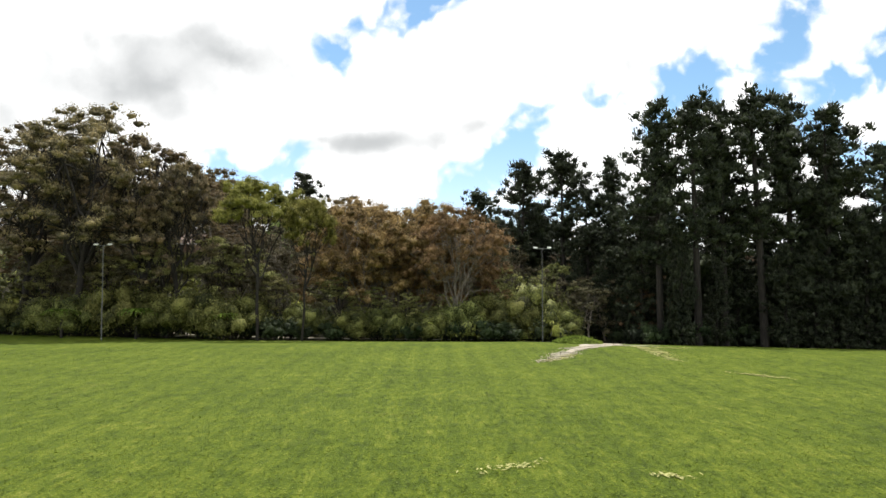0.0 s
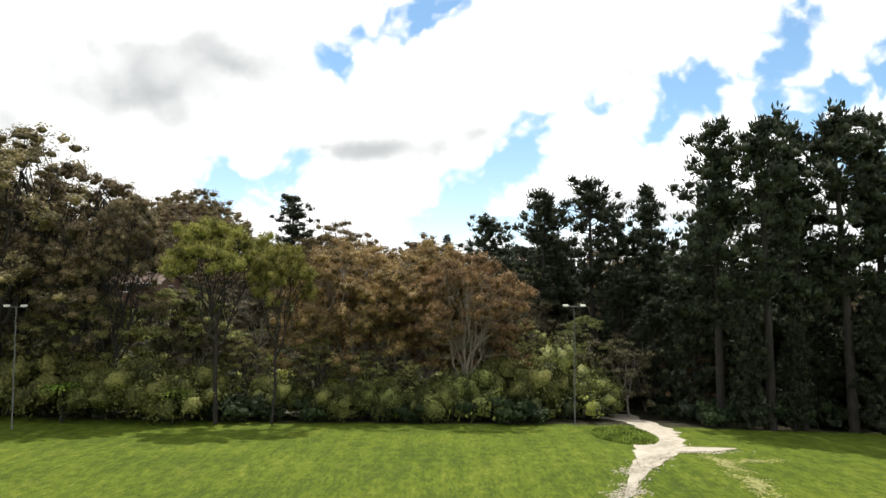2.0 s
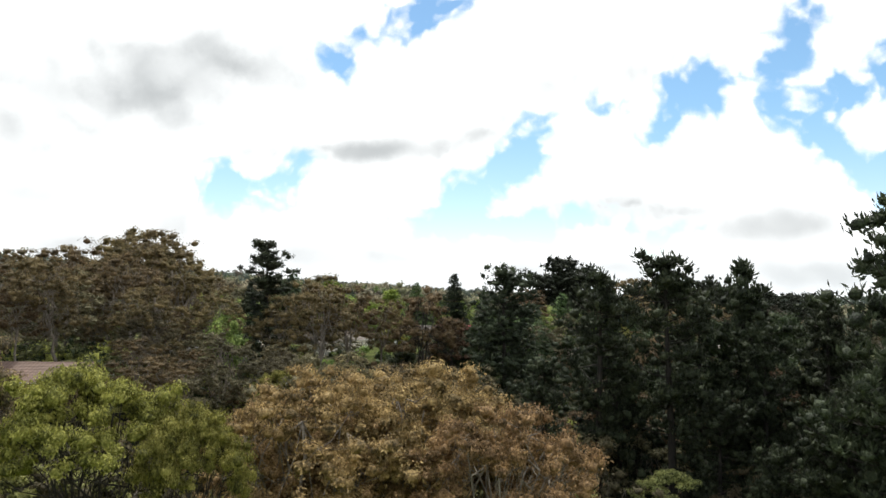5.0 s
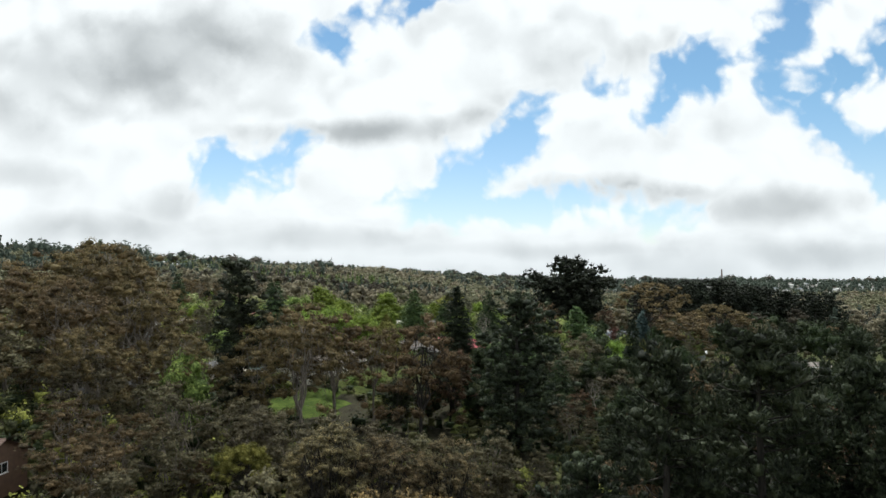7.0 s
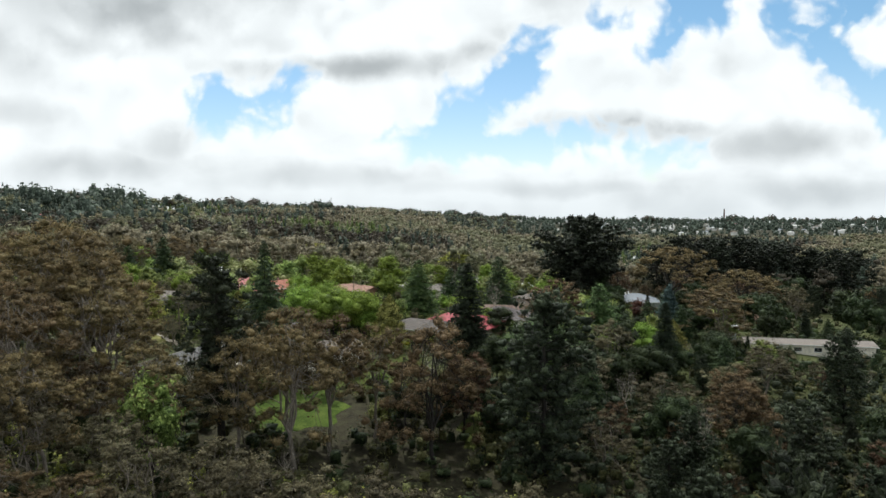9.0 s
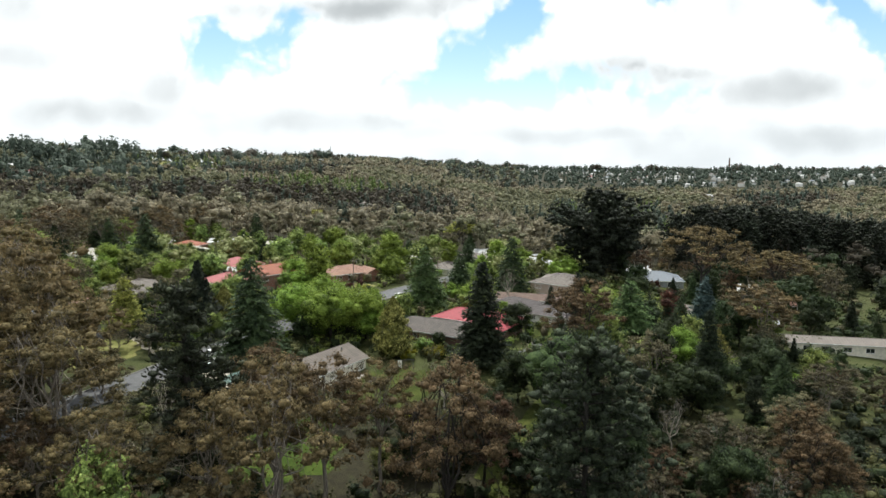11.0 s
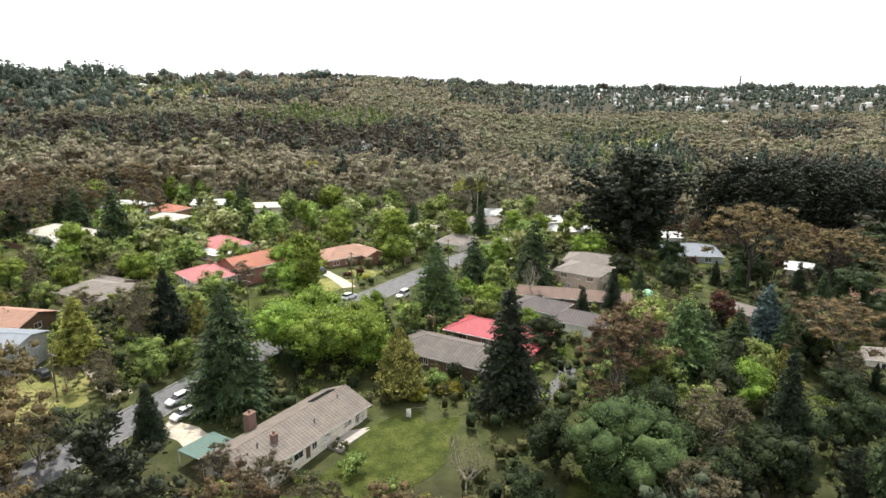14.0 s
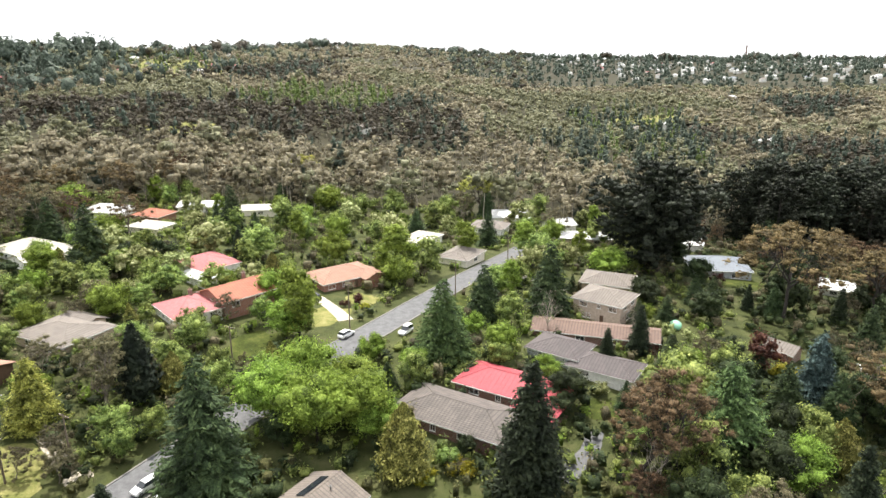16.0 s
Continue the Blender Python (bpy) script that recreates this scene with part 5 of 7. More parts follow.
house(-9.6, 275.6, 21, 10.5, -31, 2.6, 1.7, "hip", "brown", "slate", "brown brick house with a grey tiled hipped roof",
      [("f", -6.5, 1.4, "wide"), ("f", -2.2, 1.4, "tall"), ("f", 3.5, 1.4, "wide"), ("r", 0, 1.4, "wide"), ("l", 1.0, 1.4, "wide")])
house(0.8, 286.0, 20, 9.5, -31, 2.6, 1.8, "hip", "brown", "red", "low brick house with a bright red sheet roof",
      [("f", -6.0, 1.4, "wide"), ("f", -1.0, 1.4, "tall"), ("f", 3.0, 1.4, "wide"), ("r", 1.0, 1.4, "wide")], None, True, (7.2, -5.0, 9, 7.5, 90, 2.6, 1.5))
house(-60.5, 321.0, 13.0, 10.5, 47, 4.4, 1.9, "gable", "red", "orange", "red brick split-level house with an orange tiled gable roof",
      [("l", -2.6, 3.0, "tall"), ("l", 0.2, 3.0, "tall"), ("l", -2.6, 1.3, "tall"), ("l", 0.2, 1.3, "tall"), ("f", -3.5, 3.2, "wide"), ("f", 2.5, 3.2, "wide"), ("f", 0.0, 0, "door")], [(4.4, 4.2, 0.8, 6.4)])
house(-39.6, 343.0, 15.5, 11, 36, 2.7, 1.8, "hip", "red", "tan", "brick house with a pale tan tiled hipped roof",
      [("f", -5.5, 1.4, "wide"), ("f", -1.5, 1.4, "wide"), ("f", 1.6, 0, "door"), ("f", 4.6, 1.35, "sash"), ("l", 0, 1.4, "wide")], None, False, (6.0, -4.5, 7, 6, 90, 2.6, 1.2))
house(27.0, 328.2, 12, 10.6, -35, 5.3, 1.5, "hip", "pink", "greybrown", "two-storey beige house with a grey-brown hipped roof",
      [("f", -3.4, 4.1, "wide"), ("f", 0.6, 4.1, "small"), ("f", 4.0, 4.1, "wide"), ("f", -2.4, 1.4, "wide"), ("f", 1.4, 0, "door"), ("r", -2.4, 4.1, "wide"), ("r", 2.4, 4.1, "wide"), ("r", 0, 1.4, "sash")])
house(32.5, 349.0, 13, 10.5, -22, 3.0, 1.7, "hip", "pink", "greybrown", "beige house with a brown-grey hipped roof", [("f", -3.2, 1.5, "wide"), ("f", 3.0, 1.5, "wide"), ("r", 0, 1.5, "wide")])
house(21.5, 313.0, 27, 7.5, -16, 2.5, 1.0, "gable", "brown", "brown", "long low brick house with a brown roof", [("f", -9, 1.4, "wide"), ("f", -3, 1.4, "wide"), ("f", 4, 1.4, "wide"), ("f", 9, 1.4, "tall")])
house(12.0, 302.5, 11, 8.5, -35, 2.5, 1.5, "hip", "grey", "dark", "small house under a dark grey tiled roof", [("f", -2, 1.4, "wide"), ("f", 2.5, 1.4, "tall")])
house(20.0, 295.5, 13, 8, -32, 2.5, 1.5, "hip", "white", "dark", "white-walled house under a dark brown tiled roof", [("f", -3, 1.4, "wide"), ("f", 2.5, 1.4, "wide"), ("l", 0, 1.4, "tall")])
house(72.5, 375.0, 17, 14, -8, 2.8, 2.4, "hip", "grey", "blue", "grey house with a blue-grey sheet roof", [("f", -5.5, 1.5, "wide"), ("f", -1.0, 1.5, "wide"), ("f", 4.0, 1.4, "sash"), ("l", 0, 1.5, "wide")], None, True)
house(103.5, 358.0, 13, 9, -30, 2.6, 1.4, "gable", "white", "white", "house with a glaring white sheet roof", [("f", -3, 1.4, "wide"), ("f", 3, 1.4, "wide")], None, True)
house(-123.5, 351.0, 24, 12, -28, 2.9, 1.8, "hip", "white", "cream", "long white weatherboard house with a pale roof",
      [("f", -9.5, 1.4, "wide"), ("f", -5, 1.4, "tall"), ("f", -1, 1.4, "tall"), ("f", 3, 1.4, "wide"), ("f", 8, 1.4, "wide")], None, True, (5.0, -5.0, 8, 7, 90, 2.8, 1.4))
house(-76.0, 347.0, 13.5, 11, -42, 2.8, 1.9, "hip", "white", "pinkred", "white house with a faded red roof", [("f", -3, 1.4, "wide"), ("f", 2.5, 1.4, "wide"), ("r", 0, 1.4, "wide")], None, True)
house(-74.2, 336.6, 10, 4.8, -37, 2.3, 0.35, "gable", "white", "white", "long white flat-roofed carport", [("f", -2.5, 1.2, "wide")], None, True)
house(-69.3, 313.6, 11.5, 10.5, -48, 2.8, 2.0, "hip", "white", "pinkred", "white cottage with a red sheet roof",
      [("f", -3.2, 1.4, "tall"), ("f", -1.2, 1.4, "tall"), ("f", 1.0, 1.4, "tall"), ("f", 3.4, 1.4, "tall"), ("r", 0, 1.4, "wide"), ("r", 3, 1.4, "tall")], [(-2.0, 1.5, 0.9, 5.4)], True)
house(-88.8, 298.4, 14.5, 11.5, -26, 2.7, 1.4, "hip", "pink", "greybrown", "low house with a weathered grey-brown roof", [("f", -3, 1.4, "wide"), ("f", 3, 1.4, "wide"), ("r", 0, 1.4, "wide")], None, False, (-2, 5.5, 8, 5, 0, 2.6, 0.9))
house(-98.5, 281.0, 13, 10, -12, 2.7, 1.5, "gable", "timber", "tan", "timber house with a tan roof", [("f", -3, 1.4, "wide"), ("f", 3, 1.4, "wide"), ("r", 0, 1.4, "wide")])
house(-91.8, 266.6, 13, 8.5, -8, 5.0, 0.9, "gable", "grey", "blue", "raised grey weatherboard house with a grey roof",
      [("f", -4, 3.7, "wide"), ("f", 0, 3.7, "wide"), ("f", 4, 3.7, "wide"), ("r", -2, 3.7, "wide"), ("r", 1.6, 3.6, "tall"), ("f", 3, 1.2, "wide")], None, True)
house(-130.5, 406.0, 15, 10, -10, 2.7, 1.8, "hip", "white", "white", "white house with a white sheet roof", [("f", -3, 1.4, "wide"), ("f", 3, 1.4, "wide")], None, True)
house(-113.5, 404.0, 11, 9, -20, 2.7, 1.6, "hip", "red", "orange", "brick house with an orange tiled roof", [("f", 0, 1.4, "wide")])
house(-103.0, 421.0, 14, 9, 0, 2.7, 1.2, "gable", "white", "white", "white house with a pale sheet roof", [("f", 0, 1.4, "wide"), ("f", 4, 1.4, "wide")], None, True)
house(-80.0, 420.0, 14, 8, 5, 2.7, 1.1, "gable", "cream", "cream", "cream house with a pale sheet roof", [("f", 0, 1.4, "wide")], None, True)
house(-108, 388.0, 12, 8, -20, 2.5, 1.3, "hip", "cream", "cream", "cream house with a pale olive roof", [("f", 0, 1.4, "wide")], None, True)
house(4.0, 411.0, 12, 9, -20, 2.7, 1.6, "hip", "white", "greybrown", "white house with a grey-brown roof", [("f", -2, 1.4, "wide"), ("f", 3, 1.4, "wide")])
house(13.5, 433.0, 14, 9, 0, 2.8, 1.8, "gable", "white", "white", "white house with a steep white roof", [("f", -2, 1.4, "wide"), ("f", 3, 1.4, "wide")], None, True)
house(31.0, 424.0, 10, 8, 20, 2.7, 1.7, "gable", "white", "white", "white house with a bright sheet roof", [("f", 0, 1.4, "wide")], None, True)
house(35.0, 405.0, 22, 9, -8, 2.6, 1.2, "gable", "pink", "white", "long low house with a white roof", [("f", -7, 1.4, "wide"), ("f", -1, 1.4, "wide"), ("f", 6, 1.4, "wide")], None, True)
house(71.0, 405.0, 14, 8, -5, 2.6, 1.2, "gable", "white", "white", "pale house behind trees with a white roof", [("f", 0, 1.4, "wide")], None, True)
house(-61.5, 157.0, 15, 9, -4, 2.7, 2.0, "gable", "timber", "brown", "dark timber house with a brown roof in the bush", [("f", -4, 1.4, "wide"), ("f", 1, 1.4, "wide"), ("f", 5, 0, "door"), ("r", 0, 1.4, "wide")], lift=1.2)
house(94.0, 284.0, 32, 7.0, -12, 2.8, 0.8, "gable", "cream", "greybrown", "long pale building with a grey-brown sheet roof", [("f", -12, 1.4, "wide"), ("f", -8, 1.4, "wide"), ("f", -3, 1.4, "wide"), ("f", 2, 1.4, "wide"), ("f", 8, 1.4, "wide"), ("f", 12.5, 1.4, "wide")], None, True)
house(62.0, 309.0, 6, 4.5, -50, 2.4, 1.2, "gable", "red", "greybrown", "small red-brown shed with white gables", [("f", 0, 1.2, "small")])
house(106.0, 330.0, 9, 7, -25, 2.6, 1.4, "gable", "timber", "tan", "timber house with a faded tan roof", [("f", -2, 1.3, "wide"), ("f", 2, 1.3, "wide")])
house(76.0, 296.0, 7, 6, -20, 3.4, 0.4, "gable", "grey", "white", "grey boxy garage with a pale flat roof", [("f", 0, 1.5, "wide")], None, True)
house(-7.0, 368.0, 12, 9, 61, 2.6, 1.5, "hip", "cream", "greybrown", "cream house with a grey-brown roof", [("f", 0, 1.4, "wide"), ("l", 0, 1.4, "wide")])
house(-20.0, 388.0, 12, 9, 61, 2.6, 1.5, "hip", "white", "cream", "pale house among garden trees", [("f", 0, 1.4, "wide")], None, True)


def carport(x, y, turn, length, width, height):
    ob = new("carport")
    bm = bmesh.new()
    n = int(length / 0.1)
    rows_ = []
    for i in range(n + 1):
        a = -length / 2 + i * length / n
        up_ = height + (0.14 if i % 4 in (1, 2) else 0.10)
        rows_.append([bm.verts.new(p) for p in ((a, -width / 2, height), (a, -width / 2, up_), (a, width / 2, up_), (a, width / 2, height))])
    for p, q in zip(rows_, rows_[1:]):
        for k in range(4):
            bm.faces.new((p[k], p[(k + 1) % 4], q[(k + 1) % 4], q[k]))
    part("roof", bm_mesh("roof", bm, ROOF["teal"]), ob, "pale green sheet roof")
    bm = bmesh.new()
    box(bm, -0.05, 0.05, -0.05, 0.05, -0.5, height)
    post = bm_mesh("post", bm, TRIM)
    for sx in (-1, 1):
        for sy in (-1, 1):
            part("post", post, ob, at=pose(sx * (length / 2 - 0.15), sy * (width / 2 - 0.15), 0))
    ob.matrix_basis = pose(x, y, ground_z(x, y), 0, 0, turn)
    return tagged(ob, "open carport with a pale green flat roof", "carport")


carport(-45.6, 241.0, 57.9, 6.5, 5.5, 2.35)


# ---- cars ----
def hull(name, sections, mat):
    """A body skinned over cross-sections (x, half width, bottom, top, half width at the top)."""
    bm = bmesh.new()
    rows = []
    for x, w, z0, z1, wt2 in sections:
        m_ = (z0 + z1) / 2
        rows.append([bm.verts.new(p) for p in ((x, -w * 0.92, z0), (x, -w, m_), (x, -wt2, z1), (x, wt2, z1), (x, w, m_), (x, w * 0.92, z0))])
    for a, b in zip(rows, rows[1:]):
        for i in range(6):
            j = (i + 1) % 6
            bm.faces.new((a[i], a[j], b[j], b[i]))
    bm.faces.new(rows[0][::-1])
    bm.faces.new(rows[-1])
    return bm_mesh(name, bm, mat)


wheel_bm = bmesh.new()
bmesh.ops.create_cone(wheel_bm, cap_ends=True, segments=16, radius1=0.32, radius2=0.32, depth=0.2, matrix=pose(0, 0, 0, 90))
WHEEL = bm_mesh("wheel", wheel_bm, RUBBER)
rim_bm = bmesh.new()
bmesh.ops.create_cone(rim_bm, cap_ends=True, segments=12, radius1=0.19, radius2=0.17, depth=0.22, matrix=pose(0, 0, 0, 90))
RIM = bm_mesh("rim", rim_bm, STEEL)
lamp_bm = bmesh.new()
box(lamp_bm, -0.04, 0.04, -0.16, 0.16, -0.07, 0.07)
HEAD = bm_mesh("headlight", lamp_bm, LAMP)


def car(x, y, turn, paint, label, high=1.5, boxy=0.0):
    ob = new("car")
    part("body", hull("body", [(-2.18, 0.70, 0.40, 0.72, 0.62), (-2.05, 0.84, 0.28, 0.95, 0.78), (-1.2, 0.88, 0.22, 0.98, 0.84), (1.0, 0.88, 0.22, 0.96, 0.84), (1.75, 0.86, 0.25, 0.84, 0.76), (2.15, 0.74, 0.35, 0.68, 0.62)], paint), ob)
    part("windows", hull("windows", [(-1.95 - boxy * 0.1, 0.76, 0.90, 0.97, 0.70), (-1.35 - boxy * 0.5, 0.80, 0.92, high - 0.05, 0.60), (0.15, 0.80, 0.92, high - 0.05, 0.60), (1.05, 0.78, 0.90, 0.96, 0.70)], GLASS), ob, "dark tinted glass")
    part("roof", hull("roof", [(-1.5 - boxy * 0.4, 0.60, high - 0.07, high - 0.03, 0.56), (-1.1, 0.62, high - 0.07, high, 0.56), (0.0, 0.62, high - 0.07, high, 0.56), (0.3, 0.59, high - 0.09, high - 0.04, 0.55)], paint), ob)
    for wx in (-1.32, 1.34):
        for wy in (-0.80, 0.80):
            w2 = part("wheel", WHEEL, ob, "black tyre", pose(wx, wy, 0.32))
            part("rim", RIM, w2)
    for wy in (-0.56, 0.56):
        part("headlight", HEAD, ob, "clear headlight", pose(2.08, wy, 0.66))
    gz = ground_z(x, y) + 0.07
    tilt_x = math.degrees(math.atan2(ground_z(x + math.cos(radians(turn)), y + math.sin(radians(turn))) - gz + 0.07, 1))
    ob.matrix_basis = pose(x, y, gz, 0, -tilt_x, turn)
    return tagged(ob, label, "car")


car(-55.6, 256.0, 237, CAR_WHITE, "white wagon parked at the kerb", 1.55, 0.8)
car(-53.2, 251.6, 237, CAR_WHITE, "white hatchback parked beside the street", 1.5, 0.3)
car(-33.4, 307.0, 61, CAR_WHITE, "white hatchback parked at the kerb", 1.55, 0.3)
car(-20.8, 310.5, 241, CAR_WHITE, "white van parked under a conifer", 1.8, 1.0)
car(-44.0, 329.0, 125, CAR_DARK, "dark sedan on the driveway", 1.45)
car(-13.2, 327.5, 61, CAR_DARK, "dark car parked at the kerb", 1.45)
car(-82, 262.5, 140, CAR_DARK, "dark utility parked on the drive", 1.6, 0.8)


# ---- poles ----
def rod(bm, a, b, r0, r1, seg=10):
    a, b = Vector(a), Vector(b)
    d = (b - a).normalized()
    s = d.cross(Vector((0.3, 0.9, 0.1))).normalized()
    t = d.cross(s)
    lo = [bm.verts.new(a + (s * math.cos(k) + t * math.sin(k)) * r0) for k in (2 * math.pi * i / seg for i in range(seg))]
    hi = [bm.verts.new(b + (s * math.cos(k) + t * math.sin(k)) * r1) for k in (2 * math.pi * i / seg for i in range(seg))]
    for i in range(seg):
        bm.faces.new((lo[i], lo[(i + 1) % seg], hi[(i + 1) % seg], hi[i]))
    bm.faces.new(lo[::-1])
    bm.faces.new(hi)


def flood_pole(x, y, h, turn):
    ob = new("floodlight_pole")
    bm = bmesh.new()
    rod(bm, (0, 0, -0.4), (0, 0, h), 0.085, 0.05)
    part("pole", bm_mesh("pole", bm, STEEL), ob)
    bm = bmesh.new()
    rod(bm, (-1.1, 0, h - 0.05), (1.1, 0, h - 0.05), 0.045, 0.045, 8)
    part("crossbar", bm_mesh("crossbar", bm, STEEL), ob)
    bm = bmesh.new()
    box(bm, -0.32, 0.32, -0.20, 0.16, -0.05, 0.14)
    bmesh.ops.bevel(bm, geom=list(bm.edges), offset=0.03, segments=1, affect="EDGES")
    lampm = bm_mesh("lamp", bm, TRIM)
    bm = bmesh.new()
    box(bm, -0.28, 0.28, -0.17, 0.12, -0.075, -0.045)
    lens = bm_mesh("lens", bm, LAMP)
    for s in (-1.1, 1.1):
        l_ = part("lamp", lampm, ob, "white floodlight head", pose(s, -0.1, h + 0.06, 12))
        part("lens", lens, l_)
    ob.matrix_basis = pose(x, y, ground_z(x, y), 0, 0, turn)
    return tagged(ob, "thin steel floodlight pole with two lamps", "light pole", "poles round the field")


flood_pole(15.4, 107.6, 14.5, 8)
flood_pole(-48.6, 99.0, 13.6, -10)


def power_pole(x, y, h, turn, arms=1):
    ob = new("power_pole")
    bm = bmesh.new()
    rod(bm, (0, 0, -0.5), (0, 0, h), 0.16, 0.11)
    part("pole", bm_mesh("pole", bm, POLE), ob)
    for k in range(arms):
        bm = bmesh.new()
        z = h - 0.4 - 1.0 * k
        box(bm, -1.15, 1.15, 0.10, 0.22, z - 0.06, z + 0.06)
        arm = part("crossarm", bm_mesh("crossarm", bm, POLE), ob)
        bm = bmesh.new()
        rod(bm, (0, 0.16, 0), (0, 0.16, 0.16), 0.05, 0.03, 6)
        ins = bm_mesh("insulator", bm, TRIM)
        for s in (-1.0, -0.4, 0.4, 1.0):
            part("insulator", ins, arm, at=pose(s, 0, z + 0.06))
    ob.matrix_basis = pose(x, y, ground_z(x, y), 0, 0, turn)
    return tagged(ob, "brown timber power pole with a crossarm", "power pole", "poles along the street")


for px, py, ph in ((-33.2, 311.5, 10.5), (-52.5, 289.5, 9.5), (-9.5, 335.0, 9.5), (-68.0, 259.5, 9.5), (-76.0, 256.0, 8.0), (6.5, 366, 9)):
    power_pole(px, py, ph, -28, 1)


def washing_line(x, y, turn):
    ob = new("washing_line")
    bm = bmesh.new()
    rod(bm, (-1.6, 0, -0.2), (-1.6, 0, 2.0), 0.04, 0.04, 8)
    rod(bm, (1.6, 0, -0.2), (1.6, 0, 2.0), 0.04, 0.04, 8)
    rod(bm, (-1.6, 0, 1.95), (1.6, 0, 1.95), 0.03, 0.03, 8)
    part("stand", bm_mesh("stand", bm, STEEL), ob)
    bm = bmesh.new()
    g = [[bm.verts.new((-1.5 + 0.16 * i, 0.05 * math.sin(i * 1.3) + 0.10 * j, 1.93 - 0.42 * j - 0.04 * i * (j > 0))) for i in range(6)] for j in range(5)]
    for j in range(4):
        for i in range(5):
            bm.faces.new((g[j][i], g[j][i + 1], g[j + 1][i + 1], g[j + 1][i]))
    bmesh.ops.solidify(bm, geom=list(bm.faces), thickness=0.02)
    part("sheet", bm_mesh("sheet", bm, CLOTH), ob, "white hanging sheet")
    ob.matrix_basis = pose(x, y, ground_z(x, y), 0, 0, turn)
    return tagged(ob, "steel washing line with a white sheet on the lawn", "washing line")


washing_line(-15.4, 253.5, 10)

bm = bmesh.new()
bmesh.ops.create_uvsphere(bm, u_segments=20, v_segments=10, radius=1.5)
bmesh.ops.scale(bm, vec=(1, 1, 0.8), verts=bm.verts)
tankm = bm_mesh("water_tank", bm, painted("mint_green_plastic", (0.28, 0.60, 0.42), 0.4, 0.06))
tank = tagged(new("garden_dome", tankm), "mint green domed garden cover", "dome")
tank.location = (42.5, 322.0, ground_z(42.5, 322.0) + 0.9)


def fence(line, high, label, mat, name="fence"):
    ob = new(name)
    bmp = bmesh.new()
    box(bmp, -0.05, 0.05, -0.05, 0.05, -0.4, high + 0.05)
    postm = bm_mesh("post", bmp, mat)
    for (x0, y0), (x1, y1) in zip(line, line[1:]):
        n = max(1, round(math.dist((x0, y0), (x1, y1)) / 2.4))
        ang = math.degrees(math.atan2(y1 - y0, x1 - x0))
        for i in range(n):
            a = (x0 + (x1 - x0) * i / n, y0 + (y1 - y0) * i / n)
            b = (x0 + (x1 - x0) * (i + 1) / n, y0 + (y1 - y0) * (i + 1) / n)
            L_ = math.dist(a, b)
            part("post", postm, ob, at=pose(*a, ground_z(*a)))
            bmq = bmesh.new()
            k = int(L_ / 0.15)
            for q in range(k):
                c0 = q * L_ / k
                box(bmq, c0 + 0.01, c0 + L_ / k - 0.01, -0.015, 0.015, 0.06, high + 0.03 * ((q * 7) % 3 - 1))
            box(bmq, 0, L_, 0.015, 0.05, high * 0.75, high * 0.75 + 0.08)
            part("panel", bm_mesh("panel", bmq, mat), ob, at=pose(*a, ground_z((a[0] + b[0]) / 2, (a[1] + b[1]) / 2), 0, 0, ang))
    return tagged(ob, label, "fence")


fence([(-139, 342), (-131, 338), (-123, 333.6), (-113, 329)], 1.7, "dark timber paling fence before a white house", WALL["timber"])
fence([(-33.0, 296.0), (-29.5, 290), (-26, 285)], 1.0, "weathered grey picket fence along a garden", POLE)

# ---- trees at the edge of the field ----
for x, y, h, w, f in ((-58, 109, 38, 1.0, 0), (-47.5, 108, 33.5, 0.82, 1), (-42.5, 107, 28.5, 0.62, 2), (-70, 114, 36, 1.0, 1), (-82, 110, 35, 1.0, 2), (-94, 114, 34, 1.0, 0), (-66, 128, 30, 0.9, 1), (-106, 120, 34, 1.0, 2)):
    plant("gum_tall", x, y, h, w, None, f)
plant("gum_olive", -28.0, 105.0, 25.4, 0.62, 0.4, 0)
plant("gum_olive", -21.6, 106.0, 22.8, 0.46, 1.9, 1)
plant("gum_grey", -34, 113, 17.0, 0.9)
plant("gum_grey", -18, 134, 24.0, 0.85, label="grey-green gum tree with a pale domed crown")
for x, y, h, w in ((-13.5, 120, 24.6, 0.78), (-7.5, 123, 25.0, 0.82), (1.5, 114, 22.6, 0.72), (-3.5, 121, 23.8, 0.74), (-18, 121, 21.5, 0.66), (-11, 120.2, 20.5, 0.66), (4.5, 121, 18.0, 0.65)):
    plant("gum_rust", x, y, h, w)
for x, y, h in ((-50, 113, 15), (-60, 112.6, 13), (-68, 120, 14), (-39, 126, 15), (-47, 136, 14), (-28, 126, 16), (-10, 134, 15), (5, 132, 13), (9, 122, 12), (13, 128, 17), (19, 121, 13), (25, 118, 11), (22, 140, 15), (29, 124, 14), (33, 144, 14), (40, 128, 14)):
    plant("gum_grey", x, y, h, 1.0)
for x, y, h, w in ((-44, 112, 16.0, 0.95), (-38.2, 111, 16.6, 1.0), (-32.6, 112.4, 15.6, 0.95), (-53, 111.5, 13, 0.9), (-63, 111, 12, 0.9), (-26, 112.6, 10.5, 0.9), (-16.4, 111.6, 10.6, 1.0), (-10.5, 112.4, 9.0, 0.95), (-5.5, 111.4, 8.0, 1.0), (-48.6, 118.5, 14, 1.0), (11, 121, 13, 0.9), (20, 123.5, 14, 0.9)):
    plant("gum_young", x, y, h, w)
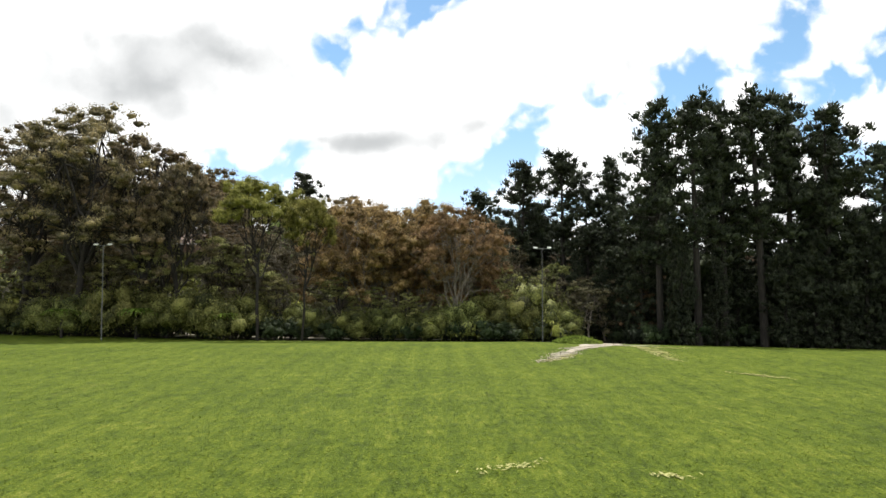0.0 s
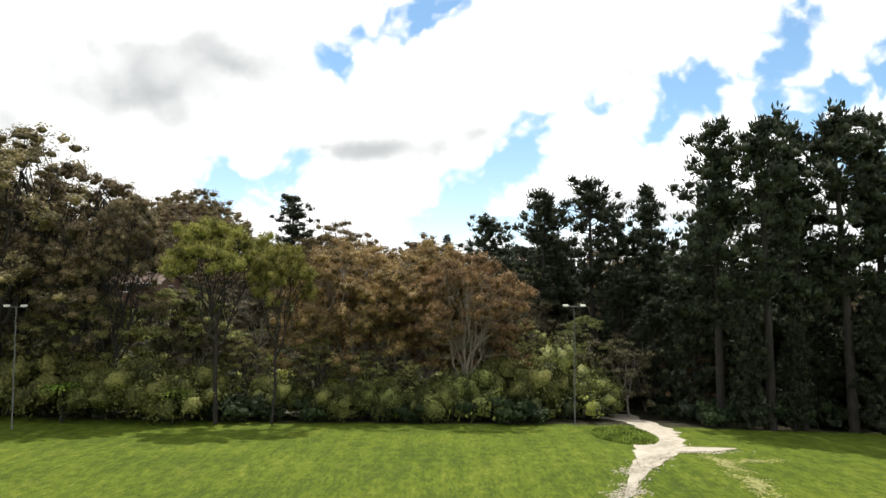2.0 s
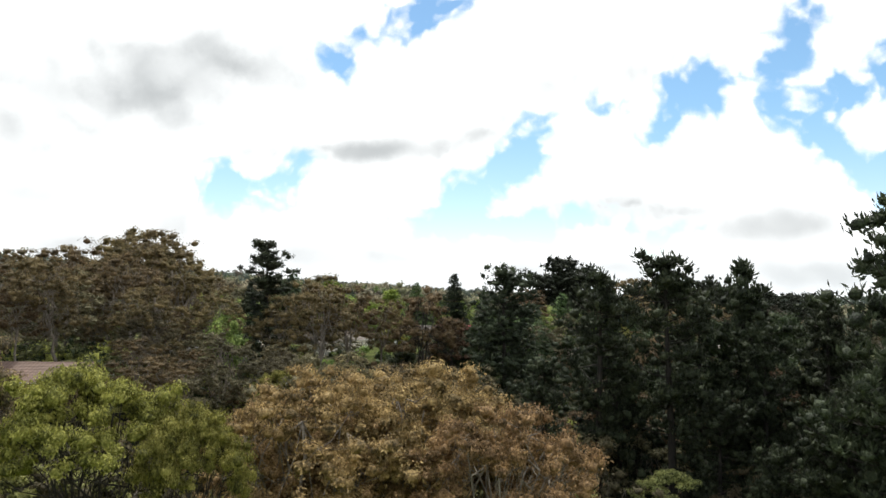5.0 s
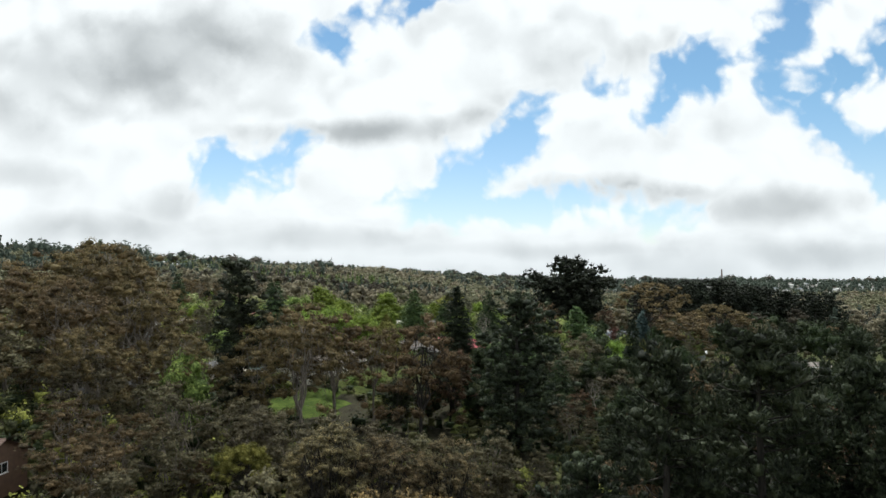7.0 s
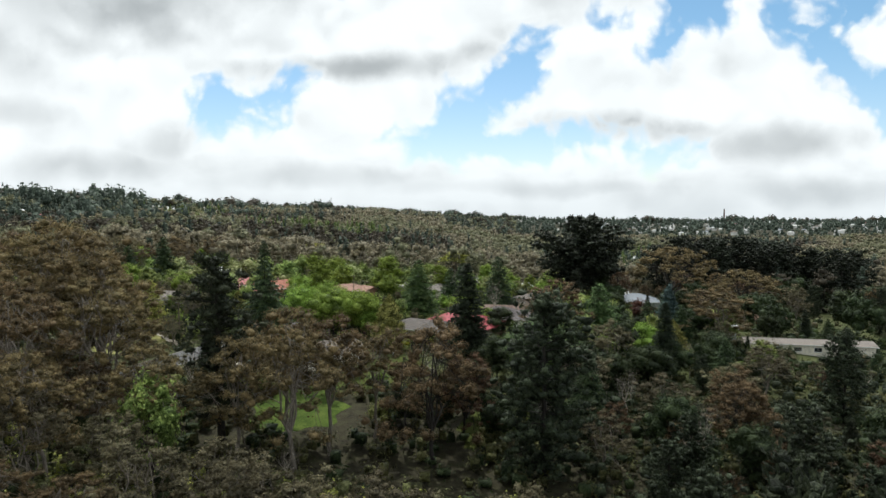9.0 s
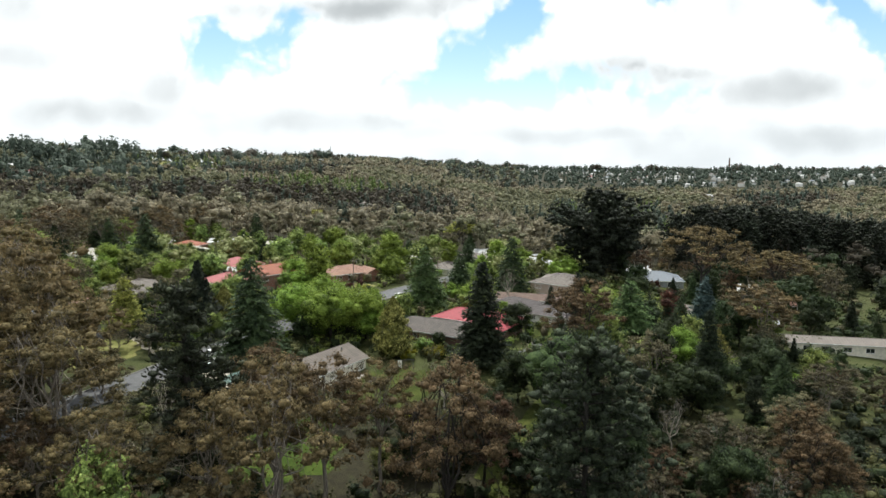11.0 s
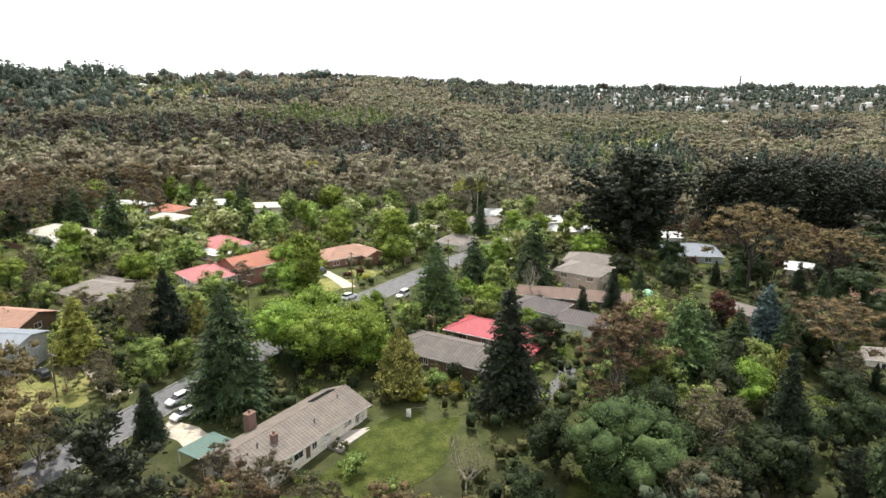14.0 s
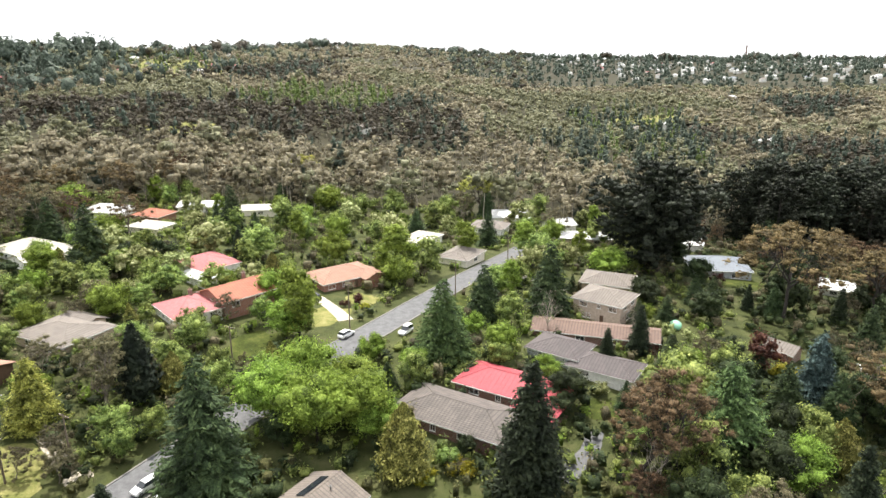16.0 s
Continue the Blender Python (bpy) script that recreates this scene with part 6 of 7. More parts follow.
# pines beyond the path, then the dark stand beside it
for x, y, h, w, f in ((15.0, 134.5, 33.5, 0.95, 1), (23.4, 133.2, 35.6, 0.98, 1), (35.0, 137.5, 33.5, 1.0, 0), (29.5, 141, 28, 1.0, 2), (33, 131.5, 26.5, 0.9, 0), (40.5, 134, 30, 1.0, 0), (45, 141, 30, 1.0, 2), (52, 132, 31, 1.0, 2),
                      (34.8, 111, 37.8, 0.92, 0), (39.6, 107.5, 39.0, 0.95, 1), (44.4, 109.5, 38.2, 0.95, 0), (50, 108, 40.2, 1.0, 1), (55, 109.5, 39.6, 1.0, 0), (59.5, 107, 37, 1.0, 2), (63, 111, 34.5, 1.0, 0), (47, 118, 35, 0.85, 1),
                      (69, 109, 33, 1.0, 1), (76, 111, 31, 1.0, 2), (84, 114, 30, 1.0, 0), (92, 110, 30, 1.0, 2)):
    plant("pine", x, y, h, w, None, f)
for x, y, h, w in ((9.5, 140, 21, 0.9), (19, 139, 24, 0.9), (27, 130, 20, 0.95), (38, 124, 22, 0.9), (33.5, 117, 21, 0.8), (30, 122, 16, 0.9), (36.8, 107.2, 17, 0.62), (42, 106.6, 13, 0.66), (52.5, 106.4, 15, 0.8), (57, 106.2, 17, 0.8), (61.5, 105.8, 15, 0.85),
                   (65, 106.4, 18, 0.9), (48, 113, 15, 0.8), (73, 105.6, 24, 0.95), (80, 106, 25, 0.95), (88, 106, 25, 0.95), (97, 108, 25, 0.95), (57, 124, 23, 0.95), (66, 122, 23, 0.95), (75, 124, 24, 1.0)):
    plant("pine_dense", x, y, h, w)
plant("bush_lime", 9.4, 115.4, 9.2, 0.82, 0.3, 0)
plant("bush_lime", 15.6, 118.6, 11.4, 0.68, 2.2, 0)
plant("bush_lime", 19.0, 116.4, 6.0, 0.9, 1.3, 1)
plant("bush_lime", 2.8, 112.6, 7.4, 0.72)
for x, y, h, w in ((-32.4, 107.6, 7.6, 0.8), (-37.4, 107.4, 8.8, 0.8), (-42.4, 107.0, 7.0, 0.9), (-61, 108, 6.4, 0.9), (-49.0, 107.4, 9.2, 0.8), (-55, 108, 7.4, 0.8), (-72, 108, 6.5, 0.9)):
    plant("bush_lime", x, y, h, w)
for x, y, h in ((-46, 104.2, 4.0), (-33, 104.6, 3.6), (-57, 104, 3.8)):
    plant("fern", x, y, h, 1.0)
for x, y, h, w in ((-22.5, 110.6, 6.2, 0.7), (-14, 109.6, 5.4, 0.8), (-8.6, 110, 5.8, 0.8), (-2.5, 109.6, 5.6, 0.8)):
    plant("bush_lime", x, y, h, w)
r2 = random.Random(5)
# both rows: dark-leaved shrubs stand in for the shade at the foot of the trees
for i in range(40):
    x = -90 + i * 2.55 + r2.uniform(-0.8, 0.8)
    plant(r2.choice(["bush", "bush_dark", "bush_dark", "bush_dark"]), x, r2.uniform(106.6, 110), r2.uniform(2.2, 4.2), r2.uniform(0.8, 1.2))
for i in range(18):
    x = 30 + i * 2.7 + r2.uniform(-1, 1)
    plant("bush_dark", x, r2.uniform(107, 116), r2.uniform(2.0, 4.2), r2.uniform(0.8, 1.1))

# ---- the wooded slope behind ----
plant("pine", -40.2, 203.5, 30, 1.3, None, 2, "dark lone pine over the gum trees")
for x, y, h in ((-70, 218, 32), (-78, 229, 32), (-88, 239, 31), (-77, 221, 30), (-62, 217, 28), (-63, 190, 23), (-84, 205, 26), (-95, 226, 27), (-58, 204, 25), (-74, 200, 24), (-104, 205, 25), (-98, 240, 15), (-112, 232, 26), (-52, 178, 18), (-66, 170, 19), (-46, 190, 18), (-98, 180, 22), (-72, 236, 20), (-120, 200, 26)):
    plant("gum", x, y, h * 1.03, 0.9)
for x, y, h in ((-27, 194.6, 27), (-23.3, 204, 23.5), (-31, 209, 22), (-17, 211, 20)):
    plant("gum", x, y, h, 0.85, label="olive-brown gum tree with tall bare limbs")
plant("green", -44.5, 188, 15.5, 0.72, label="yellow-green bushy tree with a dark base")
plant("bush_lime", -34, 180, 5.0, 1.0)
for x, y, h, w in ((-20, 167, 16, 1.0), (-4, 168, 15, 1.0), (-30, 170, 14, 0.9), (2, 172, 14, 1.0)):
    plant("gum_grey", x, y, h, w, label="olive-grey gum tree with a clumped crown")
plant("gum_olive", -27, 160, 17.2 - ground_z(-27, 160), 0.62, label="yellow-green young gum tree with a clumped crown")
for x, y, z in ((-16.7, 160, 20.0), (-9.4, 159, 18.4), (-3.6, 160.6, 17.8)):
    plant("gum_tall", x, y, z - ground_z(x, y), 0.95, label="tan-olive gum tree with a domed crown")
plant("gum_red", -7.0, 201.5, 24.5, 0.92, 0.2, 0)
plant("gum_red", 16.9, 262, 19.5, 1.12, 1.2, 1)
plant("gum_red", -2.0, 214, 16, 0.9)
plant("pine_dense", 10.0, 199.5, 27, 1.12, label="soft dark grey-green pine")
for x, y, h in ((-6, 213, 9), (-1, 221, 10), (4, 212, 9), (-12, 217, 8), (9, 221, 9), (1, 231, 8)):
    plant("dark", x, y, h, 0.95)
plant("conifer", 0.3, 258, 22.5, 1.15, None, 0)
plant("spruce", -46.8, 256.5, 21.8, 1.02, None, 0)
for x, y, h, k in ((14, 235, 12.5, "dark"), (6, 241, 10, "dark"), (22, 240, 11, "dark"), (30, 252, 10, "green"), (38, 262, 11, "dark"), (26, 262, 12, "green"), (33, 285, 13, "limetall"), (50, 283, 12, "spruce"), (48, 270, 11, "green"),
                   (58, 280, 12, "spruce"), (69, 283, 12, "green"), (43, 292, 10, "green"), (54, 300, 9, "maroon"), (47, 250, 9, "dark"), (60, 262, 10, "dark"), (70, 258, 9, "green"), (40, 240, 8, "dark"), (57, 296, 5, "bush_yellow"), (52, 268, 10, "gold")):
    plant(k, x, y, h)
for x, y, h, k in ((-33, 269, 13.5, "lime"), (-41, 273, 12.5, "lime"), (-25.5, 271, 12, "lime"), (-37, 280, 12.5, "lime"), (-28, 281, 9.5, "green"), (-24, 340, 9, "lime"),
                   (-12.5, 299.0, 17.5, "spruce_green"), (4.5, 334, 12, "limetall"), (0.5, 338, 8, "green"), (-3, 321, 14, "spruce"), (3, 316, 9, "green"), (-70, 356, 10, "conifer"), (-76, 284, 10, "gum_grey")):
    plant(k, x, y, h)
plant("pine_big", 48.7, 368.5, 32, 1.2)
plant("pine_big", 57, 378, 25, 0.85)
plant("gum_umbrella", 72.3, 331, 26, 1.0, 0.5, 0)
plant("gum_umbrella", 98.5, 338, 19, 1.15, 1.5, 1)
for k, x, y, h, w in (("spruce_green", 33.9, 269, 18.5, 1.15), ("green", 30, 283, 13.5, 1.2), ("blue", 56.9, 286, 16.5, 0.9), ("lime", 41.7, 262.6, 9.8, 1.1), ("conifer", 44.3, 250, 17.5, 0.95), ("gum_grey", 28.8, 245, 13.8, 1.1), ("green_big", 14.7, 236.6, 15, 1.05), ("lime", -29, 277, 11, 1.0), ("gum_grey", -71, 262, 6, 1.2), ("gum_grey", -75, 257, 5, 1.3),
                      ("dark", 37.2, 239.5, 10.5, 1.15), ("gum", 70.6, 278.6, 18.3, 1.3), ("conifer", -56, 245.2, 9.8, 1.2), ("conifer_olive", -78.9, 269.5, 12.7, 1.05), ("gum_grey", -70, 274.8, 14.5, 0.95), ("cypress", -65.2, 277.6, 14.7, 1.4),
                      ("gum_grey", -68.8, 237.3, 9, 1.4), ("gold", -18.2, 260.2, 12.9, 1.02), ("limetall", -42.5, 303, 18.5, 1.0), ("spruce", 13.1, 327, 18.5, 0.95), ("limetall", -25.4, 350, 16, 1.4), ("gum_olive", -76.8, 470, 17, 1.3),
                      ("spruce", -78.8, 380, 18.5, 0.8), ("pale", -90.3, 338, 8.8, 1.3), ("spruce", -142, 386, 15.5, 1.0), ("gum_grey", -86, 283, 9, 1.2), ("gum_grey", -35, 231, 8.5, 1.1), ("gum_grey", -27, 229, 8, 1.1), ("bush_lime", -41, 229, 5, 1.0), ("gum_grey", -42, 234, 8, 1.0), ("gum_olive", 2, 436, 17, 1.1), ("limetall", 12, 372, 14, 1.2), ("limetall", -6, 372, 13, 1.2), ("fern", 55.7, 259.7, 4.0, 1.0),
                      ("fern", 53.5, 256.5, 3.4, 1.0), ("gum", -151, 419, 17.5, 1.2), ("gum", -135, 428, 18, 1.2), ("gum", -118, 440, 17, 1.2), ("gum", -165, 405, 18, 1.2), ("gum", -100, 445, 17, 1.2), ("gum_red", -128, 452, 18, 1.1),
                      ("gum", -36, 197, 21, 0.95), ("gum_grey", -24, 172, 14.5, 1.15), ("gum_grey", -17, 168, 14, 1.15), ("gum_grey", -30, 176, 14, 1.1), ("gum_grey", -11, 174, 14, 1.1), ("gum_grey", 22, 226, 13, 1.2), ("spruce", 52, 236, 14, 0.9), ("gum_grey", 62, 240, 13, 1.2), ("gum_grey", 47, 225, 12, 1.2), ("gum_grey", 33, 216, 13, 1.2), ("pine_dense", 72, 228, 17, 1.0)):
    plant(k, x, y, h, w)
plant("conifer", 21, 299.5, 8.5, 1.1)
for x, y, h, k in ((-15, 259.5, 2.6, "bush_yellow"), (-9.5, 262, 3.0, "bush_yellow"), (-12, 264, 3.5, "bush_green"), (-30, 236, 2.4, "bush_green"), (-24, 239, 3.2, "bush_green"), (-26.5, 245, 1.8, "bush"), (-20, 258, 2.2, "bush"), (-18, 233, 4.2, "green"), (-13, 231, 3, "bush_yellow"), (17, 288, 3.2, "bush_pale"),
                   (40, 318, 3.2, "bush_pale"), (44, 315, 3.4, "bush_pale"), (37, 321, 3.0, "bush_pale"), (32, 306, 3, "bush_maroon"), (-33, 327, 2.6, "bush_maroon"), (-31, 323.5, 1.8, "bush_yellow"), (68, 362, 3, "bush_maroon"), (-36, 324, 2, "bush_maroon"), (66, 290, 2.4, "fern"), (70, 252, 3, "fern"), (64, 256, 3, "fern")):
    plant(k, x, y, h)
for x, y, h, k in ((-92, 318, 7, "pale"), (-86, 322, 6, "pale"), (-98, 326, 6, "pale"), (-80, 328, 5, "yellow_"), (-105, 310, 6, "green"), (-112, 318, 7, "green"), (-118, 328, 7, "dark"), (-104, 336, 8, "dark"), (-97, 345, 8, "dark"), (-90, 352, 7, "dark"), (-86, 338, 6, "lime"), (-128, 365.5, 15, "spruce"), (-136, 372, 13, "spruce"), (-142, 360, 12, "conifer"), (-110, 300, 6, "green"), (-104, 296, 6, "green")):
    plant("lime" if k == "yellow_" else k, x, y, h)
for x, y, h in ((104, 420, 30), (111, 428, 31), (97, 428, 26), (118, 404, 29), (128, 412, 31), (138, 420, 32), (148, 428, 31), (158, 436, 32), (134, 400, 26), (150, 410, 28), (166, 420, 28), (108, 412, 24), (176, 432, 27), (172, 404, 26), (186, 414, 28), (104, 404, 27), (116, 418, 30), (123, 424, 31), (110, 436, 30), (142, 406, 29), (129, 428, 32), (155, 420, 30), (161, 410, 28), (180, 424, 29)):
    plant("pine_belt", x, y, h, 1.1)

# ---- filling growth ----
HOUSES = [(o.matrix_basis.translation.x, o.matrix_basis.translation.y) for o in scene.objects if o.parent is None and o.get("category") in ("house", "carport", "car")]
LAWNS = [(-18, 246, 12), (-32, 220, 11), (-81, 255, 11.5), (-40, 318, 7), (-52, 300, 6), (-33, 330, 5), (74, 362, 9), (6, 226, 6), (-125, 338, 8), (41, 317, 7.5)]


def clear(x, y, room=8.5):
    if any(math.hypot(x - a, y - b) < room for a, b in HOUSES) or any(math.hypot(x - a, y - b) < c for a, b, c in LAWNS):
        return False
    t = ((x + 61) * 30 + (y - 250) * 55) / (30 ** 2 + 55 ** 2)
    rx, ry = -61 + 30 * t, 250 + 55 * t
    return not (-0.8 < t < 2.6 and math.hypot(x - rx, y - ry) < 5.5)


def fill(count, x0, x1, y0, y1, kinds, low, high, seed, room=8.5, gap=3.2):
    rr = random.Random(seed)
    done = []
    for _ in range(count * 12):
        if len(done) >= count:
            break
        x, y = rr.uniform(x0, x1), rr.uniform(y0, y1)
        if 108 < y < 152 and abs(x + 1.3 + 0.50 * (y - 38)) < 7.5:
            continue
        if abs(x) > 0.70 * y or not clear(x, y, room) or any(math.hypot(x - a, y - b) < gap for a, b in done):
            continue
        done.append((x, y))
        k = rr.choice(kinds)
        h = rr.uniform(low, high)
        if 212 < y < 284 and 0.43 < (x + 5) / (y - 96) < 0.68:
            h = min(h, 6.0)
        plant(k, x, y, h if not k.startswith("bush") else min(h, 4.2), rr.uniform(0.85, 1.15))


fill(30, -110, -36, 114, 178, ["gum", "gum_grey", "gum", "gum_grey"], 11, 19, 1, gap=6)
fill(34, -38, 14, 130, 186, ["gum_grey", "gum", "gum_grey"], 6.0, 9.0, 2, gap=4)
# the next three: dark kinds of tree stand in for cloud shade on this slope
fill(34, 14, 100, 136, 262, ["dark", "dark", "gum_red", "pine_dense"], 5.0, 9.0, 3, gap=6)
fill(30, 18, 110, 186, 258, ["dark", "gum_red", "pine_dense", "dark", "gum_grey", "spruce"], 9, 15, 16, gap=7)
fill(30, 18, 110, 116, 190, ["pine_dense", "pine_dense", "gum_red", "dark"], 11, 18, 4, gap=6)
fill(12, -60, 16, 186, 240, ["gum_grey", "bush_lime"], 4.0, 7.0, 5, gap=5)
fill(16, -130, -48, 180, 214, ["gum", "gum_grey", "gum_grey"], 9, 16, 6, gap=6)
fill(84, -130, -45, 255, 345, ["green", "green", "lime", "gold", "gum_grey", "pale", "green"], 5.0, 9.0, 7, 8.5, 4.2)
fill(40, -48, 44, 262, 345, ["green", "dark", "green", "lime", "spruce"], 4.5, 8.5, 8, 8.5, 4.4)
fill(50, 22, 110, 258, 345, ["dark", "spruce", "gum_grey", "spruce", "conifer", "dark"], 7, 12, 9, 9.0, 5)
fill(88, -150, 52, 345, 440, ["green", "lime", "green", "gum_grey", "pale", "spruce", "green", "pale", "limetall"], 7, 13, 10, 9.5, 6)
fill(30, 52, 130, 345, 440, ["dark", "gum_red", "gum_grey", "spruce", "gum", "dark"], 8, 15, 17, 9.5, 6)
fill(22, -190, -100, 330, 440, ["gum", "gum", "gum_grey", "spruce"], 12, 19, 12, 10, 8)
fill(24, 84, 210, 300, 400, ["gum", "gum_red", "dark", "pine_dense", "dark"], 10, 17, 13, 10, 8)
fill(8, -60, 60, 190, 262, ["bare"], 7, 12, 14, 7, 7)
fill(10, 10, 95, 190, 330, ["bare"], 6, 10, 15, 8, 8)

# ---- low growth between the trees ----
def undergrowth(label, mat, x0, x1, y0, y1, each, low, high, wide, seed, room=8.0, share=1.0, cards=26):
    """Countless small shrubs that cover the ground between the trees."""
    q = np.random.default_rng(seed)
    sh = Shape()
    n = int((x1 - x0) * (y1 - y0) / each)
    for x, y, h in zip(q.uniform(x0, x1, n), q.uniform(y0, y1, n), q.uniform(low, high, n)):
        if abs(x) > 0.74 * y + 4 or not clear(x, y, room) or (19 < x < 31 and y < 126) or (-100 < x < 22 and abs(y - 116.6) < 2.6) or noise.noise(Vector((x * 0.05, y * 0.05, seed))) > share - 0.5 + 0.5:
            continue
        w = wide * q.uniform(0.6, 1.4)
        c0 = np.array([x, y, ground_z(x, y) + h * 0.45])
        sz = np.array([w, w, h * 0.55])
        sh.knob(q, c0, sz * 0.55)
        d = ball(q, cards, 0.5)
        sh.cards(q, c0 + d * sz * q.uniform(0.55, 1.2, (cards, 1)), q.normal(size=d.shape), 0.62, 0.34, d + (0, 0, 0.4), 0.6)
    return tagged(new("undergrowth", sh.mesh("undergrowth", mat, True)), label, "undergrowth", kind="stuff")


undergrowth("olive native scrub under the gum trees", LEAF["scrub"], -110, 16, 108, 190, 14, 1.6, 4.6, 1.7, 31)
# needle-dark leaves on this scrub: cloud shade is put into the colour
undergrowth("scrub under the pines with cloud shade put into its near-black leaves", LEAF["pine"], 14, 110, 108, 250, 16, 1.4, 4.0, 1.8, 41)
# dark leaf colour again in place of shade below the crowns
undergrowth("scrub under the trees, its dark leaves standing in for shade", LEAF["dark"], -110, 100, 108, 190, 20, 1.6, 4.2, 1.7, 32)
# the bright leaf stands in for sun on this low scrub
undergrowth("yellow-green sunlit scrub under the gum trees", LEAF["gum_olive"], -110, 30, 108, 190, 22, 1.8, 5.0, 1.7, 33, share=0.7)
undergrowth("olive scrub on the slope", LEAF["scrub"], -125, 118, 190, 262, 22, 1.4, 4.0, 1.7, 34)
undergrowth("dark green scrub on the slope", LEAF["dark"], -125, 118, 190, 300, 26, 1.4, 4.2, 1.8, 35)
undergrowth("mid-green garden growth between the houses", LEAF["green"], -160, 62, 258, 440, 19, 1.0, 3.8, 1.7, 36, 8.0)
undergrowth("dark garden growth between the houses", LEAF["dark"], -160, 130, 258, 440, 52, 1.0, 3.4, 1.6, 37, 8.5)
undergrowth("deep green growth below the dark trees", LEAF["dark_mid"], 60, 130, 258, 440, 24, 1.0, 3.6, 1.7, 42, 8.0)
undergrowth("bright garden growth between the houses", LEAF["lime"], -160, 50, 262, 430, 48, 0.8, 3.2, 1.4, 38, 8.0, 0.8)
undergrowth("grey-brown bush between the houses", LEAF["gum_grey"], -170, 150, 262, 460, 80, 1.5, 5.0, 2.0, 39, 8.5)

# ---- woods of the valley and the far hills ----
# gum and dark leaves paler, greyer than near ones: haze put into the colour
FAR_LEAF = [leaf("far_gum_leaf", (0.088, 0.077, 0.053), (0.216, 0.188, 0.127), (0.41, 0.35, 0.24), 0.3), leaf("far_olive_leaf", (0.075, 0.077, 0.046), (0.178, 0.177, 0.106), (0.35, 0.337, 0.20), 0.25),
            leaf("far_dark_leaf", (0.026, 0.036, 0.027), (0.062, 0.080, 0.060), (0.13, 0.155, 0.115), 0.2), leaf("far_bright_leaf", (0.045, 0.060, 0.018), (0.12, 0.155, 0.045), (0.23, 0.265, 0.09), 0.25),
            # darker grey-brown gum leaf: cloud shade over the valley is put into its colour
            leaf("far_grey_shade_leaf", (0.030, 0.026, 0.018), (0.066, 0.056, 0.040), (0.13, 0.108, 0.078), 0.2)]
rs = np.random.default_rng(77)
shapes = [Shape() for _ in FAR_LEAF]
trunks = Shape()


def wood_kind(x, y, g, p):
    """Which kind of tree grows there: 0 brown gums, 1 olive gums, 2 dark trees, 3 bright young trees, 4 grey-brown
    woods with cloud shade put into their colour.
    """
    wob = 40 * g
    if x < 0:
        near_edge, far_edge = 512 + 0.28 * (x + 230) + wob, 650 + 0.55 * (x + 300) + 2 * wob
        # belt under cloud shade, drawn by the darker leaf kinds
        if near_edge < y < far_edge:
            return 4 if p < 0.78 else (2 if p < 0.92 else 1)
        if -185 < x < -70 and 715 < y < 960 + wob:
            return 3 if p < 0.72 else 1
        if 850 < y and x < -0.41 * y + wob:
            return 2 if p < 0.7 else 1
        if -460 < x < -330 and 1010 < y < 1330:
            return None if p < 0.55 else (3 if p < 0.8 else 1)
        if 640 < y < 720 and -190 < x < -110 and p < 0.35:
            return 2
    else:
        if 0.12 * y + wob < x < 0.27 * y and 600 < y < 1060:
            return 2 if p < 0.5 else (3 if p < 0.7 else 1)
        if 55 < x < 110 and 560 < y < 680:
            return 2 if p < 0.6 else 1
        if y > 1450 and x > 0.10 * y and p > 0.45:
            return None
        if y > 1450:
            return 2 if p < 0.5 else (4 if p < 0.7 else 1)
    if g > 0.14:
        return 1
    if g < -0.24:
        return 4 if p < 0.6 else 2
    return 1 if p < 0.10 else (2 if p > 0.97 else 0)


def far_tree(sh, x, y, z, h, cr, conifer, clumps, cards):
    """A tree of the far woods: leaf clumps set in a dome on the limbs, or stacked up a stem."""
    n = clumps
    az, q = rs.uniform(0, 2 * np.pi, n), np.sqrt(rs.uniform(0.02, 1.0, n))
    if conifer:
        t = (np.arange(n) + rs.uniform(0.1, 0.9, n)) / n
        rad, up = cr * 0.45 * (1 - t) * q, 0.18 + 0.74 * t
        size = np.stack([cr * (0.62 - 0.42 * t), cr * (0.62 - 0.42 * t), np.full(n, h * 0.62 / n + 0.5)], 1)
    else:
        rad, up = cr * 0.78 * q, 0.90 - 0.36 * q ** 2 - 0.16 * rs.uniform(0, 1, n)
        size = np.stack([np.ones(n), np.ones(n), np.full(n, 0.66)], 1) * cr * rs.uniform(0.30, 0.52, (n, 1)) * (1.25 if n < 4 else 1.0)
    c0 = np.stack([x + rad * np.cos(az), y + rad * np.sin(az), z + h * up], 1)
    for c, sz in zip(c0, size):
        sh.knob(rs, c, sz * 0.66)
    d = ball(rs, n * cards, 0.7)
    c = np.repeat(c0, cards, 0) + d * np.repeat(size, cards, 0) * rs.uniform(0.7, 1.15, (n * cards, 1))
    leafy = cr * (0.30 if n > 4 else 0.44)
    sh.cards(rs, c, rs.normal(size=d.shape), leafy, leafy * 0.55, d + (0, 0, 0.5), 0.6)


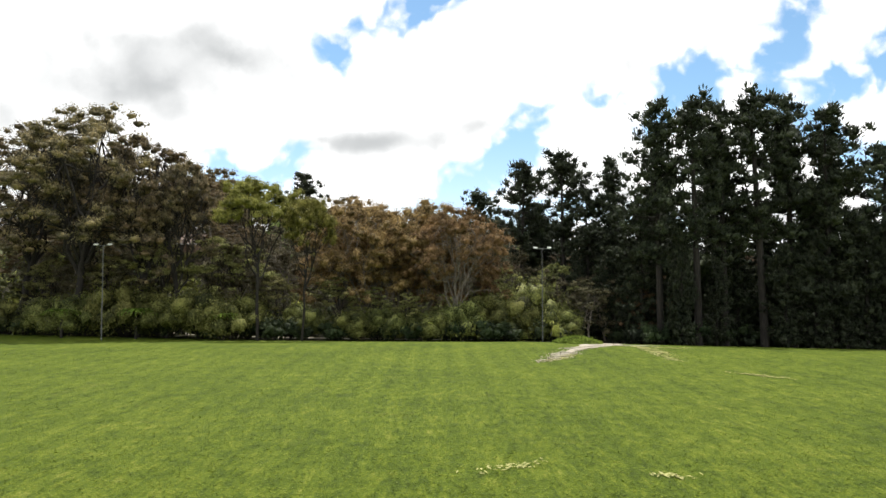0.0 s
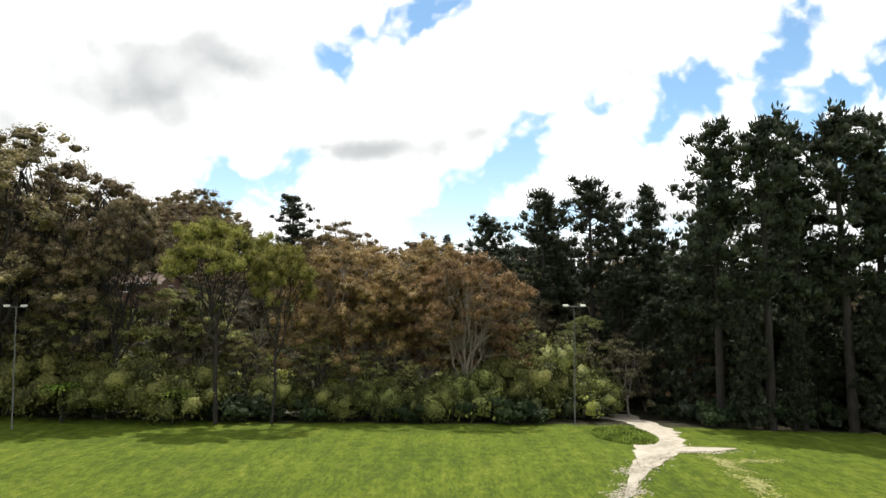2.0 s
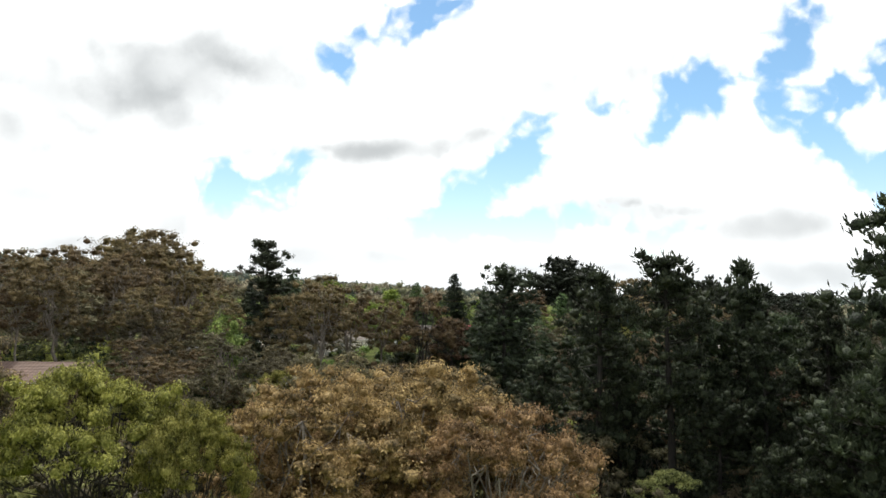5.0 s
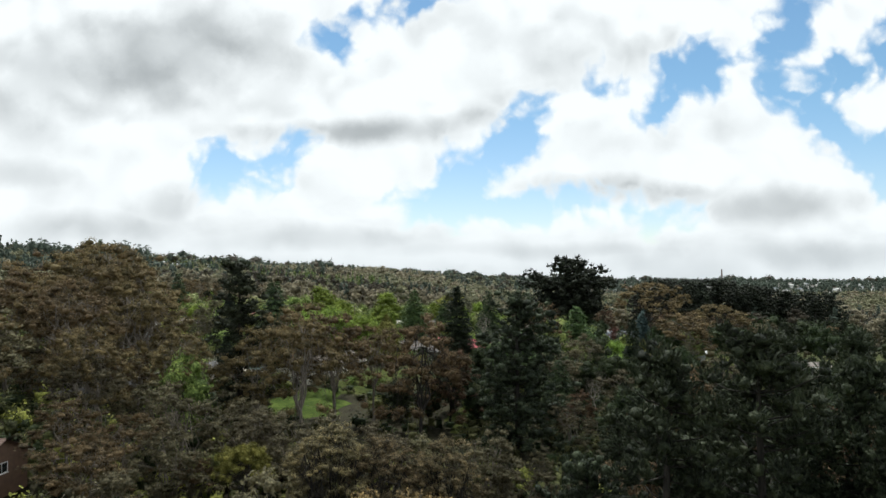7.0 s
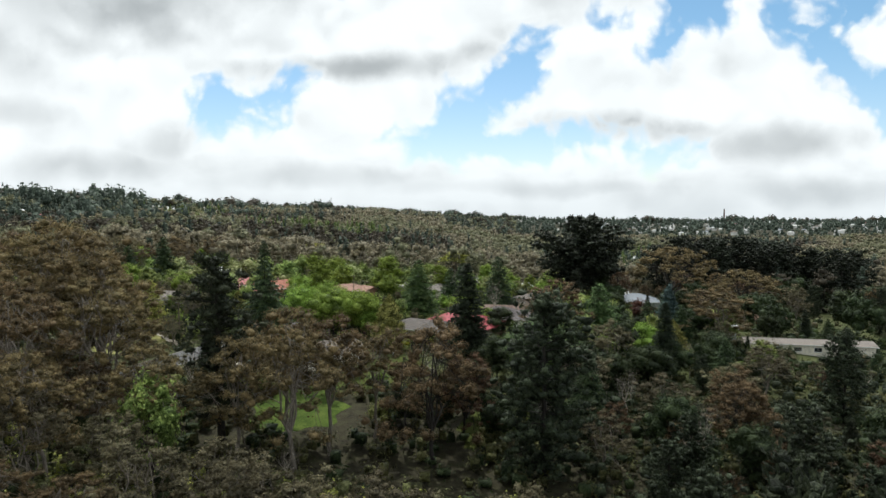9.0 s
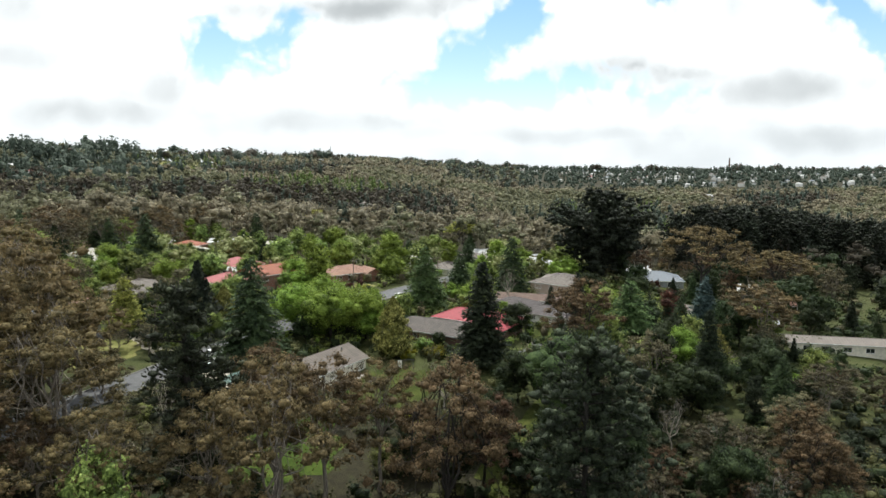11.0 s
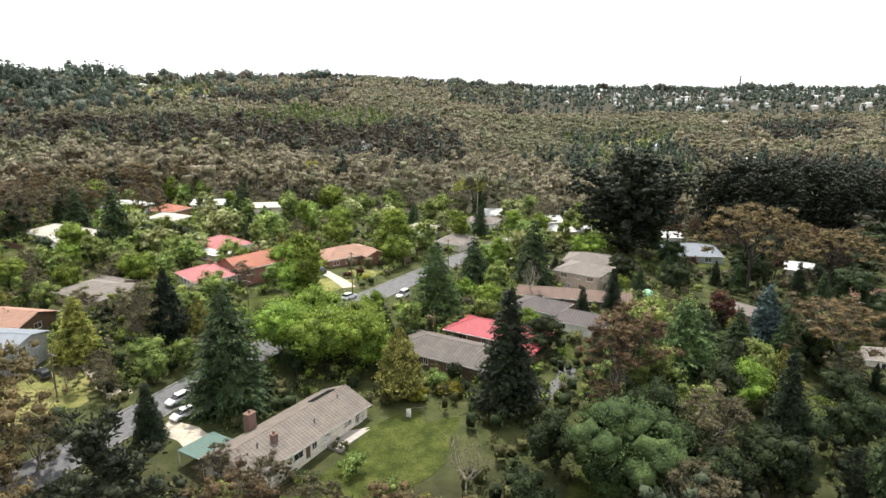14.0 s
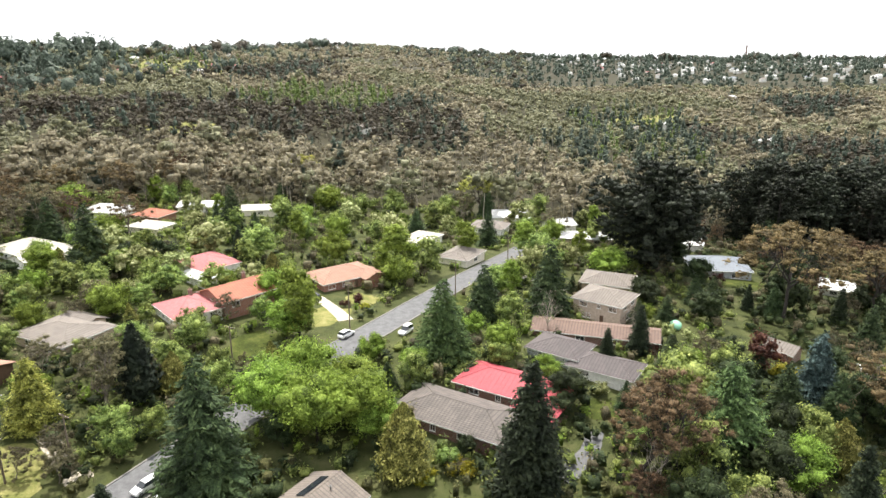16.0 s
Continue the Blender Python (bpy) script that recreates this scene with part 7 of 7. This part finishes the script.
def far_band(r0, r1, area, crown_r, high, spread, clumps, cards):
    n = int(0.5 * spread * 2 * (r1 ** 2 - r0 ** 2) / area)
    rr = np.sqrt(rs.uniform(r0 ** 2, r1 ** 2, n))
    aa = rs.uniform(-spread, spread, n)
    for y, a in zip(rr, aa):
        x = a * y
        if y < 428 and -150 < x < 130:
            continue
        g = noise.noise(Vector((x * 0.006, y * 0.004, 9)))
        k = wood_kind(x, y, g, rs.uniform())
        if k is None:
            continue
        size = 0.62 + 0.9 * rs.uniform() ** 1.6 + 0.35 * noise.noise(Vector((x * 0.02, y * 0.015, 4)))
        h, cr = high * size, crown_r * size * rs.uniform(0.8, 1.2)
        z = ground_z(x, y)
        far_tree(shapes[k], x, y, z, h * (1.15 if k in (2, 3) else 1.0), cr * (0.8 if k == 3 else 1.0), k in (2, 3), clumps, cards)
        if y < 760 and k < 2:
            trunks.tube([(x, y, z - 0.5), (x + rs.normal() * 0.5, y, z + h * 0.55), (x + rs.normal() * cr * 0.4, y - cr * 0.3, z + h * 0.88)], (0.22, 0.14, 0.06), 4)


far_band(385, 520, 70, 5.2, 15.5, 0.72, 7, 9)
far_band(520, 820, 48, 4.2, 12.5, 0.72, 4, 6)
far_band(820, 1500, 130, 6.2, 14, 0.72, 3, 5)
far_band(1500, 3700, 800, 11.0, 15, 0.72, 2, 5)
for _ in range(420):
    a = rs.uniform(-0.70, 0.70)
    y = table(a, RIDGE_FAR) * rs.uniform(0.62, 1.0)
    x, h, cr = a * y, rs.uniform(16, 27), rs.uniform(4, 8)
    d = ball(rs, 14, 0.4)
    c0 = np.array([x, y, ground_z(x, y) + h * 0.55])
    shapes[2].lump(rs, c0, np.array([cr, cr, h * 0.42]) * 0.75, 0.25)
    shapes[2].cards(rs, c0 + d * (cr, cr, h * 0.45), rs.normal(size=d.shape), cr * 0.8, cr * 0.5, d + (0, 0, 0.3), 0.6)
for _ in range(1500):
    a = rs.uniform(-0.72, 0.72)
    y = table(a, RIDGE_FAR) * rs.uniform(0.955, 1.005)
    x = a * y
    lot = 0.5 + 0.5 * noise.noise(Vector((a * 16, 0.3, 5))) + 0.35 * noise.noise(Vector((a * 55, 2.3, 5)))
    if rs.uniform() > 0.25 + 0.9 * lot:
        continue
    h = (8 + 22 * max(0.0, lot)) * rs.uniform(0.6, 1.2) * min(1.35, y / 1900 + 0.35)
    cr = h * rs.uniform(0.22, 0.42)
    k = 2 if rs.uniform() < 0.65 else 4
    c0 = np.array([x, y, ground_z(x, y) + h * 0.6])
    d = ball(rs, 10, 0.4)
    shapes[k].lump(rs, c0, np.array([cr, cr, h * 0.38]) * 0.75, 0.25)
    shapes[k].cards(rs, c0 + d * (cr, cr, h * 0.42), rs.normal(size=d.shape), cr * 0.8, cr * 0.45, d + (0, 0, 0.3), 0.6)
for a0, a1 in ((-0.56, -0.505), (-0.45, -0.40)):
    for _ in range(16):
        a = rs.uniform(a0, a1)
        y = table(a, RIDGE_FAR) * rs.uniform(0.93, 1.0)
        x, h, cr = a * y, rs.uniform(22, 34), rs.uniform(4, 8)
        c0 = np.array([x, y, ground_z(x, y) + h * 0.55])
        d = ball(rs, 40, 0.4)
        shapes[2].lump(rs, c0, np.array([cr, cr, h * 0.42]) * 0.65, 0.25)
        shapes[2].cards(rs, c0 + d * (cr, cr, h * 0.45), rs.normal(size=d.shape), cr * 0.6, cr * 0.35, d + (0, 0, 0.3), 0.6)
for sh, mt, lb in zip(shapes, FAR_LEAF, ("grey-brown gum woods over the valley", "olive gum woods over the valley", "dark conifers among the valley woods", "bright green stand of young trees", "grey-brown valley woods with cloud shade put into the leaf colour")):
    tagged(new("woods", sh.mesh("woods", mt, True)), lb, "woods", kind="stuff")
tagged(new("woods_trunks", trunks.mesh("woods_trunks", BARK["pale"])), "pale trunks of the valley woods", "woods", kind="stuff")

# ---- far houses, stack and masts ----
bm = bmesh.new()
box(bm, -7, 7, -5, 5, -3, 4.5)
FAR_WALL = bm_mesh("wall", bm, WALL["white"])
bm = bmesh.new()
v = [bm.verts.new(p) for p in ((-7.8, -5.8, 4.3), (7.8, -5.8, 4.3), (7.8, 5.8, 4.3), (-7.8, 5.8, 4.3), (-3, 0, 7.2), (3, 0, 7.2))]
for f in ((0, 1, 5, 4), (1, 2, 5), (2, 3, 4, 5), (3, 0, 4), (3, 2, 1, 0)):
    bm.faces.new([v[i] for i in f])
far_bm = bm
FAR_ROOFS = []
tmp = bpy.data.meshes.new("roof")
far_bm.to_mesh(tmp)
far_bm.free()
for key in ("white", "greybrown", "pinkred", "blue"):
    q = tmp.copy()
    q.name = "roof"
    q.materials.append(ROOF[key])
    FAR_ROOFS.append(q)


def far_house(x, y, turn, roof, scale=1.0, lift=0.0):
    ob = new("house")
    part("wall", FAR_WALL, ob)
    part("roof", FAR_ROOFS[roof], ob)
    ob.matrix_basis = pose(x, y, ground_z(x, y) + lift, 0, 0, turn) @ Matrix.Scale(scale, 4)
    return tagged(ob, "distant pale house among hillside trees", "house", "houses of the far town")


rr = random.Random(21)
for i in range(105):
    a = rr.uniform(0.10, 0.68)
    y = rr.uniform(2000, 3150)
    far_house(a * y, y, rr.uniform(-40, 40), rr.choice([0, 0, 1, 1, 3, 2]), rr.uniform(0.7, 1.15), rr.uniform(2, 5))
for i in range(16):
    a = rr.uniform(-0.60, -0.22)
    far_y = table(a, RIDGE_FAR)
    y = far_y * rr.uniform(0.72, 0.93)
    far_house(a * y, y, rr.uniform(-40, 40), rr.choice([0, 0, 1, 2]), rr.uniform(0.5, 0.8), rr.uniform(4, 7))
for i in range(14):
    x, y = rr.uniform(-450, -335), rr.uniform(1060, 1330)
    far_house(x, y, rr.uniform(-40, 40), rr.choice([0, 0, 1, 2]), rr.uniform(0.5, 0.8), 1.0)
for i in range(60):
    y = rr.uniform(1650, 2500)
    far_house(rr.uniform(0.20, 0.62) * y, y, rr.uniform(-40, 40), rr.choice([0, 0, 0, 1, 3]), rr.uniform(0.7, 1.1), rr.uniform(4, 8))
for x, y, t, r_, s in ((400, 1230, 10, 0, 1.0), (425, 1250, -10, 0, 1.0), (450, 1225, 20, 1, 1.0), (-66, 650, -10, 1, 0.7), (109, 548, -15, 0, 0.7), (84, 545, 5, 1, 0.7), (215, 600, 10, 0, 0.8), (190, 905, -10, 1, 0.8), (228, 930, 0, 0, 0.8), (262, 760, 0, 0, 0.9), (15, 790, 0, 0, 0.8)):
    far_house(x, y, t, r_, s, 4.0)
patch("clearing", -170, 590, 24, 18, 0, LAWN_DRY, 6.0, "yellow-green grass clearing in the valley woods", "clearing", 0.2, 6)
patch("clearing", -395, 1180, 55, 120, 0, LAWN_DRY, 3.0, "open yellow-green hillside with scattered houses", "clearing", 0.3, 8)
patch("clearing", 235, 985, 60, 34, 0, LAWN_DRY, 4.0, "pale dry paddock in the valley", "clearing", 0.2, 7)
stack_bm = bmesh.new()
sx_, sy_ = 1245.0, 3180.0
rod(stack_bm, (0, 0, -5), (0, 0, 66), 4.2, 2.8, 14)
stack = tagged(new("chimney_stack", bm_mesh("chimney_stack", stack_bm, CHIMNEY)), "tall dark brick chimney stack of a far town", "chimney")
stack.location = (sx_, sy_, ground_z(sx_, sy_))
for mx, my, mh in ((-470.0, 2980.0, 62), (-640.0, 2900.0, 52)):
    mb = bmesh.new()
    for k in range(3):
        t = k * 2.094
        rod(mb, (3 * math.cos(t), 3 * math.sin(t), -2), (0.6 * math.cos(t), 0.6 * math.sin(t), mh), 0.5, 0.4, 5)
    for q in range(8):
        z_ = mh * q / 8
        w2 = 3 - 2.4 * q / 8
        for k in range(3):
            t, t2 = k * 2.094, (k + 1) * 2.094
            rod(mb, (w2 * math.cos(t), w2 * math.sin(t), z_), (w2 * 0.9 * math.cos(t2), w2 * 0.9 * math.sin(t2), z_ + mh / 8), 0.25, 0.25, 4)
    mast = tagged(new("radio_mast", bm_mesh("radio_mast", mb, STEEL)), "thin lattice radio mast on a far ridge", "mast")
    mast.location = (mx, my, ground_z(mx, my) + 8)
